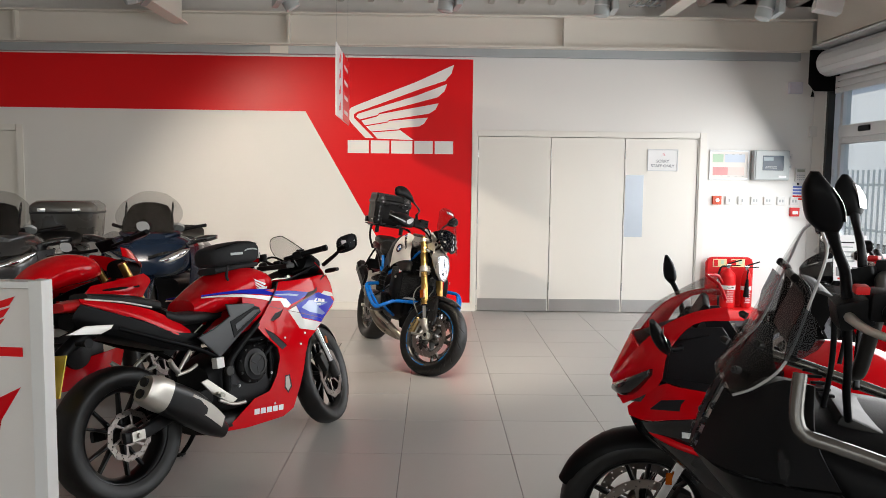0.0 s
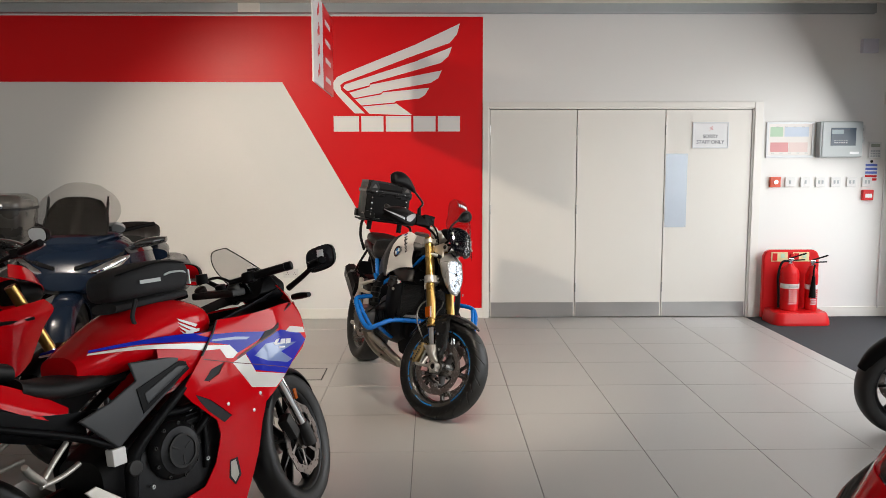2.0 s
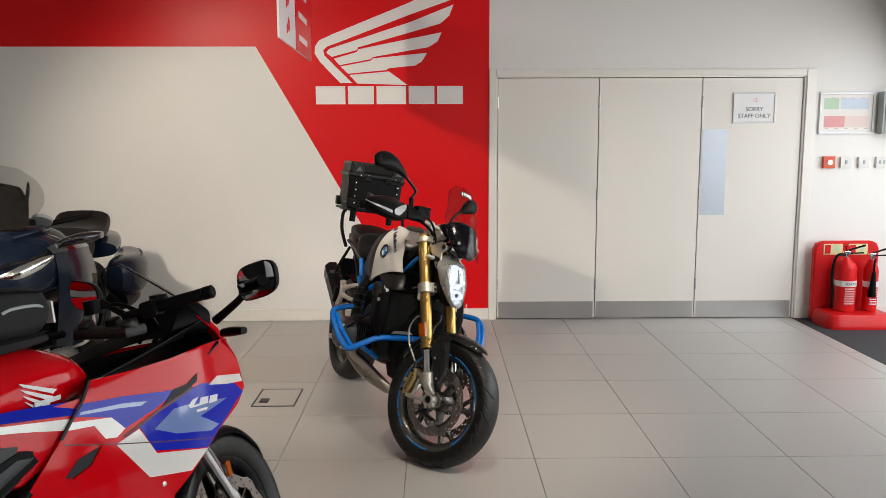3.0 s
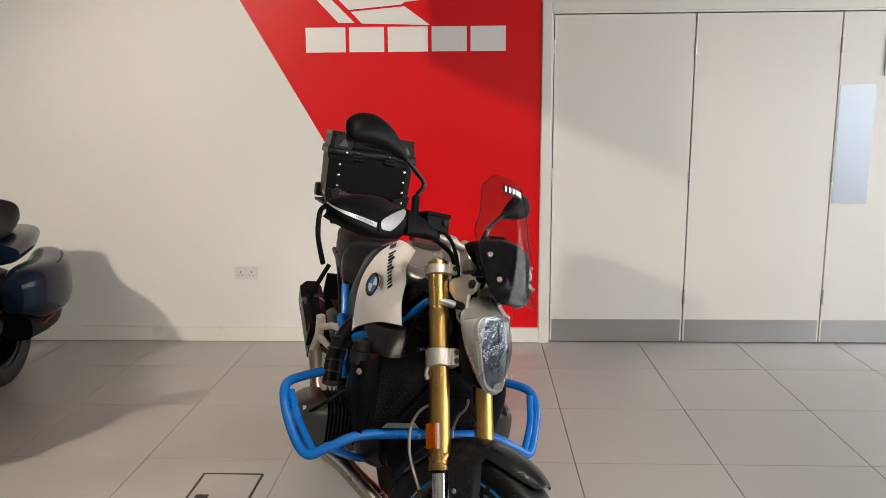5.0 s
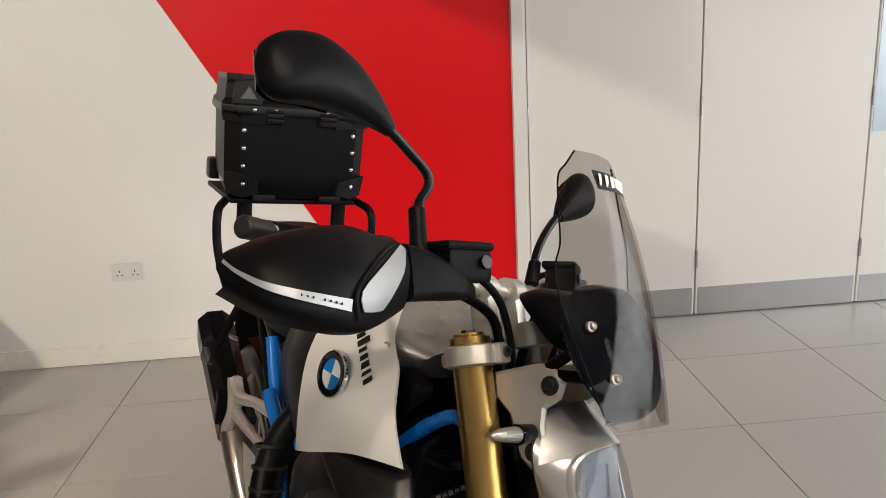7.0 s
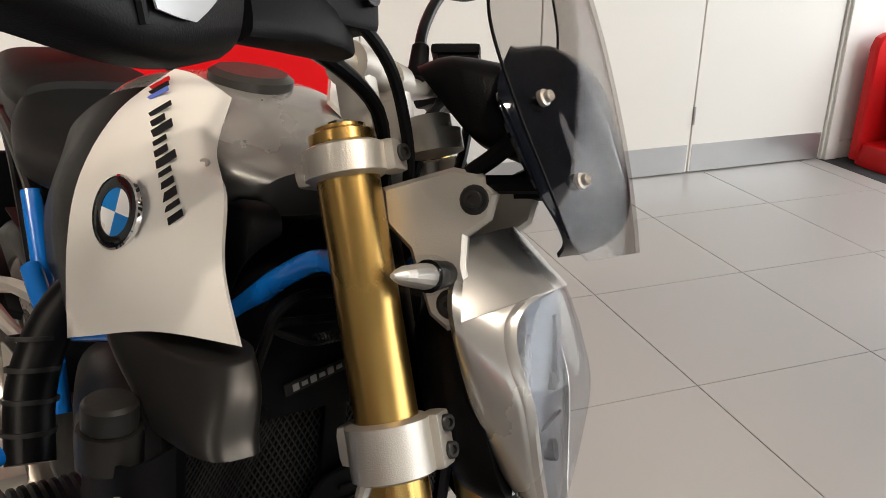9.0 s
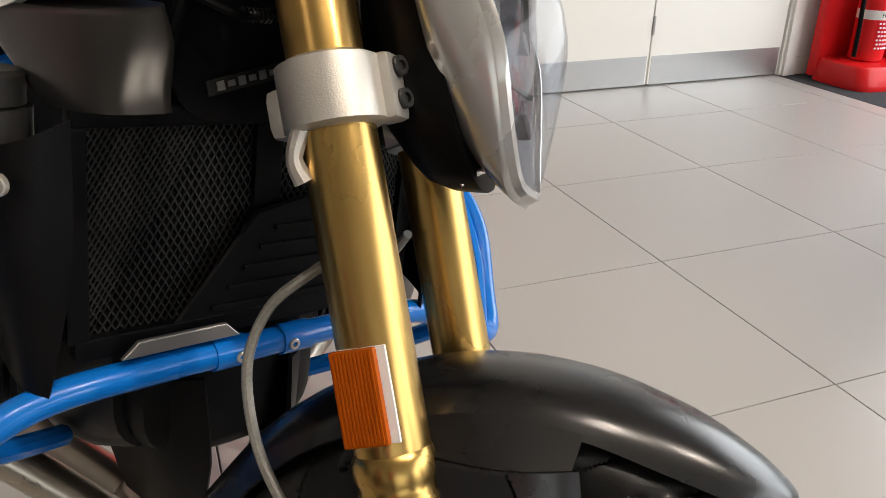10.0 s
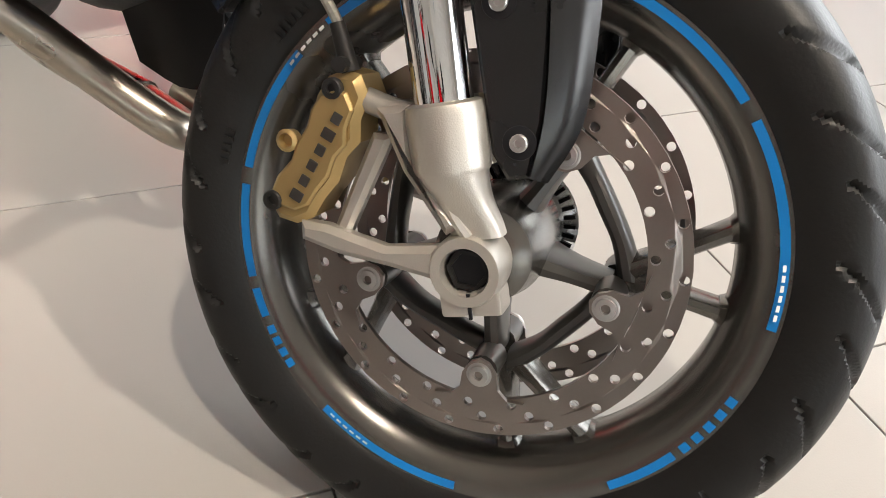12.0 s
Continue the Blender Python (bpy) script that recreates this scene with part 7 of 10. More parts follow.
def build_top_box(MB):
    m = MB @ pose(-1.36, -0.062, 1.077)
    box = thing("top_box", "black aluminium motorcycle top box with riveted corners", "top box", m)
    BOXM = mat("box_black", (0.0025, 0.0025, 0.0028), 0.42, vary=0.12, scale=9, spec=0.10, bump=0.0002, fine=500)
    EDGE = mat("box_edging", (0.004, 0.004, 0.0045), 0.36, vary=0.12, scale=20, spec=0.22)
    w, d, h = 0.166, 0.178, 0.19

    def plan(k, z, cut=0.030, back=0.80, dx=0.0):
        """The outline of the box: broad front with cut corners, sides drawn in towards the back."""
        a, c = w * k, d * k
        return [(-c + dx, -a * back + cut, z), (-c + cut + dx, -a * back, z), (c - cut + dx, -a, z), (c + dx, -a + cut, z), (c + dx, a - cut, z), (c - cut + dx, a, z), (-c + cut + dx, a * back, z), (-c + dx, a * back - cut, z)]
    part("body", Geo().rings([plan(0.90, 0.0, 0.034), plan(0.97, 0.030, 0.034), plan(0.985, 0.06), plan(1.0, h)]), BOXM, box, "black anodised sheet body", sharp=20)
    lo = part("lid", Geo().rings([plan(1.035, h), plan(1.045, h + 0.010), plan(1.045, h + 0.026), plan(1.0, h + 0.034), plan(0.985, h + 0.066), plan(0.965, h + 0.074), plan(0.92, h + 0.076)]), BOXM, box, "black lid", sharp=20)
    part("lid_band", Geo().rings([plan(1.052, h + 0.004), plan(1.056, h + 0.007), plan(1.056, h + 0.017), plan(1.052, h + 0.020), plan(1.03, h + 0.020), plan(1.03, h + 0.004)], cap=False, close=True), EDGE, lo, "thick lid rim", sharp=20)
    part("top_rail", Geo().rings([plan(0.985, h + 0.074), plan(0.985, h + 0.088), plan(0.945, h + 0.088), plan(0.945, h + 0.074)], cap=False, close=True), EDGE, lo, "raised rail round the lid", sharp=20)
    for y in (-0.075, 0.0, 0.075):
        part("lid_rib", Geo().box((0.0, y, h + 0.0775), (0.26, 0.022, 0.005), 0.002), EDGE, lo)
    for sy in (-1, 1):
        # folded caps on the lower and upper front corners
        low = [(d * 0.985, sy * 0.092, 0.012), (d * 1.0, sy * 0.096, 0.046), (d * 1.0, sy * 0.128, 0.054), (d * 0.90, sy * 0.164, 0.060), (d * 0.86, sy * 0.158, 0.012), (d * 0.965, sy * 0.126, 0.004)]
        part("corner_guard", Geo().rings([[(x + 0.005, y * 1.015, z) for x, y, z in low], [(x - 0.010, y * 0.95, z) for x, y, z in low]]), EDGE, box, sharp=20)
        up = [(d * 1.045, sy * 0.082, h - 0.022), (d * 1.045, sy * 0.082, h + 0.002), (d * 1.045, sy * 0.140, h + 0.002), (d * 0.88, sy * 0.175, h + 0.002), (d * 0.88, sy * 0.171, h - 0.016), (d * 1.02, sy * 0.136, h - 0.018)]
        part("corner_guard", Geo().rings([up, [(x - 0.012, y * 0.95, z) for x, y, z in up]]), EDGE, box, sharp=20)
        part("back_guard", Geo().box((-d * 0.90, sy * w * 0.74, 0.030), (0.05, 0.05, 0.056), 0.010), EDGE, box)
        part("lid_corner", Geo().prism([(-0.036, -0.026), (0.030, -0.026), (0.036, 0.0), (0.010, 0.030), (-0.030, 0.026)], Matrix.Translation((d * 1.008, sy * 0.122, h + 0.048)) @ pose(0, 0, 0, 90, 0, 90), 0.008, 0.002), EDGE, lo)
        part("lid_triangle", Geo().prism([(-0.020, -0.012), (0.020, -0.012), (0.0, 0.020)], Matrix.Translation((d * 1.052, sy * 0.122, h + 0.045)) @ pose(0, 0, 0, 90, 0, 90), 0.004, 0.002), GREYW, lo)
        for i, z in enumerate((0.035, 0.075, 0.115, 0.155)):
            part("rivet", Geo().lathe([(0.0052, 0), (0.0048, 0.002), (0.002, 0.0032)], (d * (1.032 if i == 0 else 1.0) - 0.001, sy * 0.128, z), (1, 0, 0), 10), CHROME, box)
        for y in (0.108, 0.060):
            part("rivet", Geo().lathe([(0.0048, 0), (0.0044, 0.002), (0.002, 0.003)], (d * 1.056 - 0.001, sy * y, h + 0.012), (1, 0, 0), 10), CHROME, box)
        # stub of side rivets along the lower flank
        for i in range(3):
            part("rivet", Geo().lathe([(0.004, 0), (0.0036, 0.0016), (0.0015, 0.0024)], (d * (0.70 - 0.18 * i), sy * (w * (0.975 - 0.018 * i)), 0.035), (0, sy, 0), 8), CHROME, box)
        lt = part("latch", Geo().box((d * 1.05, sy * 0.062, h - 0.002), (0.010, 0.040, 0.030), 0.003), EDGE, box)
        for z in (-0.012, 0.0, 0.012):
            part("latch_knuckle", Geo().cyl((d * 1.08, sy * 0.062 - 0.018, h - 0.002 + z), (d * 1.08, sy * 0.062 + 0.018, h - 0.002 + z), 0.004, n=8), BLACK, lt)
        part("base_bracket", Geo().box((d * 0.985, sy * 0.078, 0.004), (0.020, 0.052, 0.014), 0.003), EDGE, box)


_roadster, _mb = build_roadster()
build_top_box(_mb)


# ---- the other machines on show ----
def steer_frame(turn, rake=25.0, head=(-0.035, 0, 0.30)):
    """The steering turned to the left by some degrees about the raked stem."""
    ax = Vector((-math.sin(radians(rake)), 0, math.cos(radians(rake))))
    return Matrix.Translation(head) @ Matrix.Rotation(radians(turn), 4, ax) @ Matrix.Translation([-c for c in head])


def both(rows, s):
    return [[(x, s * y, z) for x, y, z in r] for r in rows]


def front_end(bike, st, fork_mat, rim_mat, y=0.095, R=0.30, disc=0.155, guard_mat=None, wavy=0, top=0.86, stripe=None):
    w = simple_wheel(bike, "front_wheel", st @ pose(0, 0, R), R, 0.060, 0.222, 5, rim_mat, disc, (-0.062, 0.062), wavy, 110, 12, stripe)
    tan = math.tan(radians(25))
    for s in (-1, 1):
        a = (-0.01, s * y, R + 0.02)
        b = (-0.01 - tan * 0.28, s * y, R + 0.30)
        c = (-0.01 - tan * (top - R - 0.02), s * y, top)
        lg = part("fork_leg", Geo().cyl(b, c, 0.027, n=20), fork_mat, bike, m=st)
        part("slider", Geo().cyl(a, b, 0.021, n=20), CHROME, lg, m=st)
        part("fork_foot", Geo().cyl((0.0, s * y, R - 0.03), (-0.03, s * y, R + 0.07), 0.030, 0.026, 16), DARKM, lg, m=st)
        part("brake_caliper", Geo().box((-0.115, s * 0.075, R + 0.075), (0.055, 0.05, 0.11), 0.012, Euler((0, -0.5, 0)).to_matrix()), DARKM, lg, m=st)
        part("fork_reflector", Geo().box((-0.075, s * (y + 0.027), R + 0.20), (0.022, 0.006, 0.045), 0.002), AMBER, lg, m=st)
    rows = []
    for ang, wd in ((20, 0.035), (40, 0.055), (70, 0.066), (105, 0.068), (140, 0.064)):
        rows.append([polar(R + 0.022 - dr, ang, k * wd) + Vector((0, 0, R)) for k, dr in ((-1, 0.035), (-0.75, 0.012), (0, 0), (0.75, 0.012), (1, 0.035))])
    part("front_mudguard", Geo().patch(rows, 0.004, 4), guard_mat or BLACK, bike, m=st, sharp=60)
    return w


def rear_end(bike, x, rim_mat, R=0.315, disc_y=(-0.075,), wavy=0, arm=ENGINE):
    simple_wheel(bike, "rear_wheel", pose(x, 0, R - 0.005), R, 0.082, 0.222, 5, rim_mat, 0.115, disc_y, wavy, 120)
    for s in (-1, 1):
        part("swing_arm", Geo().loft([((-0.93, s * 0.10, 0.40), (0, 0.022, 0), (0, 0, 0.045), 4), ((-1.2, s * 0.115, 0.36), (0, 0.018, 0), (0, 0, 0.036), 4), ((x + 0.06, s * 0.118, R), (0, 0.016, 0), (0, 0, 0.030), 4), ((x - 0.06, s * 0.118, R - 0.005), (0, 0.014, 0), (0, 0, 0.026), 4)], 16, 3), arm, bike)
        part("axle_block", Geo().box((x, s * 0.138, R - 0.005), (0.07, 0.012, 0.045), 0.004).cyl((x, s * 0.14, R - 0.005), (x, s * 0.158, R - 0.005), 0.014, n=6), CAST, bike)


def clip_on(bike, st, s, p0, p1, mirror=None, mirror_base=None):
    p0, p1 = vec(p0), vec(p1)
    a, b = Vector((p0.x, s * p0.y, p0.z)), Vector((p1.x, s * p1.y, p1.z))
    bar = part("handlebar", Geo().cyl(a, b, 0.011, n=12), BLACK, bike, m=st)
    d = (b - a).normalized()
    part("grip", Geo().cyl(b - d * 0.12, b + d * 0.005, 0.0165, n=16), BLACK, bar, m=st)
    part("bar_weight", Geo().cyl(b + d * 0.005, b + d * 0.035, 0.0175, n=16, bev=0.003), BLACK, bar, m=st)
    part("switch_pod", Geo().box(b - d * 0.145, (0.045, 0.05, 0.045), 0.01), BLACK, bar, m=st)
    f = Vector((0.07, 0, 0.0))
    part("lever", Geo().tube([b - d * 0.16 + f * 0.7, b - d * 0.08 + f, b + d * 0.0 + f * 0.7], [0.008, 0.006, 0.006], 8), CAST, bar, m=st)
    return bar


def shell_mirror(bike, s, base, head, w=0.075, h=0.045, m=None, tilt=0.0):
    """A faired mirror: stalk, shell and glass that faces the rider."""
    base, head = Vector((base[0], s * base[1], base[2])), Vector((head[0], s * head[1], head[2]))
    stalk = part("mirror", Geo().tube([base, (base * 0.4 + head * 0.6) + Vector((0.01, 0, 0.0)), head - Vector((0, s * w * 0.8, 0.01))], [0.013, 0.010, 0.012], 10), BLACK, bike, "black mirror on a stalk", m=m)
    part("mirror_shell", Geo().loft([(head + Vector((0.030, 0, 0)), (0, w * 0.5, 0), (0, 0, h * 0.5), 2.6), (head + Vector((0.020, 0, 0)), (0, w * 0.9, tilt), (0, 0, h * 0.9), 3), (head, (0, w, tilt), (0, 0, h), 3.4)], 24, 3), BLACK, stalk, m=m)
    part("mirror_glass", Geo().loft([(head - Vector((0.001, 0, 0)), (0, w * 0.93, tilt), (0, 0, h * 0.92), 3.4), (head - Vector((0.003, 0, 0)), (0, w * 0.93, tilt), (0, 0, h * 0.92), 3.4)], 24, 1), MIRROR, stalk, m=m)


def wing_mark(bike, c, sx, sz, y, material, n=4):
    """A small plain wing emblem of slanted bars on a side panel."""
    for i in range(n):
        x, z = c[0] - 0.010 * i * sx, c[1] - 0.014 * i * sz
        L = 0.085 - 0.012 * i
        part("wing_bar", Geo().prism([(x, z), (x - L * sx, z + 0.035 * sz), (x - (L - 0.01) * sx, z + 0.024 * sz), (x - 0.01 * sx, z - 0.008 * sz)], Matrix.Translation((0, y, 0)) @ pose(0, 0, 0, 90), 0.0015), material, bike)


def flank(x, z):
    """Half width of the sport machine's fairing at a place along and up its side."""
    if x < -0.40:
        b = 0.2315 - 0.006 * ((x + 0.40) / 0.20) ** 2
    elif x < -0.20:
        b = 0.2315 - 0.02 * ((x + 0.40) / 0.20) ** 2
    else:
        b = 0.2115 - 0.24 * (x + 0.20) - 0.35 * (x + 0.20) ** 2
    return b - (0.6 if z > 0.72 else 0.25) * (z - 0.72) ** 2


def skin(outline, s, lift=0.0, thick=0.004):
    """A panel with the given outline that follows the curve of the fairing's side."""
    bm = bmesh.new()
    bm.faces.new([bm.verts.new((x, 0, z)) for x, z in outline])
    for axis, places in (((1, 0, 0), 40), ((0, 0, 1), 32)):
        for i in range(places):
            co = (-0.95 + i * 0.0253, 0, 0) if axis[0] else (0, 0, 0.15 + i * 0.0247)
            bmesh.ops.bisect_plane(bm, geom=bm.verts[:] + bm.edges[:] + bm.faces[:], plane_co=co, plane_no=axis)
    bm.normal_update()
    if bm.faces[:][0].normal.y * s < 0:
        bmesh.ops.reverse_faces(bm, faces=bm.faces[:])
    bm.verts.index_update()
    outer = [(v.co.x, s * (flank(v.co.x, v.co.z) + lift), v.co.z) for v in bm.verts]
    inner = [(x, y - s * thick, z) for x, y, z in outer]
    n = len(outer)
    faces = [tuple(v.index for v in f.verts) for f in bm.faces]
    sides = [(e.verts[0].index, e.verts[1].index) for e in bm.edges if e.is_boundary]
    order = {(f[i], f[(i + 1) % len(f)]) for f in faces for i in range(len(f))}
    sides = [(a, b) if (a, b) in order else (b, a) for a, b in sides]
    bm.free()
    return Geo().add(outer + inner, faces + [tuple(i + n for i in f[::-1]) for f in faces] + [(b, a, a + n, b + n) for a, b in sides])


def build_sport_bike():
    M = pose(-0.235, 4.99, 0, -9, 0, 58)
    b = thing("sport_motorcycle", "glossy red sport motorcycle with blue and white side stripes", "motorcycle", M)

    def P(name, g, material, label="", parent=None, sharp=50):
        return part(name, g, material, parent or b, label, None, sharp)

    def plate(name, pts, s, y, material, label="", thick=0.006, bev=0.002):
        """A moulded side plate standing on the machine's flank."""
        return P(name, Geo().prism(pts, Matrix.Translation((0, s * y + (thick if s > 0 else 0), 0)) @ pose(0, 0, 0, 90), thick, bev), material, label)
    st = steer_frame(20)
    front_end(b, st, SATIN, SATIN, wavy=10, guard_mat=BLACK, top=0.84)
    rear_end(b, -1.43, SATIN, wavy=10)
    # tank
    P("fuel_tank", Geo().loft([((-0.44, 0, 0.890), (0, 0.10, 0), (0.01, 0, 0.035), 2.6), ((-0.50, 0, 0.905), (0, 0.155, 0), (0, 0, 0.075), 2.6), ((-0.62, 0, 0.910), (0, 0.185, 0), (0, 0, 0.105), 2.5), ((-0.75, 0, 0.895), (0, 0.185, 0), (0, 0, 0.105), 2.4), ((-0.88, 0, 0.860), (0, 0.150, 0), (0, 0, 0.085), 2.4), ((-1.00, 0, 0.83), (0, 0.10, 0), (0, 0, 0.05), 2.4)], 36, 5), REDG, "glossy red fuel tank")
    for s in (-1, 1):
        y = s * 0.2
        # side fairing in one sweep from nose to belly, with its painted graphics
        P("side_fairing", skin([(-0.505, 0.906), (-0.402, 0.902), (-0.266, 0.902), (-0.134, 0.908), (-0.03, 0.905), (0.02, 0.836), (0.035, 0.745), (-0.017, 0.709), (-0.134, 0.668), (-0.192, 0.635), (-0.255, 0.598), (-0.33, 0.56), (-0.36, 0.49), (-0.386, 0.384),
                                (-0.409, 0.318), (-0.455, 0.20), (-0.53, 0.172), (-0.68, 0.174), (-0.781, 0.175), (-0.915, 0.19), (-0.873, 0.227), (-0.744, 0.317), (-0.64, 0.335), (-0.59, 0.406), (-0.563, 0.501), (-0.575, 0.556), (-0.672, 0.647), (-0.707, 0.691), (-0.606, 0.793), (-0.573, 0.827), (-0.537, 0.861)], s), REDG, "glossy red side fairing")
        P("fairing_lining", skin([(-0.50, 0.897), (-0.03, 0.899), (0.0, 0.85), (-0.48, 0.80)], s, -0.008), INK, "black inner lining")
        P("nose_side", Geo().patch(both([[(-0.03, 0.146, 0.905), (0.02, 0.134, 0.836), (0.035, 0.130, 0.745)], [(0.0, 0.125, 0.90), (0.05, 0.09, 0.82), (0.05, 0.09, 0.735)], [(0.0, 0.110, 0.895), (0.06, 0.04, 0.80), (0.045, 0.05, 0.72)]], s), 0.004, 4), REDG)
        P("blue_stripe", skin([(-0.545, 0.860), (-0.435, 0.848), (-0.264, 0.819), (-0.333, 0.798), (-0.445, 0.772), (-0.475, 0.808), (-0.566, 0.837)], s, 0.0010, 0.002), BLUEG, "royal blue stripe")
        P("pale_flash", skin([(-0.545, 0.842), (-0.44, 0.832), (-0.37, 0.818), (-0.39, 0.812), (-0.45, 0.823), (-0.55, 0.836)], s, 0.0016, 0.002), PALEB, "pale blue flash")
        P("white_band", skin([(-0.574, 0.826), (-0.475, 0.808), (-0.445, 0.772), (-0.472, 0.758), (-0.500, 0.764), (-0.521, 0.802), (-0.591, 0.811)], s, 0.0012, 0.002), PEARL, "white band graphic")
        P("air_scoop", skin([(-0.282, 0.824), (-0.233, 0.824), (-0.184, 0.842), (-0.192, 0.822), (-0.258, 0.805), (-0.327, 0.793)], s, 0.0030, 0.006), INK, "dark air scoop")
        P("blue_panel", skin([(-0.175, 0.811), (-0.24, 0.807), (-0.407, 0.764), (-0.372, 0.691), (-0.192, 0.638), (-0.134, 0.670), (-0.041, 0.712), (0.020, 0.735), (-0.020, 0.770)], s, 0.0010, 0.002), BLUEG, "royal blue side graphic")
        P("pale_flash", skin([(-0.239, 0.772), (-0.294, 0.776), (-0.366, 0.744), (-0.30, 0.712), (-0.168, 0.677), (-0.13, 0.683), (-0.206, 0.729), (-0.072, 0.742)], s, 0.0016, 0.002), PALEB)
        P("white_nose_flash", skin([(-0.145, 0.799), (-0.1, 0.813), (0.017, 0.789), (0.027, 0.765), (-0.058, 0.778)], s, 0.0016, 0.002), PEARL)
        P("white_chevron", skin([(-0.409, 0.759), (-0.477, 0.742), (-0.399, 0.632), (-0.265, 0.600), (-0.192, 0.636), (-0.370, 0.684)], s, 0.0012, 0.002), PEARL, "white chevron graphic")
        P("panel_seam", skin([(-0.60, 0.783), (-0.477, 0.7445), (-0.16, 0.6545), (-0.16, 0.6525), (-0.477, 0.7415), (-0.60, 0.780)], s, 0.0016, 0.002), DEEPR, "dark red panel seam")
        P("panel_seam", skin([(-0.455, 0.756), (-0.35, 0.787), (-0.215, 0.815), (-0.215, 0.808), (-0.35, 0.780), (-0.450, 0.750)], s, 0.0020, 0.002), DEEPR)
        P("panel_gap", skin([(-0.508, 0.905), (-0.501, 0.905), (-0.534, 0.861), (-0.568, 0.828), (-0.600, 0.793), (-0.608, 0.794), (-0.575, 0.829), (-0.541, 0.861)], s, 0.0014, 0.006), INK, "dark gap between tank and fairing")
        P("name_mark", skin([(-0.225, 0.779), (-0.200, 0.781), (-0.206, 0.776), (-0.226, 0.764), (-0.205, 0.762), (-0.206, 0.757), (-0.238, 0.760), (-0.244, 0.768)], s, 0.0022, 0.002), WHITES)
        for dx in (0.0, 0.042):
            P("name_mark", skin([(-0.192 + dx, 0.776 - dx * 0.15), (-0.158 + dx, 0.771 - dx * 0.15), (-0.166 + dx, 0.754 - dx * 0.15), (-0.205 + dx, 0.757 - dx * 0.15)], s, 0.0022, 0.002), WHITES)
        P("name_mark", skin([(-0.214, 0.750), (-0.170, 0.744), (-0.174, 0.738), (-0.218, 0.743)], s, 0.0022, 0.002), WHITES)
        P("side_infill", Geo().patch(both([[(-0.46, 0.208, 0.87), (-0.60, 0.204, 0.87), (-0.76, 0.187, 0.86)], [(-0.46, 0.216, 0.79), (-0.60, 0.210, 0.78), (-0.76, 0.193, 0.79)], [(-0.48, 0.215, 0.70), (-0.60, 0.204, 0.70), (-0.74, 0.190, 0.73)]], s), 0.004, 3), REDG, "glossy red side infill")
        # stripes along tank and fairing
        P("blue_stripe", Geo().patch(both([[(-0.540, 0.2035, 0.867), (-0.68, 0.1985, 0.885), (-0.82, 0.178, 0.893), (-0.97, 0.130, 0.892)], [(-0.558, 0.2115, 0.838), (-0.68, 0.2065, 0.860), (-0.82, 0.182, 0.880), (-0.975, 0.131, 0.886)]], s), 0.004, 3), BLUEG, "royal blue stripe")
        P("white_stripe", Geo().patch(both([[(-0.565, 0.2120, 0.832), (-0.68, 0.2075, 0.854), (-0.82, 0.1835, 0.875), (-0.975, 0.132, 0.883)], [(-0.585, 0.2130, 0.810), (-0.69, 0.2078, 0.838), (-0.83, 0.1835, 0.864), (-0.98, 0.132, 0.878)]], s), 0.004, 3), PEARL, "white stripe")
        P("vent_hole", skin([(-0.612, 0.707), (-0.575, 0.740), (-0.515, 0.752), (-0.548, 0.716), (-0.592, 0.702)], s, 0.0014, 0.004), INK, "dark air vent")
        P("vent_lip", skin([(-0.515, 0.754), (-0.505, 0.752), (-0.540, 0.712), (-0.592, 0.698), (-0.592, 0.703), (-0.548, 0.717)], s, 0.006, 0.008), REDG)
        P("vent_hole", skin([(-0.655, 0.668), (-0.600, 0.638), (-0.509, 0.556), (-0.545, 0.540), (-0.610, 0.600), (-0.640, 0.640)], s, 0.0014, 0.004), INK, "dark air vent")
        P("vent_lip", skin([(-0.655, 0.672), (-0.598, 0.645), (-0.503, 0.560), (-0.508, 0.555), (-0.600, 0.637), (-0.655, 0.667)], s, 0.006, 0.008), REDG)
        P("vent_slot", skin([(-0.526, 0.388), (-0.503, 0.390), (-0.487, 0.330), (-0.505, 0.306), (-0.526, 0.335)], s, 0.0014, 0.004), CAST, "slot showing pale metal")
        P("vent_hole", skin([(-0.530, 0.396), (-0.494, 0.396), (-0.476, 0.325), (-0.503, 0.294), (-0.534, 0.330)], s, 0.0010, 0.004), INK)
        for x, z in ((-0.40, 0.545), (-0.36, 0.60), (-0.52, 0.60), (-0.60, 0.26)):
            P("fairing_bolt", Geo().lathe([(0.0065, 0), (0.0065, 0.002), (0.003, 0.0032)], (x, s * flank(x, z), z), (0, s, 0), 12), STEEL)
        # the maker's name on the belly as plain white blocks
        for i in range(5):
            x = -0.535 - i * 0.0425
            P("name_block", skin([(x - 0.002, 0.240 + i * 0.0045), (x - 0.036, 0.2440 + i * 0.0045), (x - 0.036, 0.214 + i * 0.0045), (x - 0.002, 0.210 + i * 0.0045)], s, 0.0012, 0.002), WHITES)
        # frame cover and side panel
        COVER = mat("cover_grey", (0.021, 0.022, 0.024), 0.36, vary=0.1, spec=0.35)
        plate("frame_cover", [(-0.883, 0.832), (-0.70, 0.815), (-0.589, 0.793), (-0.668, 0.747), (-0.798, 0.673), (-0.959, 0.573), (-1.083, 0.694), (-0.966, 0.725), (-0.866, 0.769)], s, 0.188, COVER, "dark grey frame cover", 0.014, 0.006)
        plate("cover_inset", [(-0.871, 0.742), (-0.857, 0.657), (-0.74, 0.716), (-0.617, 0.778), (-0.69, 0.797)], s, 0.200, BLACK, "", 0.006)
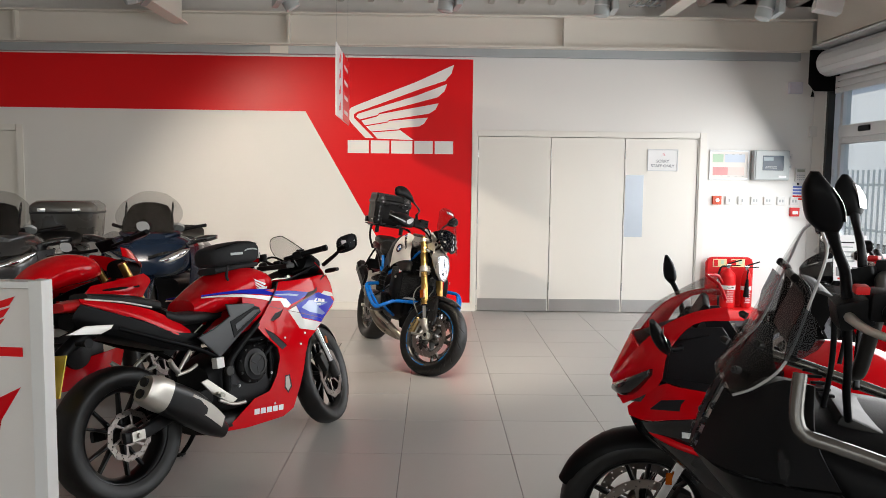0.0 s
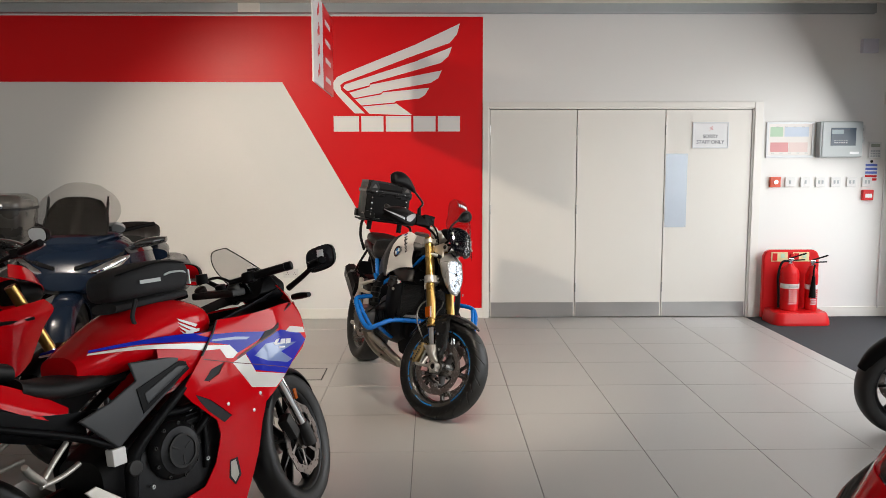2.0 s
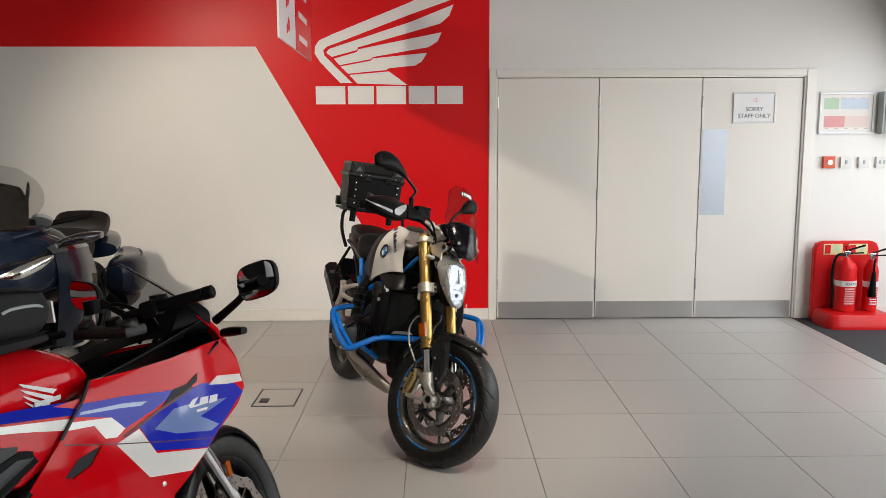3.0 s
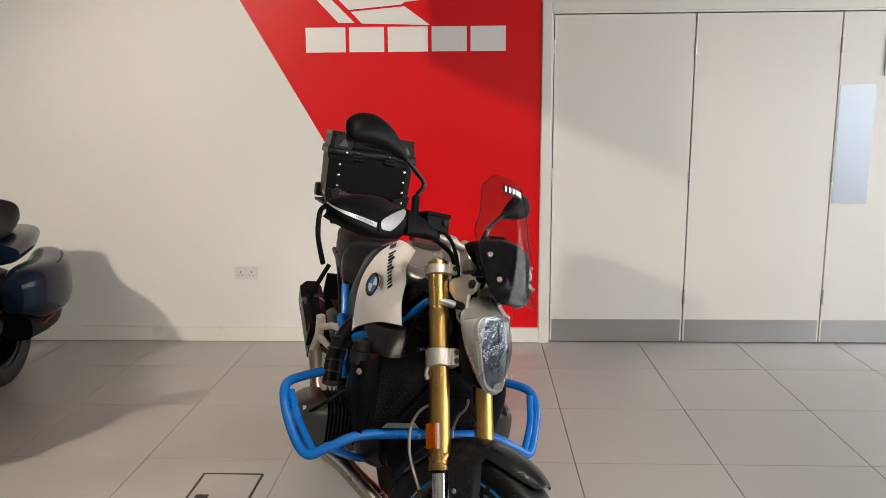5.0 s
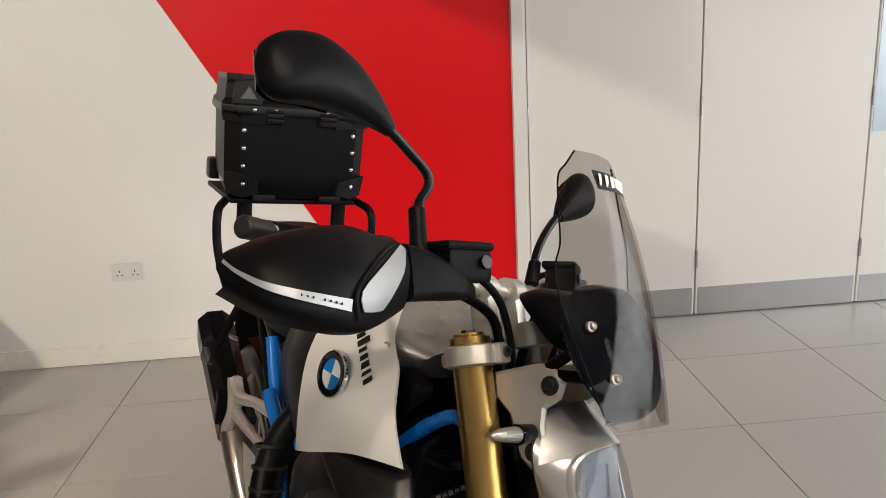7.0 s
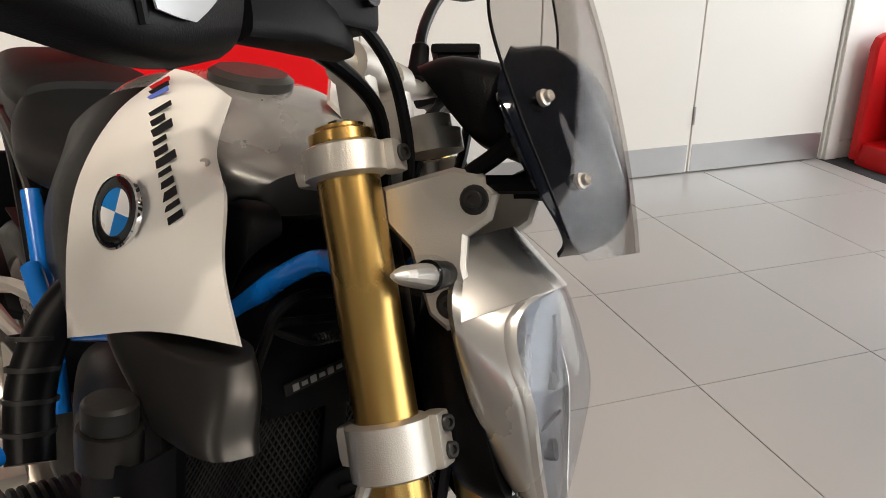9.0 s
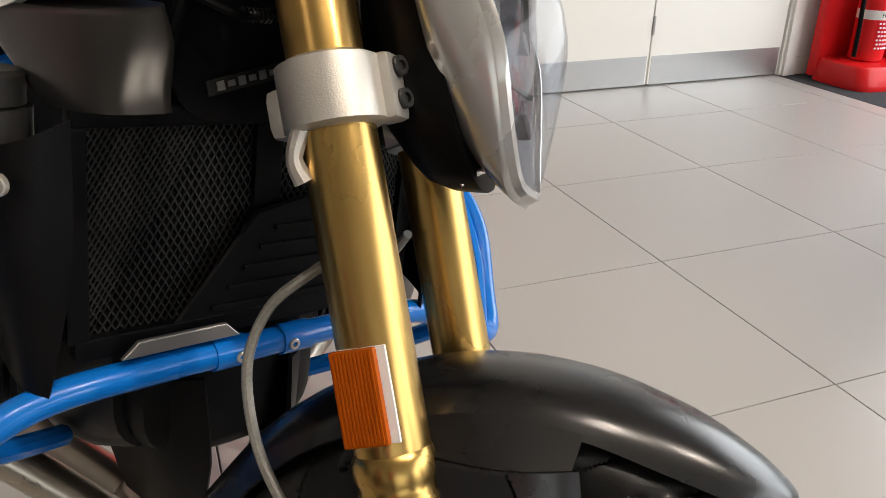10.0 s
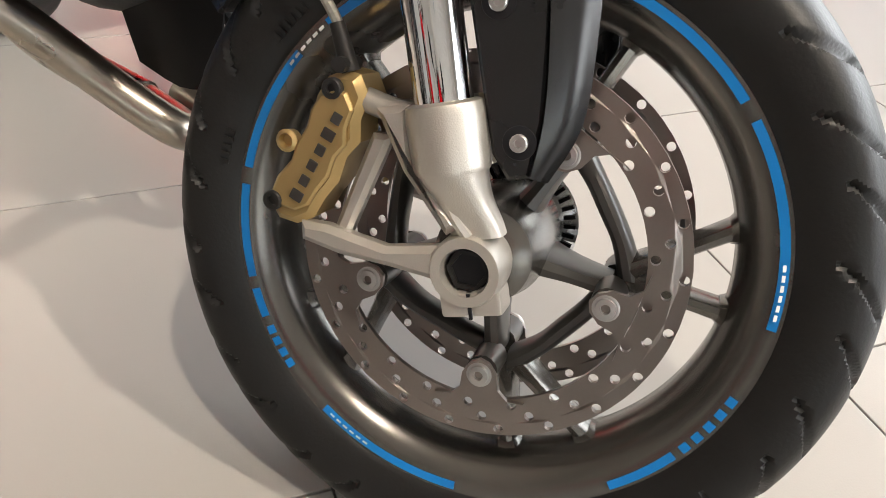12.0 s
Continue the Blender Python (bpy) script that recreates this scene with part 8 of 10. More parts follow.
        plate("cover_inset", [(-0.846, 0.722), (-0.838, 0.686), (-0.74, 0.734), (-0.66, 0.774), (-0.70, 0.782)], s, 0.203, COVER, "", 0.006)
        P("frame_spar", Geo().tube([(-0.555, s * 0.192, 0.785), (-0.70, s * 0.204, 0.695), (-0.83, s * 0.206, 0.610), (-0.915, s * 0.198, 0.530), (-0.935, s * 0.19, 0.40)], [0.012, 0.017, 0.019, 0.024, 0.020], 10), BLACK, "black frame spar")
        P("spar_pivot", Geo().cyl((-0.925, s * 0.20, 0.500), (-0.925, s * 0.222, 0.500), 0.026, n=18, bev=0.004), DARKM)
        P("seat_rail", Geo().tube([(-0.93, s * 0.185, 0.560), (-1.07, s * 0.170, 0.640), (-1.25, s * 0.150, 0.715), (-1.45, s * 0.12, 0.80)], 0.013, 8), BLACK)
        # tail
        P("red_tail_wedge", Geo().patch(both([[(-1.06, 0.120, 0.73), (-1.18, 0.130, 0.81), (-1.33, 0.125, 0.88), (-1.60, 0.080, 0.955)], [(-1.08, 0.145, 0.715), (-1.20, 0.155, 0.77), (-1.35, 0.140, 0.85), (-1.60, 0.088, 0.940)], [(-1.10, 0.150, 0.700), (-1.19, 0.158, 0.735), (-1.33, 0.145, 0.815), (-1.58, 0.09, 0.928)]], s), 0.004, 4), REDG, "red tail panel")
        P("tail_side", Geo().patch(both([[(-1.02, 0.150, 0.71), (-1.20, 0.158, 0.745), (-1.35, 0.145, 0.82), (-1.60, 0.09, 0.93)], [(-1.03, 0.15, 0.66), (-1.22, 0.152, 0.70), (-1.40, 0.135, 0.78), (-1.64, 0.08, 0.88)], [(-1.02, 0.14, 0.62), (-1.20, 0.135, 0.66), (-1.40, 0.12, 0.74), (-1.62, 0.07, 0.84)]], s), 0.004, 4), BLACK, "black tail side panel")
        P("tail_stripe", Geo().tube([(-1.28, s * 0.143, 0.872), (-1.42, s * 0.125, 0.915), (-1.58, s * 0.09, 0.950)], 0.004, 6), PEARL)
        P("tail_vane", Geo().prism([(-1.732, 0.812), (-1.64, 0.838), (-1.505, 0.824), (-1.518, 0.808), (-1.572, 0.792)], Matrix.Translation((0, s * 0.15 + (0.006 if s > 0 else -0.006), 0)) @ pose(0, 0, 0, 90), 0.012, 0.003), PEARL, "white tail vane")
        P("rear_indicator", Geo().tube([(-1.62, s * 0.06, 0.76), (-1.63, s * 0.12, 0.76), (-1.63, s * 0.16, 0.762)], [0.010, 0.012, 0.022], 10), BLACK)
        # footrests
        P("foot_plate", Geo().prism([(-1.10, 0.480), (-1.06, 0.488), (-0.95, 0.400), (-0.885, 0.352), (-0.925, 0.335), (-1.04, 0.410)], Matrix.Translation((0, s * 0.19 + (0.006 if s > 0 else -0.006), 0)) @ pose(0, 0, 0, 90), 0.010, 0.003), CAST, "silver heel plate")
        P("footrest", Geo().tube([(-0.99, s * 0.19, 0.40), (-1.03, s * 0.25, 0.405), (-1.06, s * 0.30, 0.41)], [0.014, 0.012, 0.012], 10), CAST, "silver footrest")
        P("brake_pedal", Geo().tube([(-1.0, s * 0.20, 0.37), (-0.93, s * 0.215, 0.335), (-0.86, s * 0.23, 0.33)], [0.009, 0.008, 0.010], 8), CAST)
        P("pillion_hanger", Geo().tube([(-1.10, s * 0.15, 0.635), (-1.16, s * 0.17, 0.595), (-1.215, s * 0.18, 0.545)], 0.009, 8).tube([(-1.07, s * 0.15, 0.56), (-1.14, s * 0.17, 0.545), (-1.215, s * 0.18, 0.54)], 0.009, 8).tube([(-1.205, s * 0.18, 0.55), (-1.25, s * 0.20, 0.59), (-1.275, s * 0.22, 0.62)], [0.012, 0.014, 0.010], 8), CAST, "silver pillion footrest")
        bar = clip_on(b, st, s, (-0.325, 0.10, 1.012), (-0.301, 0.328, 1.012))
        P("fluid_cup", Geo().cyl((-0.23, s * 0.15, 1.03), (-0.23, s * 0.15, 1.07), 0.024, n=16), BLACK, "", bar)
        shell_mirror(b, s, (-0.06, 0.165, 0.965), (-0.095, 0.385, 1.072), 0.074, 0.049, tilt=s * 0.012)
        P("front_indicator", Geo().loft([((-0.04, s * 0.165, 0.925), (0.014, 0, 0), (0, 0, 0.012), 2.4), ((-0.045, s * 0.21, 0.928), (0.017, 0, 0), (0, 0, 0.014), 2.4), ((-0.05, s * 0.262, 0.930), (0.012, 0, 0), (0, 0, 0.010), 2.4)], 16, 3), BLACK)
    P("rider_seat", Geo().loft([((-0.82, 0, 0.780), (0, 0.09, 0), (0, 0, 0.025), 3), ((-0.95, 0, 0.785), (0, 0.125, 0), (0, 0, 0.035), 3), ((-1.10, 0, 0.795), (0, 0.150, 0), (0, 0, 0.035), 3), ((-1.20, 0, 0.825), (0, 0.140, 0), (0, 0, 0.035), 3)], 28, 4), SEATV, "black rider seat")
    P("pillion_seat", Geo().loft([((-1.20, 0, 0.875), (0, 0.110, 0), (0, 0, 0.03), 3), ((-1.35, 0, 0.915), (0, 0.115, 0), (0, 0, 0.03), 3), ((-1.55, 0, 0.955), (0, 0.07, 0), (0, 0, 0.022), 3)], 28, 4), SEATV, "black pillion seat")
    P("tail_lamp", Geo().loft([((-1.58, 0, 0.925), (0, 0.085, 0), (0, 0, 0.03), 3), ((-1.66, 0, 0.925), (0, 0.06, 0), (0, 0, 0.02), 3)], 20, 2), REDPL, "red tail lamp")
    P("under_tail", Geo().loft([((-1.15, 0, 0.70), (0, 0.13, 0), (0, 0, 0.05), 3), ((-1.45, 0, 0.80), (0, 0.11, 0), (0, 0, 0.05), 3), ((-1.62, 0, 0.86), (0, 0.06, 0), (0, 0, 0.035), 3)], 20, 3), BLACK)
    P("plate_arm", Geo().tube([(-1.52, 0, 0.80), (-1.62, 0, 0.75), (-1.69, 0, 0.70)], [0.045, 0.03, 0.03], 8), BLACK)
    pl = P("number_plate", Geo().box((-1.735, 0, 0.64), (0.006, 0.23, 0.18), 0.002, Euler((0, 0.3, 0)).to_matrix()), YELLOW, "yellow rear plate with plain bars")
    for dy, dz in ((-0.06, 0.045), (0, 0.045), (0.06, 0.045), (-0.05, -0.035), (0.05, -0.035)):
        P("plate_bar", Geo().box((-1.7395 - dz * 0.31, dy, 0.64 + dz), (0.003, 0.038, 0.055), 0, Euler((0, 0.3, 0)).to_matrix()), INK, "", pl)
    # cockpit, screen, nose
    P("cockpit_lining", Geo().patch([[(-0.06, -0.165, 0.90), (0.0, 0, 0.93), (-0.06, 0.165, 0.90)], [(-0.18, -0.18, 0.86), (-0.16, 0, 0.86), (-0.18, 0.18, 0.86)], [(-0.42, -0.18, 0.84), (-0.42, 0, 0.83), (-0.42, 0.18, 0.84)]], 0.004, 4), INK)
    P("dash", Geo().loft([((-0.05, 0, 0.965), (0, 0.13, 0), (0.01, 0, 0.05), 3), ((-0.10, 0, 0.985), (0, 0.12, 0), (0.03, 0, 0.055), 3.5), ((-0.15, 0, 0.985), (0, 0.105, 0), (0.03, 0, 0.045), 4)], 24, 3), BLACK, "black dashboard")
    for s in (-1, 1):
        P("cockpit_panel", Geo().patch(both([[(-0.06, 0.125, 0.975), (-0.16, 0.14, 0.955), (-0.30, 0.155, 0.925), (-0.46, 0.165, 0.895)], [(-0.08, 0.07, 0.93), (-0.17, 0.085, 0.925), (-0.30, 0.11, 0.905), (-0.46, 0.12, 0.88)]], s), 0.004, 3), INK)
        P("clutch_cable" if s > 0 else "brake_line", Geo().tube([(-0.24, s * 0.16, 1.03), (-0.16, s * 0.13, 1.045), (-0.12, s * 0.06, 0.99), (-0.18, s * 0.03, 0.93)], 0.006, 8), BLACK)
        P("fork_cap", Geo().lathe([(0.024, 0), (0.024, 0.03), (0.018, 0.036), (0.004, 0.036)], (-0.285, s * 0.095, 0.985), (-0.4, 0, 1), 18), DARKM)
    P("ignition_lock", Geo().cyl((-0.27, 0, 0.99), (-0.275, 0, 1.02), 0.022, n=18, bev=0.004), BLACK)
    P("dash_display", Geo().box((-0.182, 0, 0.990), (0.006, 0.13, 0.055), 0.004, Euler((0, -0.5, 0)).to_matrix()), GLOSSB)
    P("nose_shell", Geo().patch([[(-0.09, -0.125, 0.985), (-0.04, -0.06, 1.005), (-0.03, 0, 1.01), (-0.04, 0.06, 1.005), (-0.09, 0.125, 0.985)], [(-0.02, -0.13, 0.90), (0.04, -0.07, 0.91), (0.055, 0, 0.915), (0.04, 0.07, 0.91), (-0.02, 0.13, 0.90)], [(0.045, -0.05, 0.795), (0.075, -0.03, 0.80), (0.085, 0, 0.80), (0.075, 0.03, 0.80), (0.045, 0.05, 0.795)], [(0.03, -0.06, 0.72), (0.06, -0.03, 0.715), (0.065, 0, 0.71), (0.06, 0.03, 0.715), (0.03, 0.06, 0.72)]], 0.004, 4), REDG, "glossy red nose")
    sc = P("windscreen", Geo().patch([[(-0.245, -0.055, 1.150), (-0.225, 0, 1.163), (-0.245, 0.055, 1.150)], [(-0.20, -0.105, 1.095), (-0.155, 0, 1.115), (-0.20, 0.105, 1.095)], [(-0.135, -0.13, 1.035), (-0.075, 0, 1.05), (-0.135, 0.13, 1.035)], [(-0.085, -0.128, 0.985), (-0.03, 0, 1.008), (-0.085, 0.128, 0.985)]], 0.003, 5), CLEAR, "clear sport screen")
    sc.visible_shadow = False
    P("screen_edge", Geo().tube([(-0.085, -0.128, 0.985), (-0.135, -0.130, 1.035), (-0.20, -0.105, 1.095), (-0.243, -0.055, 1.150), (-0.225, 0, 1.163), (-0.243, 0.055, 1.150), (-0.20, 0.105, 1.095), (-0.135, 0.13, 1.035), (-0.085, 0.128, 0.985)], 0.0022, 6), BLACK, "dark screen edge", sc)
    P("upper_yoke", Geo().box((-0.29, 0, 0.985), (0.07, 0.24, 0.03), 0.01), DARKM)
    P("tank_cap", Geo().lathe([(0.048, 0), (0.048, 0.012), (0.04, 0.016), (0.01, 0.016)], (-0.56, 0, 1.008), (0.1, 0, 1), 24), DARKM)
    wing_mark(b, (-0.575, 0.905), 1, 1, -0.188, WHITES)
    P("name_bar", Geo().box((-0.600, -0.1885, 0.884), (0.07, 0.003, 0.011), 0.001, Euler((0.2, 0, 0.15)).to_matrix()), WHITES)
    # engine
    P("engine_block", Geo().loft([((-0.36, 0, 0.50), (0, 0.12, 0), (0, 0, 0.16), 4), ((-0.50, 0, 0.45), (0, 0.165, 0), (0, 0, 0.20), 4), ((-0.66, 0, 0.45), (0, 0.175, 0), (0, 0, 0.17), 4), ((-0.86, 0, 0.43), (0, 0.165, 0), (0, 0, 0.15), 4), ((-0.98, 0, 0.42), (0, 0.12, 0), (0, 0, 0.11), 4)], 24, 3), ENGINE, "black engine block")
    for s in (-1, 1):
        P("clutch_cover", Geo().lathe([(0.10, 0), (0.098, 0.02), (0.082, 0.032), (0.080, 0.040), (0.055, 0.046), (0.052, 0.052), (0.01, 0.052)], (-0.742, s * 0.172, 0.500), (0, s, 0), 36), ENGINE, "round black clutch cover")
        P("cover_ring", Geo().lathe([(0.058, 0.0), (0.058, 0.006), (0.050, 0.006), (0.050, 0.0)], (-0.742, s * 0.222, 0.500), (0, s, 0), 36, close=True), DARKM)
        for i in range(3):
            P("cover_rib", Geo().box(Vector((-0.742, s * 0.224, 0.500)) + polar(0.030, 30 + i * 120), (0.034, 0.004, 0.006), 0.001, Euler((0, -radians(30 + i * 120), 0)).to_matrix()), DARKM)
        P("radiator_hose", Geo().tube([(-0.56, s * 0.17, 0.66), (-0.64, s * 0.185, 0.63), (-0.72, s * 0.180, 0.625), (-0.80, s * 0.17, 0.64)], 0.013, 8).tube([(-0.60, s * 0.17, 0.62), (-0.61, s * 0.185, 0.50), (-0.62, s * 0.178, 0.40)], 0.010, 8), BLACK)
        for x, z in ((-0.60, 0.60), (-0.615, 0.43), (-0.66, 0.62), (-0.82, 0.61), (-0.85, 0.41)):
            P("engine_bolt", hexbolt(Geo(), Vector((x, s * 0.182, z)), (0, s, 0), 0.008, 0.010), STEEL)
        for i in range(9):
            P("cover_bolt", hexbolt(Geo(), Vector((-0.742, s * 0.194, 0.500)) + polar(0.092, i * 40), (0, s, 0), 0.007, 0.008), DARKM)
        for i in range(5):
            P("cylinder_fin", Geo().box((-0.58 - i * 0.004, s * 0.155, 0.56 + i * 0.018), (0.16, 0.03, 0.006), 0.002), ENGINE)
        P("water_hose", Geo().tube([(-0.52, s * 0.15, 0.60), (-0.60, s * 0.19, 0.57), (-0.66, s * 0.18, 0.52)], 0.014, 8), BLACK)
    P("oil_window", Geo().box((-0.965, -0.185, 0.55), (0.05, 0.04, 0.055), 0.006), WPLAST, "small white fluid bottle")
    # exhaust
    ex = P("silencer", Geo().loft([((-0.97, -0.165, 0.210), (0.020, 0, 0.03), (0, 0.035, 0), 2.4), ((-1.06, -0.19, 0.275), (0.038, 0, 0.050), (0, 0.05, 0), 2.6), ((-1.20, -0.220, 0.380), (0.048, 0, 0.066), (0, 0.062, 0), 2.8), ((-1.38, -0.245, 0.485), (0.042, 0, 0.062), (0, 0.062, 0), 2.8)], 32, 4), SATIN, "black silencer with bare steel end cap")
    P("end_cap", Geo().loft([((-1.355, -0.242, 0.472), (0.044, 0, 0.065), (0, 0.065, 0), 2.8), ((-1.42, -0.250, 0.508), (0.042, 0, 0.062), (0, 0.064, 0), 2.8), ((-1.46, -0.253, 0.530), (0.034, 0, 0.050), (0, 0.052, 0), 2.6)], 32, 3), CAST, "brushed steel end cap", ex)
    for k in (-1, 1):
        P("tail_pipe", Geo().cyl((-1.452, -0.252, 0.526), (-1.472, -0.254, 0.536), 0.021, n=18).moved(Matrix.Translation((k * 0.014, 0, k * 0.023))), INK, "", ex)
    P("heat_shield", Geo().patch([[(-1.00, -0.225, 0.29), (-1.10, -0.262, 0.375), (-1.22, -0.286, 0.45)], [(-1.03, -0.228, 0.245), (-1.14, -0.264, 0.325), (-1.26, -0.288, 0.40)]], 0.003, 3), CAST, "steel heat shield", ex)
    P("belly_pan", Geo().loft([((-0.45, 0, 0.24), (0, 0.10, 0), (0, 0, 0.04), 3), ((-0.70, 0, 0.22), (0, 0.14, 0), (0, 0, 0.05), 3), ((-1.0, 0, 0.24), (0, 0.13, 0), (0, 0, 0.05), 3)], 20, 3), DARKM)
    P("side_stand", Geo().tube([(-0.86, 0.12, 0.24), (-0.88, 0.20, 0.12), (-0.90, 0.26, 0.05)], 0.012, 8).lathe([(0.035, 0), (0.035, 0.01), (0.02, 0.014)], (-0.905, 0.27, 0.046), (0, 0.15, 1), 16), BLACK, "side stand with round foot")
    return M


def build_tank_bag(M):
    t = thing("tank_bag", "black fabric tank bag with grey piping", "bag", M @ pose(-0.635, 0, 1.005))
    FAB = mat("bag_fabric", (0.009, 0.0095, 0.011), 0.8, vary=0.2, scale=30, bump=0.001, fine=500)
    part("body", Geo().loft([((0.130, 0, 0.066), (0, 0.09, 0), (0.012, 0, 0.030), 3), ((0.10, 0, 0.080), (0, 0.112, 0), (0.010, 0, 0.058), 4), ((0.0, 0, 0.086), (0, 0.122, 0), (0, 0, 0.062), 4.5), ((-0.10, 0, 0.078), (0, 0.115, 0), (0, 0, 0.056), 4), ((-0.165, 0, 0.070), (0, 0.085, 0), (0, 0, 0.048), 3.5), ((-0.185, 0, 0.066), (0, 0.055, 0), (0, 0, 0.030), 3)], 28, 4), FAB, t)
    part("base_pad", Geo().loft([((0.12, 0, 0.012), (0, 0.09, 0), (0, 0, 0.015), 3), ((0, 0, 0.010), (0, 0.122, 0), (0, 0, 0.02), 3), ((-0.17, 0, 0.0), (0, 0.07, 0), (0, 0, 0.018), 3)], 24, 3), FAB, t)
    part("piping", Geo().tube([(0.125, -0.092, 0.078), (0.09, -0.1145, 0.094), (0.03, -0.1225, 0.097), (0.0, -0.1235, 0.090)], 0.004, 6), GPLAST, t, "grey reflective piping")
    part("seam", Geo().tube([(0.105, -0.108, 0.125), (0.0, -0.1155, 0.137), (-0.10, -0.108, 0.125), (-0.165, -0.078, 0.110)], 0.003, 6), BLACK, t)
    part("name_bar", Geo().box((-0.06, -0.1235, 0.078), (0.085, 0.003, 0.013)), GPLAST, t)
    part("tag", Geo().box((0.150, -0.06, 0.07), (0.006, 0.035, 0.055), 0.002), WHITES, t, "white swing tag")
    part("strap", Geo().tube([(-0.12, -0.11, 0.02), (-0.16, -0.135, -0.03), (-0.16, -0.142, -0.06)], 0.008, 6), FAB, t)


def build_naked_bike(M, name, label, paint, tank_paint, turn, gold=True):
    """An upright sport roadster with small cowl."""
    b = thing(name, label, "motorcycle", M)

    def P(nm, g, material, lab="", parent=None, sharp=50):
        return part(nm, g, material, parent or b, lab, None, sharp)
    st = steer_frame(turn)
    front_end(b, st, GOLD if gold else SATIN, SATIN, top=0.92)
    rear_end(b, -1.42, SATIN)
    P("fuel_tank", Geo().loft([((-0.42, 0, 0.90), (0, 0.09, 0), (0, 0, 0.04), 2.6), ((-0.50, 0, 0.92), (0, 0.15, 0), (0, 0, 0.08), 2.6), ((-0.65, 0, 0.92), (0, 0.175, 0), (0, 0, 0.10), 2.5), ((-0.80, 0, 0.88), (0, 0.15, 0), (0, 0, 0.09), 2.4), ((-0.92, 0, 0.83), (0, 0.10, 0), (0, 0, 0.05), 2.4)], 32, 4), tank_paint, "glossy fuel tank")
    P("seat", Geo().loft([((-0.85, 0, 0.80), (0, 0.09, 0), (0, 0, 0.03), 3), ((-1.05, 0, 0.80), (0, 0.14, 0), (0, 0, 0.04), 3), ((-1.22, 0, 0.86), (0, 0.12, 0), (0, 0, 0.04), 3), ((-1.50, 0, 0.92), (0, 0.08, 0), (0, 0, 0.025), 3)], 28, 4), SEATV, "black seat")
    for s in (-1, 1):
        P("shroud", Geo().patch(both([[(-0.14, 0.12, 0.85), (-0.32, 0.19, 0.835), (-0.58, 0.20, 0.81)], [(-0.11, 0.14, 0.80), (-0.32, 0.225, 0.78), (-0.64, 0.215, 0.76)], [(-0.18, 0.15, 0.72), (-0.36, 0.215, 0.67), (-0.58, 0.205, 0.73)], [(-0.26, 0.15, 0.58), (-0.37, 0.20, 0.53), (-0.46, 0.195, 0.57)]], s), 0.005, 4), paint, "painted side shroud")
        P("shroud_slot", Geo().tube([(-0.25, s * 0.205, 0.775), (-0.40, s * 0.226, 0.775), (-0.52, s * 0.216, 0.775)], 0.010, 6), BLACK)
        P("lower_cowl", Geo().patch(both([[(-0.36, 0.15, 0.42), (-0.55, 0.18, 0.40), (-0.75, 0.17, 0.38)], [(-0.40, 0.13, 0.26), (-0.60, 0.16, 0.22), (-0.92, 0.14, 0.22)]], s), 0.005, 4), paint)
        P("tail_side", Geo().patch(both([[(-1.0, 0.13, 0.76), (-1.25, 0.12, 0.84), (-1.58, 0.06, 0.93)], [(-1.02, 0.135, 0.70), (-1.28, 0.12, 0.78), (-1.58, 0.06, 0.88)]], s), 0.004, 3), paint)
        bar = clip_on(b, st, s, (-0.30, 0.06, 1.04), (-0.36, 0.36, 1.06))
        stem = part("mirror", Geo().tube([(-0.31, s * 0.20, 1.06), (-0.28, s * 0.24, 1.09), (-0.28, s * 0.29, 1.11)], 0.007, 8), BLACK, b, "chrome-faced mirror", m=st)
        part("mirror_shell", Geo().loft([((-0.25, s * 0.31, 1.115), (0, 0.04, 0), (0, 0, 0.025), 2.4), ((-0.265, s * 0.31, 1.115), (0, 0.050, 0.01), (0, 0, 0.034), 2.6), ((-0.285, s * 0.31, 1.115), (0, 0.052, 0.01), (0, 0, 0.036), 2.6)], 20, 3), BLACK, stem, m=st)
        part("mirror_glass", Geo().loft([((-0.286, s * 0.31, 1.115), (0, 0.048, 0.01), (0, 0, 0.032), 2.6), ((-0.288, s * 0.31, 1.115), (0, 0.048, 0.01), (0, 0, 0.032), 2.6)], 20, 1), MIRROR, stem, m=st)
        P("frame_spar", Geo().tube([(-0.33, s * 0.07, 0.82), (-0.60, s * 0.17, 0.72), (-0.90, s * 0.15, 0.50)], 0.028, 10), BLACK)
        P("clutch_cover", Geo().lathe([(0.09, 0), (0.085, 0.02), (0.05, 0.03), (0.01, 0.03)], (-0.70, s * 0.165, 0.42), (0, s, 0), 24), ENGINE)
        P("footrest", Geo().tube([(-0.98, s * 0.16, 0.44), (-1.02, s * 0.22, 0.42), (-1.04, s * 0.28, 0.42)], 0.013, 8), CAST)
    P("engine_block", Geo().loft([((-0.50, 0, 0.48), (0, 0.14, 0), (0, 0, 0.15), 4), ((-0.70, 0, 0.44), (0, 0.17, 0), (0, 0, 0.17), 4), ((-0.96, 0, 0.43), (0, 0.12, 0), (0, 0, 0.12), 4)], 24, 3), ENGINE, "dark engine block")
    P("radiator", Geo().box((-0.36, 0, 0.58), (0.05, 0.30, 0.26), 0.01, Euler((0, -0.2, 0)).to_matrix()), MESH)
    lamp_ob = part("headlamp", Geo().loft([((-0.06, 0, 0.875), (0, 0.05, 0), (0, 0, 0.03), 2.4), ((-0.10, 0, 0.885), (0, 0.075, 0), (0, 0, 0.05), 2.6), ((-0.22, 0, 0.90), (0, 0.085, 0), (0, 0, 0.06), 2.6)], 24, 3), BLACK, b, "cowled headlamp", m=st, sharp=50)
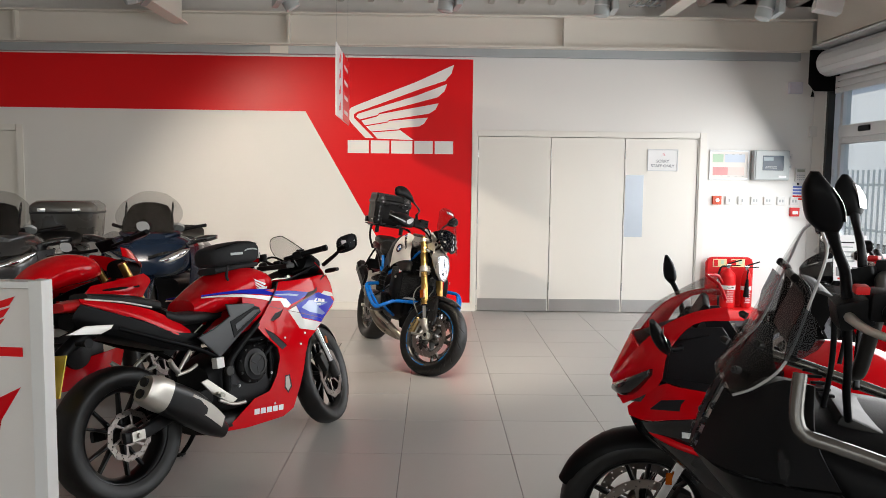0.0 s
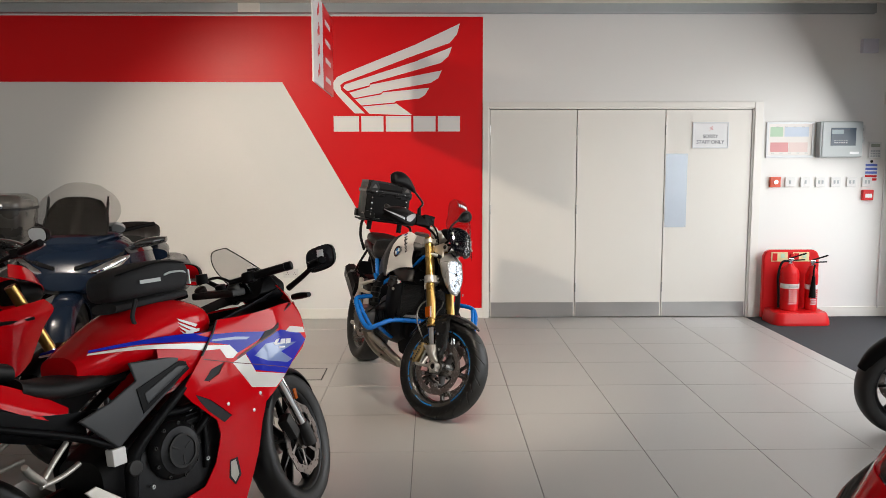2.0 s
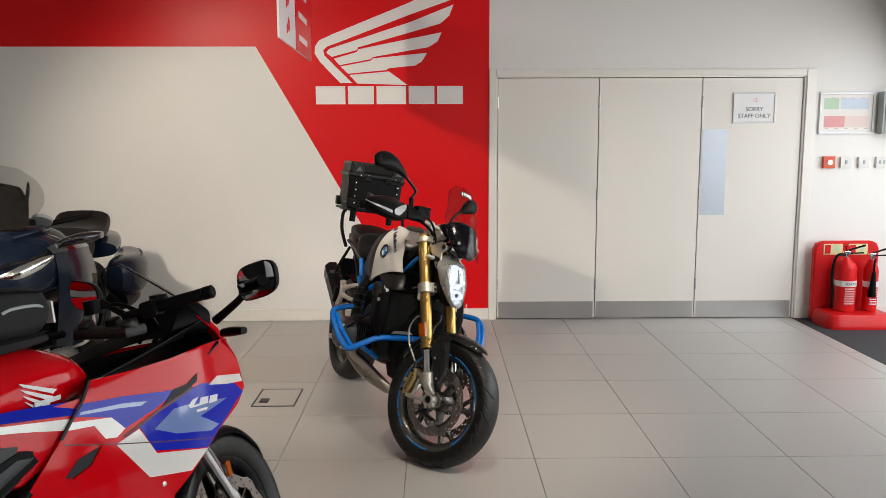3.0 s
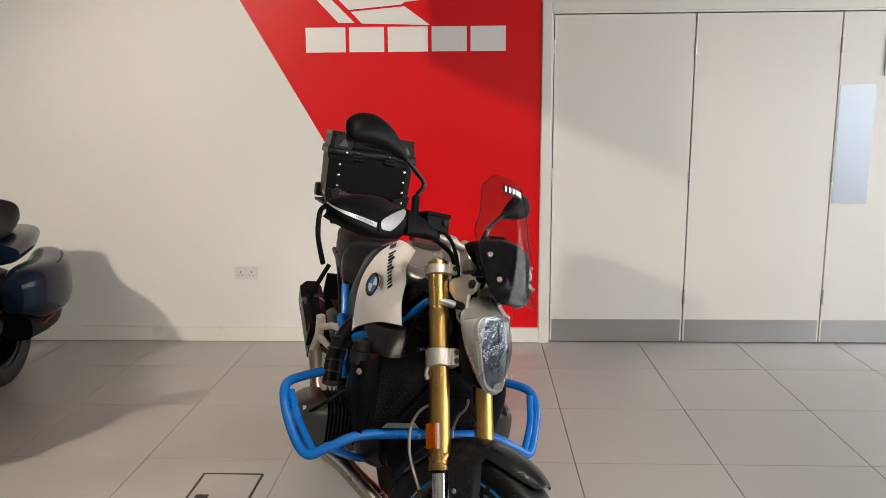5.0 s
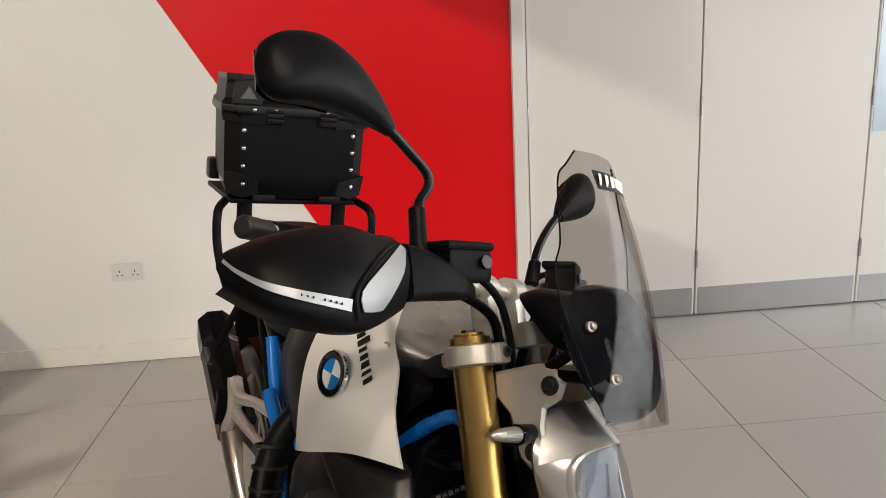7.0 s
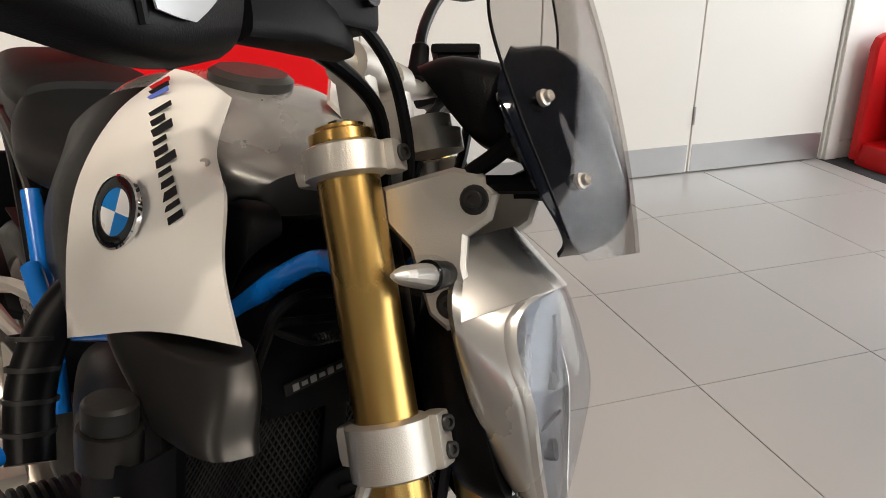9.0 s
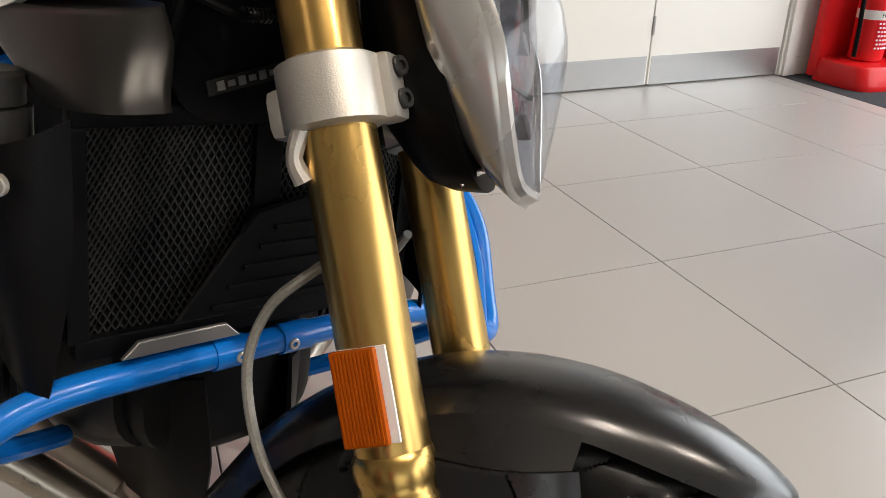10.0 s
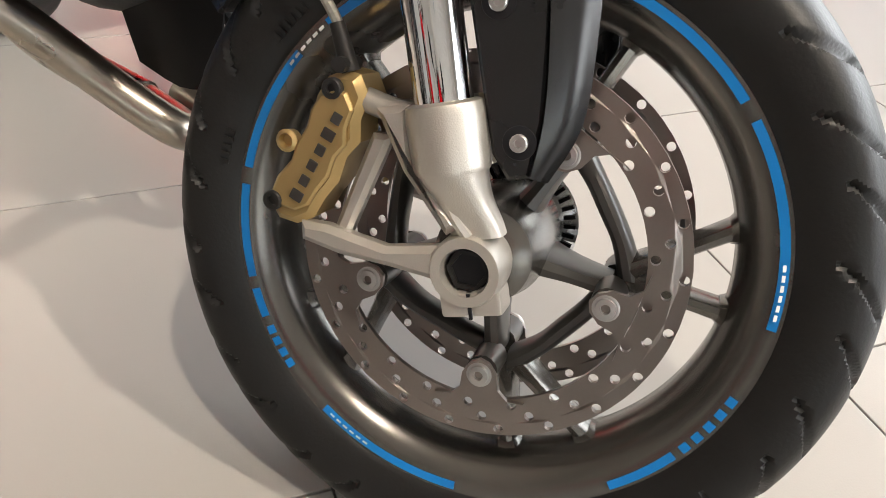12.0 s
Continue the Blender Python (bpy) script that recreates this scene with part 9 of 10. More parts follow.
    part("lamp_lens", Geo().loft([((-0.052, 0, 0.872), (0, 0.03, 0), (0, 0, 0.014), 2.4), ((-0.075, 0, 0.878), (0, 0.06, 0), (0, 0, 0.028), 2.6), ((-0.10, 0, 0.882), (0, 0.07, 0), (0, 0, 0.034), 2.6)], 24, 3), LENS, lamp_ob, m=st)
    for s in (-1, 1):
        part("nose_panel", Geo().patch(both([[(-0.04, 0.01, 0.925), (-0.10, 0.06, 0.965), (-0.20, 0.10, 1.005), (-0.30, 0.12, 1.02)], [(-0.06, 0.055, 0.885), (-0.13, 0.115, 0.905), (-0.24, 0.155, 0.93), (-0.36, 0.17, 0.955)]], s), 0.004, 4), paint, b, "painted nose panel", m=st, sharp=60)
    part("fly_screen", Geo().patch([[(-0.16, -0.10, 1.02), (-0.13, 0, 1.04), (-0.16, 0.10, 1.02)], [(-0.24, -0.10, 1.12), (-0.21, 0, 1.15), (-0.24, 0.10, 1.12)]], 0.003, 4), CLEAR, b, m=st)
    part("dash", Geo().box((-0.27, 0, 1.06), (0.03, 0.14, 0.08), 0.01, Euler((0, -0.6, 0)).to_matrix()), BLACK, b, m=st)
    P("silencer", Geo().loft([((-1.0, -0.17, 0.25), (0.025, 0, 0.045), (0, 0.05, 0), 2.6), ((-1.20, -0.20, 0.34), (0.03, 0, 0.06), (0, 0.055, 0), 2.6), ((-1.36, -0.22, 0.44), (0.03, 0, 0.05), (0, 0.05, 0), 2.6)], 24, 3), SATIN, "black silencer")
    P("plate_arm", Geo().tube([(-1.5, 0, 0.85), (-1.6, 0, 0.75), (-1.66, 0, 0.66)], 0.025, 8).box((-1.68, 0, 0.60), (0.01, 0.20, 0.16), 0.003), BLACK)
    P("side_stand", Geo().tube([(-0.82, 0.12, 0.26), (-0.84, 0.20, 0.13), (-0.86, 0.27, 0.045)], 0.012, 8), BLACK)
    return b


def build_tourer(M, name, label, paint, trim, trunk=False):
    """A large touring machine with fairing, screen and panniers."""
    b = thing(name, label, "motorcycle", M)

    def P(nm, g, material, lab="", parent=None, sharp=50):
        return part(nm, g, material, parent or b, lab, None, sharp)
    st = steer_frame(6, 30)
    simple_wheel(b, "front_wheel", st @ pose(0, 0, 0.325), 0.325, 0.065, 0.24, 5, SATIN, 0.16, (-0.06, 0.06), n=90)
    simple_wheel(b, "rear_wheel", pose(-1.69, 0, 0.32), 0.325, 0.10, 0.222, 5, SATIN, 0.15, (-0.07,), n=80)
    part("front_mudguard", Geo().patch([[polar(0.35 - dr, a, k * 0.085) + Vector((0, 0, 0.325)) for k, dr in ((-1, 0.06), (-0.7, 0.01), (0, 0), (0.7, 0.01), (1, 0.06))] for a in (15, 50, 90, 135, 170)], 0.005, 4), paint, b, m=st, sharp=60)
    P("nose_fairing", Geo().loft([((0.00, 0, 0.74), (0, 0.12, 0), (0, 0, 0.05), 2.6), ((-0.08, 0, 0.78), (0, 0.27, 0), (0, 0, 0.13), 2.8), ((-0.24, 0, 0.82), (0, 0.36, 0), (0, 0, 0.18), 2.8), ((-0.42, 0, 0.82), (0, 0.38, 0), (0, 0, 0.18), 3), ((-0.55, 0, 0.80), (0, 0.33, 0), (0, 0, 0.14), 3)], 36, 4), paint, "broad painted nose fairing")
    P("screen_shelf", Geo().loft([((-0.18, 0, 0.985), (0, 0.16, 0), (0, 0, 0.03), 3), ((-0.32, 0, 1.01), (0, 0.25, 0), (0, 0, 0.035), 3), ((-0.48, 0, 1.0), (0, 0.24, 0), (0, 0, 0.03), 3)], 28, 3), paint)
    for s in (-1, 1):
        hl = P("headlamp", Geo().loft([((-0.035, s * 0.10, 0.790), (0.02, s * 0.02, 0), (0, 0, 0.020), 2.4), ((-0.075, s * 0.20, 0.815), (0.03, s * 0.03, 0), (0, 0, 0.040), 2.4), ((-0.15, s * 0.295, 0.855), (0.03, s * 0.02, 0), (0, 0, 0.034), 2.4), ((-0.21, s * 0.345, 0.885), (0.02, s * 0.01, 0), (0, 0, 0.012), 2.4)], 20, 4), CHROME, "wide swept headlamp")
        for i in range(4):
            P("lamp_cell", Geo().box((-0.035 - i * 0.035, s * (0.125 + i * 0.05), 0.80 + i * 0.015), (0.02, 0.03, 0.028), 0.006), INK, "", hl)
        P("lamp_brow", Geo().patch(both([[(-0.02, 0.06, 0.84), (-0.07, 0.18, 0.875), (-0.20, 0.32, 0.915)], [(-0.005, 0.06, 0.82), (-0.045, 0.19, 0.858), (-0.17, 0.325, 0.895)]], s), 0.006, 4), trim)
        P("cowl_side", Geo().patch(both([[(-0.22, 0.345, 0.90), (-0.40, 0.40, 0.90), (-0.62, 0.39, 0.88)], [(-0.22, 0.36, 0.76), (-0.42, 0.43, 0.74), (-0.68, 0.41, 0.72)], [(-0.26, 0.33, 0.56), (-0.44, 0.40, 0.50), (-0.72, 0.38, 0.48)], [(-0.34, 0.28, 0.36), (-0.50, 0.34, 0.32), (-0.74, 0.33, 0.32)]], s), 0.006, 4), paint, "painted side cowl")
        P("cowl_vent", Geo().patch(both([[(-0.50, 0.425, 0.74), (-0.64, 0.42, 0.72)], [(-0.48, 0.415, 0.58), (-0.62, 0.405, 0.56)]], s), 0.012, 3), BLACK)
        mi = P("mirror", Geo().loft([((-0.30, s * 0.33, 0.935), (0.03, 0, 0), (0, 0, 0.018), 2.4), ((-0.32, s * 0.41, 0.958), (0.05, 0, 0), (0, 0, 0.028), 2.8), ((-0.34, s * 0.49, 0.970), (0.05, 0, 0), (0, 0, 0.029), 2.8), ((-0.37, s * 0.552, 0.978), (0.03, 0, 0), (0, 0, 0.018), 2.6)], 24, 4), trim, "painted fairing mirror with indicator")
        P("mirror_lamp", Geo().loft([((-0.276, s * 0.40, 0.953), (0.006, 0, 0), (0, 0, 0.017), 2.6), ((-0.290, s * 0.47, 0.961), (0.008, 0, 0), (0, 0, 0.019), 2.6), ((-0.325, s * 0.53, 0.971), (0.006, 0, 0), (0, 0, 0.010), 2.4)], 16, 3), LENS, "", mi)
        P("mirror_lamp_core", Geo().loft([((-0.280, s * 0.40, 0.953), (0.006, 0, 0), (0, 0, 0.014), 2.6), ((-0.296, s * 0.47, 0.961), (0.008, 0, 0), (0, 0, 0.016), 2.6), ((-0.33, s * 0.525, 0.971), (0.006, 0, 0), (0, 0, 0.008), 2.4)], 16, 3), CHROME, "", mi, 15)
        P("handlebar", Geo().tube([(-0.48, s * 0.10, 1.00), (-0.56, s * 0.28, 1.04), (-0.68, s * 0.40, 1.06)], 0.016, 10), BLACK)
        # panniers
        pn = P("pannier", Geo().loft([((-1.28, s * 0.34, 0.58), (0, 0.05, 0), (0, 0, 0.08), 3), ((-1.40, s * 0.355, 0.57), (0, 0.105, 0), (0, 0, 0.135), 3), ((-1.64, s * 0.345, 0.570), (0, 0.125, 0), (0, 0, 0.140), 2.8), ((-1.86, s * 0.270, 0.590), (0, 0.105, 0), (0, 0, 0.130), 2.8), ((-1.98, s * 0.220, 0.60), (0, 0.07, 0), (0, 0, 0.10), 2.8)], 32, 4), paint, "painted hard pannier")
        P("pannier_seam", Geo().tube([(-1.35, s * 0.425, 0.655), (-1.60, s * 0.435, 0.690), (-1.80, s * 0.372, 0.703), (-1.94, s * 0.29, 0.69)], 0.005, 6), BLACK, "", pn)
        P("pannier_base", Geo().loft([((-1.32, s * 0.33, 0.41), (0, 0.07, 0), (0, 0, 0.06), 3), ((-1.62, s * 0.31, 0.415), (0, 0.10, 0), (0, 0, 0.07), 2.6), ((-1.92, s * 0.22, 0.45), (0, 0.08, 0), (0, 0, 0.05), 2.6)], 20, 3), BLACK, "", pn)
        P("amber_lamp", Geo().loft([((-1.42, s * 0.405, 0.405), (0.02, 0, 0.004), (0, s * 0.012, 0.010), 2.4), ((-1.52, s * 0.415, 0.425), (0.02, 0, 0.004), (0, s * 0.012, 0.012), 2.4)], 14, 2), AMBER, "", pn)
        P("crash_guard", Geo().tube([(-0.48, s * 0.20, 0.30), (-0.46, s * 0.40, 0.36), (-0.52, s * 0.42, 0.50), (-0.60, s * 0.30, 0.58)], 0.016, 10), CHROME)
    sc = P("windscreen", Geo().patch([[(-0.20, -0.20, 1.02), (-0.14, -0.10, 1.03), (-0.12, 0, 1.03), (-0.14, 0.10, 1.03), (-0.20, 0.20, 1.02)], [(-0.31, -0.275, 1.15), (-0.22, -0.13, 1.17), (-0.20, 0, 1.175), (-0.22, 0.13, 1.17), (-0.31, 0.275, 1.15)], [(-0.38, -0.235, 1.26), (-0.31, -0.12, 1.30), (-0.29, 0, 1.315), (-0.31, 0.12, 1.30), (-0.38, 0.235, 1.26)], [(-0.41, -0.12, 1.345), (-0.37, -0.06, 1.36), (-0.36, 0, 1.365), (-0.37, 0.06, 1.36), (-0.41, 0.12, 1.345)]], 0.004, 5), CLEAR, "clear tall touring screen")
    sc.visible_shadow = False
    SHIELD = mat("smoked_panel", (0.012, 0.011, 0.010), 0.12, vary=0.1, coat=0.3, spec=0.3)
    P("screen_deflector", Geo().patch([[(-0.235, -0.205, 1.02), (-0.19, -0.10, 1.03), (-0.175, 0, 1.035), (-0.19, 0.10, 1.03), (-0.235, 0.205, 1.02)], [(-0.30, -0.205, 1.13), (-0.255, -0.10, 1.145), (-0.24, 0, 1.15), (-0.255, 0.10, 1.145), (-0.30, 0.205, 1.13)], [(-0.345, -0.165, 1.215), (-0.305, -0.085, 1.235), (-0.295, 0, 1.24), (-0.305, 0.085, 1.235), (-0.345, 0.165, 1.215)], [(-0.36, -0.14, 1.245), (-0.325, -0.07, 1.268), (-0.315, 0, 1.272), (-0.325, 0.07, 1.268), (-0.36, 0.14, 1.245)]], 0.006, 4), SHIELD, "smoked dark screen deflector")
    for s in (-1, 1):
        P("screen_pillar", Geo().prism([(-0.245, 1.04), (-0.275, 1.05), (-0.355, 1.225), (-0.352, 1.275), (-0.325, 1.23)], Matrix.Translation((0, s * 0.190 + 0.006, 0)) @ pose(0, 0, 0, 90), 0.012, 0.003), BLACK)
        P("dash_speaker", Geo().lathe([(0.055, 0), (0.055, 0.02), (0.045, 0.024), (0.01, 0.024)], (-0.47, s * 0.20, 1.045), (-0.6, 0, 0.8), 20), GPLAST)
        P("cowl_crease", Geo().patch(both([[(-0.17, 0.325, 0.935), (-0.32, 0.375, 0.965), (-0.52, 0.37, 0.955)], [(-0.20, 0.350, 0.900), (-0.38, 0.408, 0.900), (-0.62, 0.398, 0.882)]], s), 0.006, 4), trim, "gloss dark upper cowl")
        for i in range(6):
            P("lamp_bar", Geo().box((-0.030 - i * 0.030 - 0.010 * (i > 2), s * (0.115 + i * 0.037), 0.806 + i * 0.0125), (0.012, 0.022, 0.012), 0.003, Euler((0, 0, s * -0.5)).to_matrix()), WHITES)
            P("lamp_bar", Geo().box((-0.026 - i * 0.031 - 0.010 * (i > 2), s * (0.120 + i * 0.036), 0.786 + i * 0.0125), (0.012, 0.022, 0.009), 0.003, Euler((0, 0, s * -0.5)).to_matrix()), WHITES)
    P("dash", Geo().box((-0.42, 0, 1.02), (0.10, 0.36, 0.10), 0.03), BLACK)
    P("false_tank", Geo().loft([((-0.55, 0, 0.86), (0, 0.18, 0), (0, 0, 0.12), 2.8), ((-0.80, 0, 0.86), (0, 0.22, 0), (0, 0, 0.13), 2.6), ((-1.0, 0, 0.78), (0, 0.15, 0), (0, 0, 0.08), 2.6)], 28, 4), paint)
    P("rider_seat", Geo().loft([((-0.98, 0, 0.74), (0, 0.16, 0), (0, 0, 0.05), 3), ((-1.20, 0, 0.74), (0, 0.21, 0), (0, 0, 0.06), 3), ((-1.36, 0, 0.80), (0, 0.20, 0), (0, 0, 0.07), 3)], 28, 4), SEATV)
    P("pillion_seat", Geo().loft([((-1.34, 0, 0.86), (0, 0.19, 0), (0, 0, 0.06), 3), ((-1.62, 0, 0.86), (0, 0.20, 0), (0, 0, 0.06), 3), ((-1.76, 0, 0.92), (0, 0.19, 0), (0, 0, 0.08), 3)], 28, 4), SEATV)
    P("tail_deck", Geo().loft([((-1.46, 0, 0.75), (0, 0.31, 0), (0, 0, 0.06), 2.8), ((-1.72, 0, 0.77), (0, 0.27, 0), (0, 0, 0.07), 2.8), ((-2.02, 0, 0.78), (0, 0.17, 0), (0, 0, 0.05), 2.8)], 28, 3), paint)
    P("engine_block", Geo().loft([((-0.42, 0, 0.46), (0, 0.22, 0), (0, 0, 0.16), 4), ((-0.80, 0, 0.44), (0, 0.34, 0), (0, 0, 0.16), 4), ((-1.30, 0, 0.42), (0, 0.22, 0), (0, 0, 0.14), 4)], 24, 3), ENGINE)
    P("centre_stand", Geo().tube([(-1.05, -0.14, 0.32), (-1.02, -0.20, 0.02)], 0.016, 8).tube([(-1.05, 0.14, 0.32), (-1.02, 0.20, 0.02)], 0.016, 8).cyl((-1.02, -0.22, 0.016), (-1.02, 0.22, 0.016), 0.014), BLACK)
    if trunk:
        t = P("trunk", Geo().loft([((-1.95, 0, 0.84), (0.20, 0, 0), (0, 0.24, 0), 5), ((-1.95, 0, 0.90), (0.24, 0, 0), (0, 0.29, 0), 5), ((-1.95, 0, 1.10), (0.25, 0, 0), (0, 0.31, 0), 5), ((-1.95, 0, 1.13), (0.25, 0, 0), (0, 0.31, 0), 5)], 40, 2), mat("trunk_grey", (0.055, 0.053, 0.050), 0.28, 0.3, coat=0.4), "dark grey hard top case with glossy lid")
        P("trunk_lid", Geo().loft([((-1.95, 0, 1.14), (0.255, 0, 0), (0, 0.315, 0), 5), ((-1.95, 0, 1.20), (0.25, 0, 0), (0, 0.31, 0), 5), ((-1.95, 0, 1.245), (0.20, 0, 0), (0, 0.26, 0), 4)], 40, 3), BEIGE, "glossy grey case lid", t)
        P("trunk_seam", Geo().loft([((-1.95, 0, 1.122), (0.258, 0, 0), (0, 0.318, 0), 5), ((-1.95, 0, 1.142), (0.258, 0, 0), (0, 0.318, 0), 5)], 40, 1), INK, "", t)
        for y in (-0.16, 0.16):
            P("trunk_latch", Geo().box((-1.695, y, 1.16), (0.02, 0.08, 0.035), 0.005), CHROME, "", t)
    return b


def build_adventure_bike():
    M = pose(1.0, 1.95, 0, -6, 0, 166)
    b = thing("adventure_scooter", "matt black adventure scooter with tall clear screen", "motorcycle", M)

    def P(nm, g, material, lab="", parent=None, sharp=50):
        return part(nm, g, material, parent or b, lab, None, sharp)
    st = steer_frame(10)
    front_end(b, st, GOLD, SATIN, top=0.80)
    rear_end(b, -1.55, SATIN)
    MATB = mat("matt_ballistic_black", (0.004, 0.004, 0.0045), 0.34, vary=0.1, spec=0.14)
    P("inner_cowl", Geo().loft([((-0.03, 0, 0.97), (0, 0.03, 0), (0, 0, 0.03), 3), ((-0.09, 0, 1.00), (0, 0.11, 0), (0, 0, 0.075), 3), ((-0.15, 0, 1.00), (0, 0.165, 0), (0, 0, 0.085), 3), ((-0.24, 0, 0.95), (0, 0.205, 0), (0, 0, 0.11), 3), ((-0.45, 0, 0.85), (0, 0.220, 0), (0, 0, 0.17), 3), ((-0.65, 0, 0.66), (0, 0.20, 0), (0, 0, 0.18), 3)], 32, 4), BLACK, "black inner cowl")
    for s in (-1, 1):
        # angular nose: a narrow blade, a broad flank and a cut-back chin
        P("front_cowl", Geo().patch(both([[(-0.022, 0.050, 1.100), (-0.060, 0.105, 1.118), (-0.108, 0.168, 1.165), (-0.150, 0.205, 1.170)],
                                          [(0.006, 0.052, 1.030), (-0.038, 0.128, 1.045), (-0.100, 0.195, 1.070), (-0.155, 0.222, 1.078)],
                                          [(0.028, 0.042, 0.958), (-0.022, 0.140, 0.972), (-0.105, 0.208, 0.985), (-0.200, 0.230, 0.990)]], s), 0.005, 4), MATB, "matt black front cowl", sharp=35)
        P("chin_panel", Geo().patch(both([[(0.030, 0.004, 0.953), (-0.020, 0.142, 0.967), (-0.105, 0.209, 0.980), (-0.200, 0.231, 0.985)], [(-0.005, 0.030, 0.915), (-0.075, 0.150, 0.890), (-0.180, 0.212, 0.880), (-0.330, 0.232, 0.870)], [(-0.060, 0.035, 0.855), (-0.150, 0.140, 0.790), (-0.260, 0.200, 0.760), (-0.420, 0.225, 0.740)]], s), 0.005, 4), MATB, "", sharp=35)
        P("blade", Geo().patch(both([[(-0.016, 0.0, 1.110), (-0.020, 0.014, 1.106)], [(0.014, 0.0, 1.032), (0.011, 0.014, 1.030)], [(0.036, 0.0, 0.958), (0.033, 0.012, 0.957)]], s), 0.004, 4), MATB)
    for s in (-1, 1):
        lamp = P("headlamp", Geo().patch(both([[(-0.020, 0.016, 1.104), (0.013, 0.015, 1.028), (0.034, 0.013, 0.960)], [(-0.020, 0.034, 1.102), (0.013, 0.036, 1.028), (0.035, 0.028, 0.959)], [(-0.022, 0.050, 1.100), (0.007, 0.052, 1.029), (0.029, 0.042, 0.958)]], s), 0.003, 4), LENS, "slim swept headlamp")
        P("lamp_core", Geo().patch(both([[(-0.027, 0.016, 1.100), (0.006, 0.015, 1.028), (0.026, 0.013, 0.962)], [(-0.029, 0.048, 1.098), (-0.001, 0.050, 1.029), (0.021, 0.040, 0.961)]], s), 0.003, 4), STEEL, "", lamp, 12)
        for z, y, x in ((0.985, 0.028, 0.0225), (1.02, 0.032, 0.0105), (1.055, 0.034, -0.004)):
            P("lamp_cell", Geo().ball((x, s * y, z), 0.009, 10), INK, "", lamp)
        P("trim_rail", Geo().tube([(-0.127, s * 0.198, 1.190), (-0.122, s * 0.212, 1.15), (-0.121, s * 0.224, 1.116), (-0.134, s * 0.232, 1.090), (-0.18, s * 0.235, 1.076), (-0.265, s * 0.236, 1.050), (-0.50, s * 0.238, 0.97), (-0.85, s * 0.22, 0.85)], 0.013, 8), GRAPH, "satin grey trim rail")
        P("front_indicator", Geo().loft([((-0.102, s * 0.19, 1.042), (0.010, 0, 0), (0, 0, 0.012), 2.4), ((-0.102, s * 0.235, 1.040), (0.012, 0, 0), (0, 0, 0.022), 2.4), ((-0.102, s * 0.26, 1.030), (0.009, 0, 0), (0, 0, 0.016), 2.4)], 14, 3), LENS)
        wd = P("wind_deflector", Geo().prism([(-0.132, 1.300), (-0.153, 1.280), (-0.171, 1.240), (-0.160, 1.222), (-0.122, 1.195), (-0.105, 1.199), (-0.112, 1.25)], Matrix.Translation((0, s * 0.162, 0)) @ pose(0, 0, 0, 90), 0.005, 0.001), SMOKE, "dark smoked wind deflector")
        wd.visible_shadow = False
        for i in range(5):
            P("vent_bar", Geo().box((-0.145 - 0.0075 * i, s * 0.182, 1.192 - 0.0115 * i), (0.026, 0.006, 0.005), 0.001), BLACK)
        P("body_side", Geo().patch(both([[(-0.40, 0.225, 0.93), (-0.80, 0.21, 0.82), (-1.20, 0.17, 0.82)], [(-0.42, 0.235, 0.65), (-0.80, 0.23, 0.56), (-1.25, 0.17, 0.66)], [(-0.46, 0.20, 0.40), (-0.80, 0.21, 0.32), (-1.20, 0.14, 0.50)]], s), 0.006, 4), MATB)
        turned = Matrix.Identity(4)
        if s < 0:
            turned[0][1], turned[2][1] = 0.62, 0.20

        def Q(nm, g, material, lab="", parent=None):
            return P(nm, g.moved(turned), material, lab, parent)
        bar = Q("handlebar", Geo().tube([(-0.26, 0, 1.13), (-0.26, s * 0.05, 1.15), (-0.255, s * 0.10, 1.21), (-0.245, s * 0.17, 1.285), (-0.225, s * 0.25, 1.325), (-0.275, s * 0.42, 1.335)], 0.0135, 12), GREYW, "bronze-grey handlebar")
        Q("grip", Geo().cyl((-0.236, s * 0.29, 1.328), (-0.273, s * 0.415, 1.335), 0.019, n=14), BLACK, "", bar)
        Q("reservoir", Geo().box((-0.186, s * 0.245, 1.318), (0.056, 0.062, 0.048), 0.008, Euler((0, 0.25, 0)).to_matrix()), BLACK, "", bar)
        Q("switch_pod", Geo().box((-0.228, s * 0.262, 1.335), (0.05, 0.05, 0.05), 0.01), BLACK, "", bar)
        Q("kill_switch", Geo().box((-0.190, s * 0.275, 1.362), (0.022, 0.026, 0.014), 0.004), REDPL, "red kill switch", bar)
        Q("cable", Geo().tube([(-0.165, s * 0.225, 1.315), (-0.172, s * 0.21, 1.26), (-0.174, s * 0.20, 1.205), (-0.172, s * 0.18, 1.125)], 0.005, 8), BLACK, "", bar)
        Q("hose", Geo().tube([(-0.19, s * 0.215, 1.29), (-0.20, s * 0.20, 1.22), (-0.21, s * 0.17, 1.15), (-0.23, s * 0.12, 1.08)], 0.007, 8), BLACK, "", bar)
        Q("brake_lever", Geo().tube([(-0.175, s * 0.27, 1.316), (-0.19, s * 0.34, 1.312), (-0.235, s * 0.44, 1.315)], [0.009, 0.007, 0.006], 8), CAST, "", bar)
        mi = Q("mirror", Geo().tube([(-0.178, s * 0.245, 1.34), (-0.170, s * 0.25, 1.386), (-0.148, s * 0.28, 1.428), (-0.130, s * 0.30, 1.472)], [0.010, 0.009, 0.008, 0.012], 10), BLACK, "large black mirror")
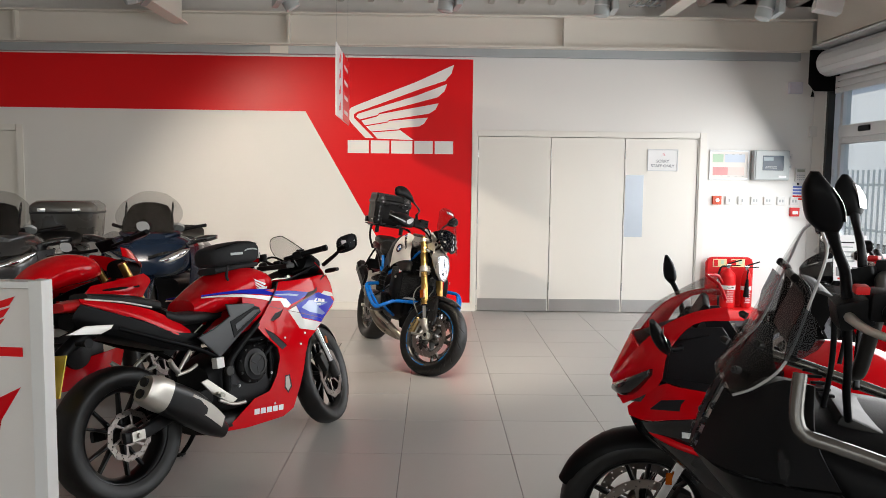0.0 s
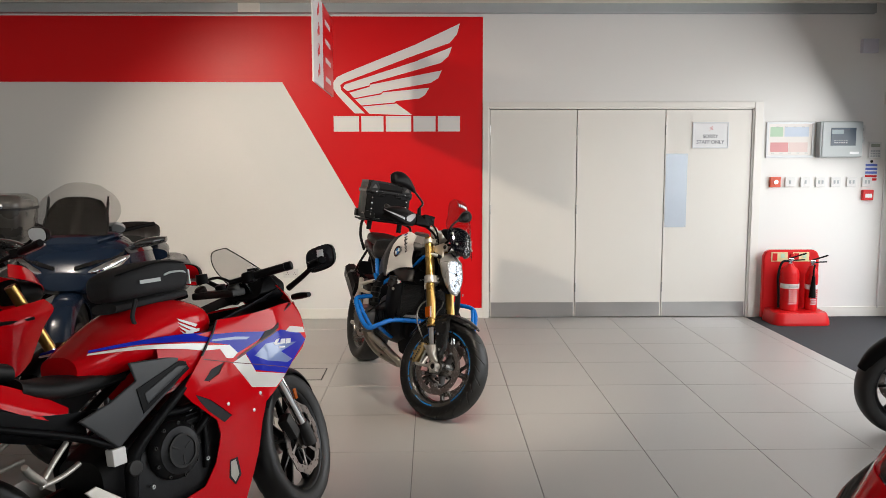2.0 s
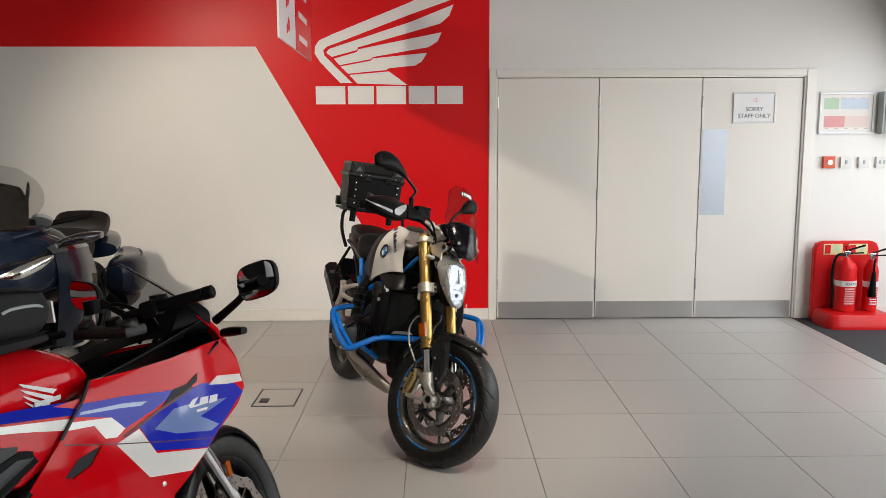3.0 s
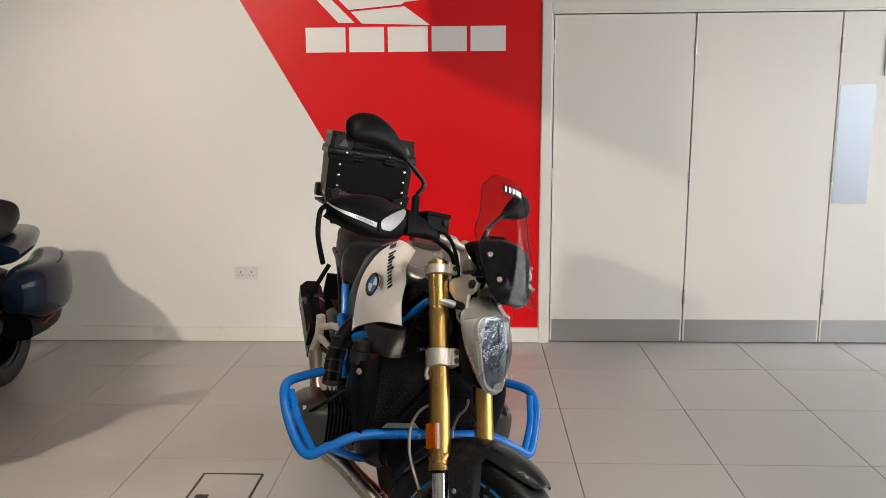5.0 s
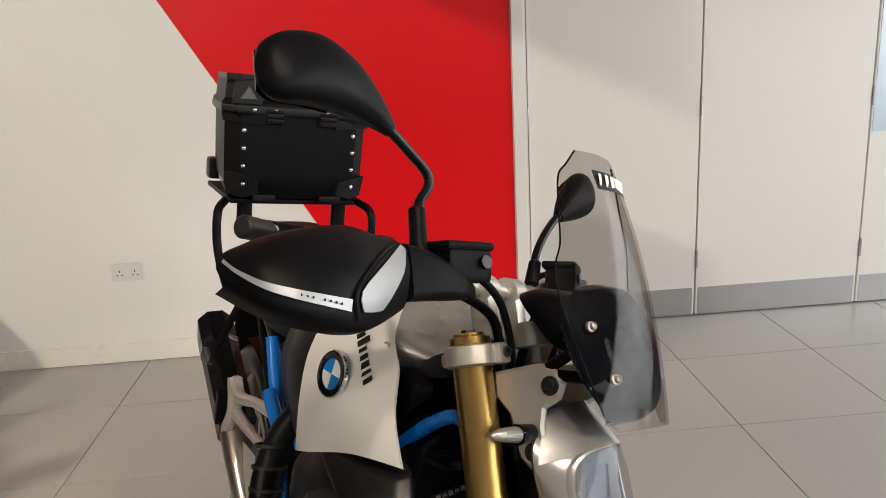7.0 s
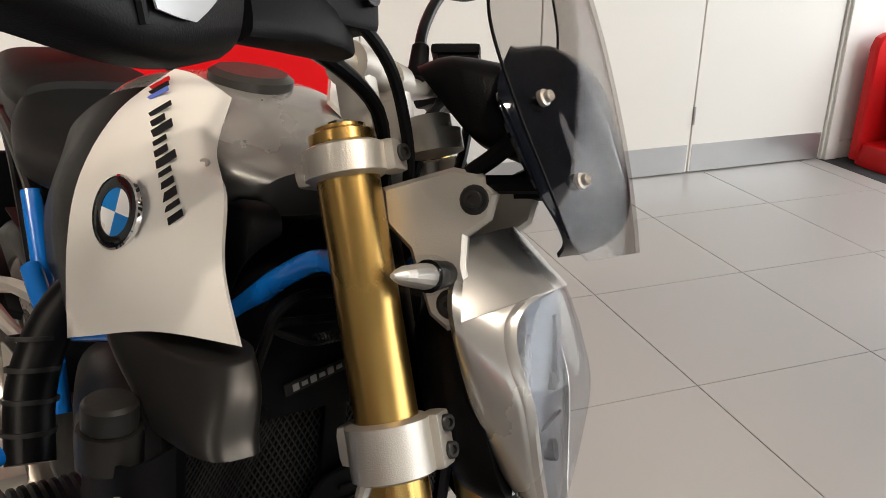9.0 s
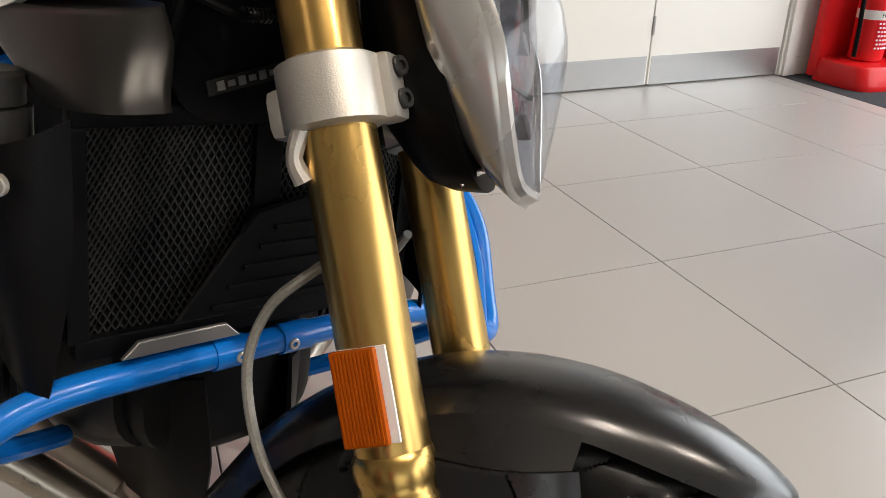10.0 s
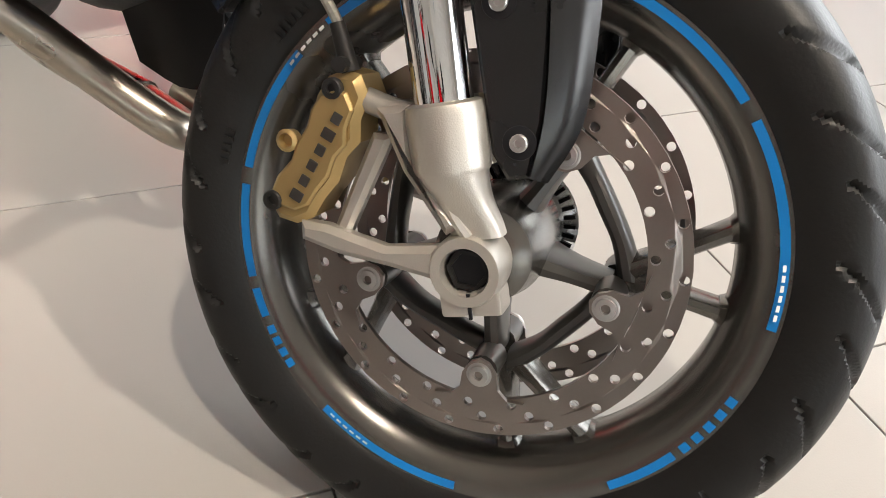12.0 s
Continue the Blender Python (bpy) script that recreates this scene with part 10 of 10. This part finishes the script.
        Q("mirror_shell", Geo().loft([((-0.130, s * 0.30, 1.458), (0.014, 0, 0), (0, 0.012, 0), 2.6), ((-0.122, s * 0.305, 1.476), (0.026, 0, 0), (0, 0.022, 0), 2.8), ((-0.114, s * 0.312, 1.504), (0.027, 0, 0), (0, 0.026, 0), 2.8), ((-0.104, s * 0.318, 1.530), (0.020, 0, 0), (0, 0.022, 0), 2.6), ((-0.099, s * 0.320, 1.553), (0.006, 0, 0), (0, 0.008, 0), 2.4)], 22, 4), BLACK, "", mi)
        Q("mirror_glass", Geo().loft([((-0.148, s * 0.305, 1.476), (0.002, 0, 0), (0, 0.018, 0), 2.6), ((-0.140, s * 0.312, 1.504), (0.002, 0, 0), (0, 0.022, 0), 2.6), ((-0.123, s * 0.318, 1.530), (0.002, 0, 0), (0, 0.016, 0), 2.6)], 18, 3), MIRROR, "", mi)
    lines = [((-0.016, 1.112), (-0.030, 0.108, 1.108)), ((-0.036, 1.152), (-0.068, 0.134, 1.138)), ((-0.058, 1.200), (-0.112, 0.142, 1.190)), ((-0.112, 1.318), (-0.148, 0.130, 1.300)), ((-0.150, 1.392), (-0.173, 0.112, 1.385)), ((-0.168, 1.425), (-0.177, 0.050, 1.415))]

    def across(c, e, lift=0.0):
        return [(c[0] + (e[0] - c[0]) * k * k + lift, e[1] * k, c[1] + (e[2] - c[1]) * k * k) for k in (-1, -0.7, -0.35, 0, 0.35, 0.7, 1)]
    edge = [(e[1], e[0], e[2]) for c, e in lines]
    sc = P("windscreen", Geo().patch([across(c, e) for c, e in lines], 0.004, 4), CLEAR, "tall clear screen")
    sc.visible_shadow = False
    sp = P("screen_plate", Geo().patch([across(c, e, 0.006) for c, e in lines[:3]], 0.004, 4), SCREENT, "smoked lower screen plate", sc)
    sp.visible_shadow = False
    for s in (-1, 1):
        rim = [(x, s * y, z) for y, x, z in edge]
        P("screen_lip", Geo().tube(rim, 0.0028, 6), mat("bright_edge", (0.45, 0.45, 0.45), 0.25), "bright moulded screen edge", sc)
        for x, y, z in ((-0.040, 0.092, 1.152), (-0.076, 0.102, 1.207)):
            P("screen_screw", hexbolt(Geo().cyl((x, s * y, z), (x + 0.010, s * (y + 0.007), z + 0.004), 0.0075, n=16), (x + 0.010, s * (y + 0.007), z + 0.004), (0.8, s * 0.6, 0.3), 0.005, 0.004), DARKM, "", sc)
        P("screen_bracket", Geo().tube([(-0.13, s * 0.10, 1.19), (-0.145, s * 0.10, 1.25), (-0.15, s * 0.09, 1.31), (-0.128, s * 0.07, 1.335)], 0.008, 8), BLACK, "", sc)
    P("screen_bridge", Geo().tube([(-0.15, -0.09, 1.31), (-0.14, 0, 1.32), (-0.15, 0.09, 1.31)], 0.008, 8), BLACK, "", sc)
    P("dash", Geo().box((-0.165, 0, 1.25), (0.05, 0.17, 0.12), 0.018, Euler((0, -0.4, 0)).to_matrix()), BLACK, "black dashboard")
    P("upper_yoke", Geo().box((-0.26, 0, 1.05), (0.09, 0.20, 0.03), 0.01, Euler((0, -0.4, 0)).to_matrix()), DARKM)
    P("seat", Geo().loft([((-0.75, 0, 0.80), (0, 0.10, 0), (0, 0, 0.05), 3), ((-1.05, 0, 0.82), (0, 0.17, 0), (0, 0, 0.06), 3), ((-1.55, 0, 0.90), (0, 0.14, 0), (0, 0, 0.05), 3)], 28, 4), SEATV)
    P("engine_block", Geo().loft([((-0.55, 0, 0.42), (0, 0.16, 0), (0, 0, 0.18), 4), ((-0.95, 0, 0.42), (0, 0.19, 0), (0, 0, 0.17), 4), ((-1.2, 0, 0.45), (0, 0.14, 0), (0, 0, 0.13), 4)], 24, 3), ENGINE)
    P("side_stand", Geo().tube([(-0.90, 0.15, 0.28), (-0.92, 0.24, 0.14), (-0.94, 0.31, 0.04)], 0.013, 8), BLACK)
    return M


def build_red_racer():
    M = pose(1.195, 3.11, 0, -8, 0, 163)
    b = thing("race_motorcycle", "glossy red and black faired race-style motorcycle", "motorcycle", M)

    def P(nm, g, material, lab="", parent=None, sharp=50):
        return part(nm, g, material, parent or b, lab, None, sharp)
    st = steer_frame(8)
    front_end(b, st, SATIN, SATIN, guard_mat=BLACK, top=0.80, stripe=REDPL)
    rear_end(b, -1.40, SATIN)
    for s in (-1, 1):
        # nose and screen surround, leaving a large opening for the bars
        P("nose_side", Geo().patch(both([[(0.10, 0.03, 0.835), (0.025, 0.10, 0.955), (-0.05, 0.14, 1.045), (-0.15, 0.135, 1.100), (-0.25, 0.115, 1.118)],
                                         [(0.11, 0.055, 0.80), (0.01, 0.160, 0.91), (-0.06, 0.175, 1.015), (-0.15, 0.160, 1.086), (-0.255, 0.138, 1.102)],
                                         [(0.07, 0.10, 0.745), (-0.045, 0.20, 0.86), (-0.072, 0.193, 0.975), (-0.15, 0.172, 1.072), (-0.26, 0.150, 1.083)]], s), 0.005, 4), REDG, "glossy red nose fairing")
        P("side_fairing", Geo().patch(both([[(0.055, 0.105, 0.740), (-0.055, 0.205, 0.868), (-0.115, 0.213, 0.866), (-0.32, 0.218, 0.850), (-0.60, 0.20, 0.82)],
                                            [(0.052, 0.108, 0.728), (-0.040, 0.198, 0.795), (-0.115, 0.217, 0.812), (-0.30, 0.226, 0.815), (-0.60, 0.208, 0.79)],
                                            [(0.048, 0.112, 0.712), (-0.012, 0.180, 0.726), (-0.113, 0.217, 0.757), (-0.280, 0.230, 0.780), (-0.60, 0.212, 0.76)]], s), 0.005, 4), REDG, "glossy red side fairing")
        P("black_band", Geo().patch(both([[(0.044, 0.112, 0.708), (-0.012, 0.178, 0.722), (-0.113, 0.215, 0.753), (-0.280, 0.228, 0.776), (-0.60, 0.21, 0.756)], [(0.0, 0.125, 0.645), (-0.06, 0.175, 0.650), (-0.14, 0.205, 0.655), (-0.30, 0.230, 0.650), (-0.62, 0.22, 0.60)], [(-0.14, 0.12, 0.54), (-0.18, 0.16, 0.52), (-0.26, 0.195, 0.49), (-0.40, 0.220, 0.46), (-0.66, 0.21, 0.40)]], s), 0.005, 4), GLOSSB, "gloss black lower fairing")
        P("red_edge", Geo().tube([(0.02, s * 0.120, 0.690), (-0.07, s * 0.190, 0.672), (-0.15, s * 0.218, 0.655), (-0.32, s * 0.236, 0.625), (-0.60, s * 0.222, 0.54)], 0.012, 8), REDG)
        P("side_scoop", Geo().prism([(-0.022, 0.785), (-0.056, 0.818), (-0.16, 0.834), (-0.275, 0.832), (-0.16, 0.788)], Matrix.Translation((0, s * 0.214 + (0.006 if s > 0 else 0), 0)) @ pose(0, 0, 0, 90), 0.006), INK, "black scoop")
        P("inner_panel", Geo().prism([(-0.07, 0.86), (-0.08, 0.97), (-0.13, 1.04), (-0.24, 1.05), (-0.30, 0.96), (-0.40, 0.84)], Matrix.Translation((0, s * 0.125, 0)) @ pose(0, 0, 0, 90), 0.008), INK, "black inner fairing panel")
        P("nose_brow", Geo().patch(both([[(0.098, 0.055, 0.795), (0.03, 0.135, 0.838), (-0.045, 0.193, 0.898)], [(0.090, 0.070, 0.755), (0.01, 0.150, 0.780), (-0.052, 0.196, 0.842)]], s), 0.006, 4), GLOSSB, "gloss black lamp surround")
        P("name_bar", Geo().box((-0.20, s * 0.2285, 0.708), (0.15, 0.003, 0.020), 0.001, Euler((0, 0.05, -s * 0.12)).to_matrix()), WHITES)
        P("headlamp", Geo().loft([((0.100, s * 0.06, 0.795), (0.014, s * 0.02, 0), (0, 0, 0.016), 2.4), ((0.045, s * 0.14, 0.830), (0.03, s * 0.02, 0), (0, 0, 0.034), 2.4), ((-0.020, s * 0.195, 0.905), (0.012, s * 0.01, 0), (0, 0, 0.012), 2.4)], 18, 4), GLOSSB, "dark narrow headlamp")
        bar = clip_on(b, st, s, (-0.32, 0.10, 0.93), (-0.40, 0.33, 0.90))
        if s < 0:
            mi = P("mirror", Geo().tube([(-0.12, -0.165, 1.0), (-0.105, -0.27, 1.035), (-0.075, -0.355, 1.075)], [0.012, 0.009, 0.010], 10), BLACK, "black mirror on a stalk")
            P("mirror_shell", Geo().loft([((-0.076, -0.350, 1.066), (0.010, 0, 0), (0, 0.006, 0), 2.6), ((-0.070, -0.362, 1.090), (0.024, 0, 0), (0, 0.030, 0), 2.8), ((-0.062, -0.392, 1.128), (0.020, 0, 0), (0, 0.034, 0), 2.8), ((-0.052, -0.415, 1.160), (0.006, 0, 0), (0, 0.010, 0), 2.4)], 20, 4), BLACK, "", mi)
        else:
            mi = P("mirror", Geo().tube([(-0.11, 0.165, 0.985), (-0.085, 0.24, 1.005), (-0.055, 0.30, 1.035)], [0.012, 0.009, 0.010], 10), BLACK, "black mirror on a stalk")
            P("mirror_shell", Geo().loft([((-0.070, 0.325, 1.020), (0.006, 0, 0), (0, 0.008, 0), 2.4), ((-0.056, 0.338, 1.052), (0.018, 0, 0), (0, 0.038, 0), 2.8), ((-0.038, 0.345, 1.092), (0.020, 0, 0), (0, 0.044, 0), 2.8), ((-0.022, 0.340, 1.128), (0.008, 0, 0), (0, 0.020, 0), 2.4)], 20, 4), BLACK, "", mi)
            P("mirror_glass", Geo().loft([((-0.082, 0.338, 1.040), (0.0015, 0, 0), (0, 0.022, 0), 2.6), ((-0.072, 0.345, 1.070), (0.0015, 0, 0), (0, 0.038, 0), 2.8), ((-0.056, 0.344, 1.102), (0.0015, 0, 0), (0, 0.030, 0), 2.6)], 18, 3), MIRROR, "", mi)
        P("front_indicator", Geo().loft([((-0.16, s * 0.205, 0.57), (0.012, 0, 0), (0, 0, 0.012), 2.4), ((-0.17, s * 0.26, 0.57), (0.016, 0, 0), (0, 0, 0.018), 2.4)], 14, 2), LENS)
        P("tail_side", Geo().patch(both([[(-0.98, 0.13, 0.80), (-1.25, 0.12, 0.90), (-1.60, 0.05, 0.98)], [(-1.0, 0.14, 0.72), (-1.28, 0.12, 0.82), (-1.60, 0.05, 0.93)]], s), 0.004, 3), REDG)
    P("nose_top", Geo().patch([[(0.105, -0.05, 0.805), (0.125, 0, 0.81), (0.105, 0.05, 0.805)], [(0.025, -0.10, 0.955), (0.055, 0, 0.975), (0.025, 0.10, 0.955)]], 0.004, 4), REDG)
    sc = P("windscreen", Geo().patch([[(0.025, -0.10, 0.96), (0.055, 0, 0.98), (0.025, 0.10, 0.96)], [(-0.05, -0.14, 1.05), (-0.005, 0, 1.065), (-0.05, 0.14, 1.05)], [(-0.15, -0.135, 1.105), (-0.095, 0, 1.13), (-0.15, 0.135, 1.105)], [(-0.235, -0.10, 1.15), (-0.185, 0, 1.188), (-0.235, 0.10, 1.15)]], 0.003, 5), CLEAR, "clear race screen with red edge")
    sc.visible_shadow = False
    P("screen_edge", Geo().tube([(-0.245, -0.11, 1.14), (-0.225, -0.06, 1.178), (-0.19, 0, 1.192), (-0.225, 0.06, 1.178), (-0.245, 0.11, 1.14)], 0.006, 8), REDG, "", sc)
    P("cockpit_lining", Geo().patch([[(0.02, -0.10, 0.86), (0.05, 0, 0.88), (0.02, 0.10, 0.86)], [(-0.15, -0.16, 0.84), (-0.13, 0, 0.84), (-0.15, 0.16, 0.84)], [(-0.45, -0.17, 0.80), (-0.45, 0, 0.80), (-0.45, 0.17, 0.80)]], 0.004, 3), INK)
    P("dash", Geo().box((-0.17, 0, 1.07), (0.03, 0.16, 0.09), 0.012, Euler((0, -0.5, 0)).to_matrix()), BLACK)
    yk = P("upper_yoke", Geo().prism([(0.035, -0.03), (0.035, 0.03), (0.0, 0.06), (0.012, 0.125), (-0.03, 0.13), (-0.045, 0.06), (-0.04, -0.06), (-0.03, -0.13), (0.012, -0.125), (0.0, -0.06)], pose(-0.34, 0, 0.965, 0, 22, 0), 0.016, 0.004), mat("yoke_grey", (0.20, 0.195, 0.19), 0.4, 0.7), "grey cast top yoke")
    P("stem_nut", Geo().lathe([(0.024, 0), (0.024, 0.010), (0.016, 0.012), (0.004, 0.006)], (-0.342, 0, 0.985), (-0.37, 0, 0.93), 20), DARKM, "", yk)
    P("cockpit_hood", Geo().patch([[(0.018, -0.092, 0.953), (0.045, 0, 0.968), (0.018, 0.092, 0.953)], [(-0.07, -0.125, 0.985), (-0.05, 0, 1.0), (-0.07, 0.125, 0.985)], [(-0.20, -0.13, 1.02), (-0.19, 0, 1.03), (-0.20, 0.13, 1.02)]], 0.004, 4), INK, "black cockpit hood")
    P("fuel_tank", Geo().loft([((-0.44, 0, 0.86), (0, 0.10, 0), (0, 0, 0.05), 2.6), ((-0.58, 0, 0.87), (0, 0.18, 0), (0, 0, 0.10), 2.5), ((-0.78, 0, 0.84), (0, 0.17, 0), (0, 0, 0.10), 2.5), ((-0.95, 0, 0.78), (0, 0.10, 0), (0, 0, 0.05), 2.4)], 32, 4), REDG)
    P("seat", Geo().loft([((-0.88, 0, 0.78), (0, 0.10, 0), (0, 0, 0.03), 3), ((-1.12, 0, 0.80), (0, 0.14, 0), (0, 0, 0.03), 3), ((-1.30, 0, 0.90), (0, 0.11, 0), (0, 0, 0.03), 3), ((-1.55, 0, 0.97), (0, 0.06, 0), (0, 0, 0.02), 3)], 28, 4), SEATV)
    P("engine_block", Geo().loft([((-0.50, 0, 0.46), (0, 0.15, 0), (0, 0, 0.16), 4), ((-0.80, 0, 0.42), (0, 0.17, 0), (0, 0, 0.16), 4), ((-0.98, 0, 0.42), (0, 0.12, 0), (0, 0, 0.11), 4)], 24, 3), ENGINE)
    P("side_stand", Geo().tube([(-0.82, 0.13, 0.26), (-0.84, 0.22, 0.13), (-0.86, 0.29, 0.04)], 0.012, 8), BLACK)


def build_cards():
    """Printed price sheets on two of the machines and the advertising board."""
    for i, m in enumerate((pose(3.10, 5.30, 1.02, 80, 0, -8), pose(2.62, 4.10, 0.84, 84, 0, -12))):
        c = thing("price_sheet", "white printed price sheet in a clear holder", "price sheet", m, "price sheets")
        part("sheet", Geo().box((0, 0, 0), (0.21, 0.297, 0.004), 0.001), WHITES, c)
        for j in range(5):
            part("text_bar", Geo().box((-0.03, 0.10 - j * 0.03, 0.003), (0.11 - 0.015 * (j % 2), 0.009, 0.001)), INK if j == 0 else GPLAST, c)
        part("photo", Geo().box((-0.05, -0.09, 0.003), (0.08, 0.06, 0.001)), GREYP, c)
        part("photo", Geo().box((0.05, -0.09, 0.003), (0.08, 0.06, 0.001)), GREYP, c)
        part("red_bar", Geo().box((0.0, -0.135, 0.003), (0.16, 0.012, 0.001)), REDPL, c)
        part("hanger", Geo().cyl((0, -0.148, -0.001), (0, -0.148 - (1.02 if i == 0 else 0.84) + 0.155, -0.02), 0.006, n=8), GPLAST, c)
    b = thing("display_board", "white framed advertising board with red emblem and seat picture", "advertising board", pose(-1.25, 2.80, 0, 0, 0, -6))
    Z = Matrix(((1, 0, 0, 0), (0, 0, -1, 0), (0, 1, 0, 0), (0, 0, 0, 1)))
    part("panel", Geo().box((0, 0.012, 0.58), (0.80, 0.03, 1.10), 0.003), CREAM, b)
    fr = Geo()
    for c, q in (((0.405, 0, 0.58), (0.045, 0.06, 1.16)), ((-0.405, 0, 0.58), (0.045, 0.06, 1.16)), ((0, 0, 1.145), (0.77, 0.058, 0.022)), ((0, 0, 0.03), (0.77, 0.058, 0.03))):
        fr.box(c, q, 0.004)
    part("frame", fr, WPLAST, b, "white snap frame")
    for i in range(4):
        part("feather", Geo().prism([(0.04 - 0.01 * i, 1.015 - 0.035 * i), (0.320 - 0.018 * i, 1.105 - 0.036 * i), (0.300 - 0.022 * i, 1.075 - 0.038 * i), (0.02, 0.992 - 0.035 * i)], Matrix.Translation((0, -0.004, 0)) @ Z, 0.002), REDV, b)
    for i in range(5):
        part("name_block", Geo().box((-0.125 + i * 0.105, -0.005, 0.925), (0.09, 0.003, 0.03)), REDV, b)
    part("seat_picture", Geo().prism([(-0.36, 0.10), (0.10, 0.14), (0.18, 0.20), (0.24, 0.34), (0.22, 0.50), (0.26, 0.70), (0.33, 0.81), (0.23, 0.76), (0.06, 0.58), (-0.10, 0.53), (-0.36, 0.50)], Matrix.Translation((0, -0.004, 0)) @ Z, 0.002), REDG, b, "printed red seat shape")
    part("picture_shade", Geo().prism([(-0.36, 0.10), (0.10, 0.14), (0.16, 0.19), (0.05, 0.20), (-0.36, 0.18)], Matrix.Translation((0, -0.0065, 0)) @ Z, 0.002), mat("dark_red_print", (0.22, 0.01, 0.015), 0.4), b)
    part("picture_tube", Geo().tube([(0.10, -0.008, 0.09), (0.20, -0.008, 0.125), (0.27, -0.008, 0.10), (0.29, -0.008, 0.06)], 0.008, 8), CHROME, b)
    for x in (-0.3, 0.3):
        part("foot", Geo().box((x, 0, 0.012), (0.06, 0.35, 0.024), 0.005), WPLAST, b)


_ms = build_sport_bike()
build_tank_bag(_ms)
build_naked_bike(pose(-1.42, 5.50, 0, -8, 0, 58), "naked_motorcycle", "glossy red naked sport motorcycle with gold forks", REDG, REDG, 16)
build_naked_bike(pose(2.95, 5.85, 0, -8, 0, 166), "street_motorcycle", "black naked street motorcycle near the window", GLOSSB, REDG, 10, False)
build_naked_bike(pose(2.45, 4.35, 0, -8, 0, 164), "street_motorcycle", "red and black naked street motorcycle by the window", REDG, GLOSSB, 10, False)
build_tourer(pose(-1.985, 6.64, 0, 0, 0, -84), "touring_motorcycle", "navy blue touring motorcycle with clear screen and panniers", NAVY, GLOSSB)
build_tourer(pose(-3.02, 6.15, 0, 0, 0, -84), "touring_motorcycle", "gunmetal grey touring motorcycle with clear screen and top case", GREYP, GLOSSB, True)
build_adventure_bike()
build_red_racer()
build_cards()
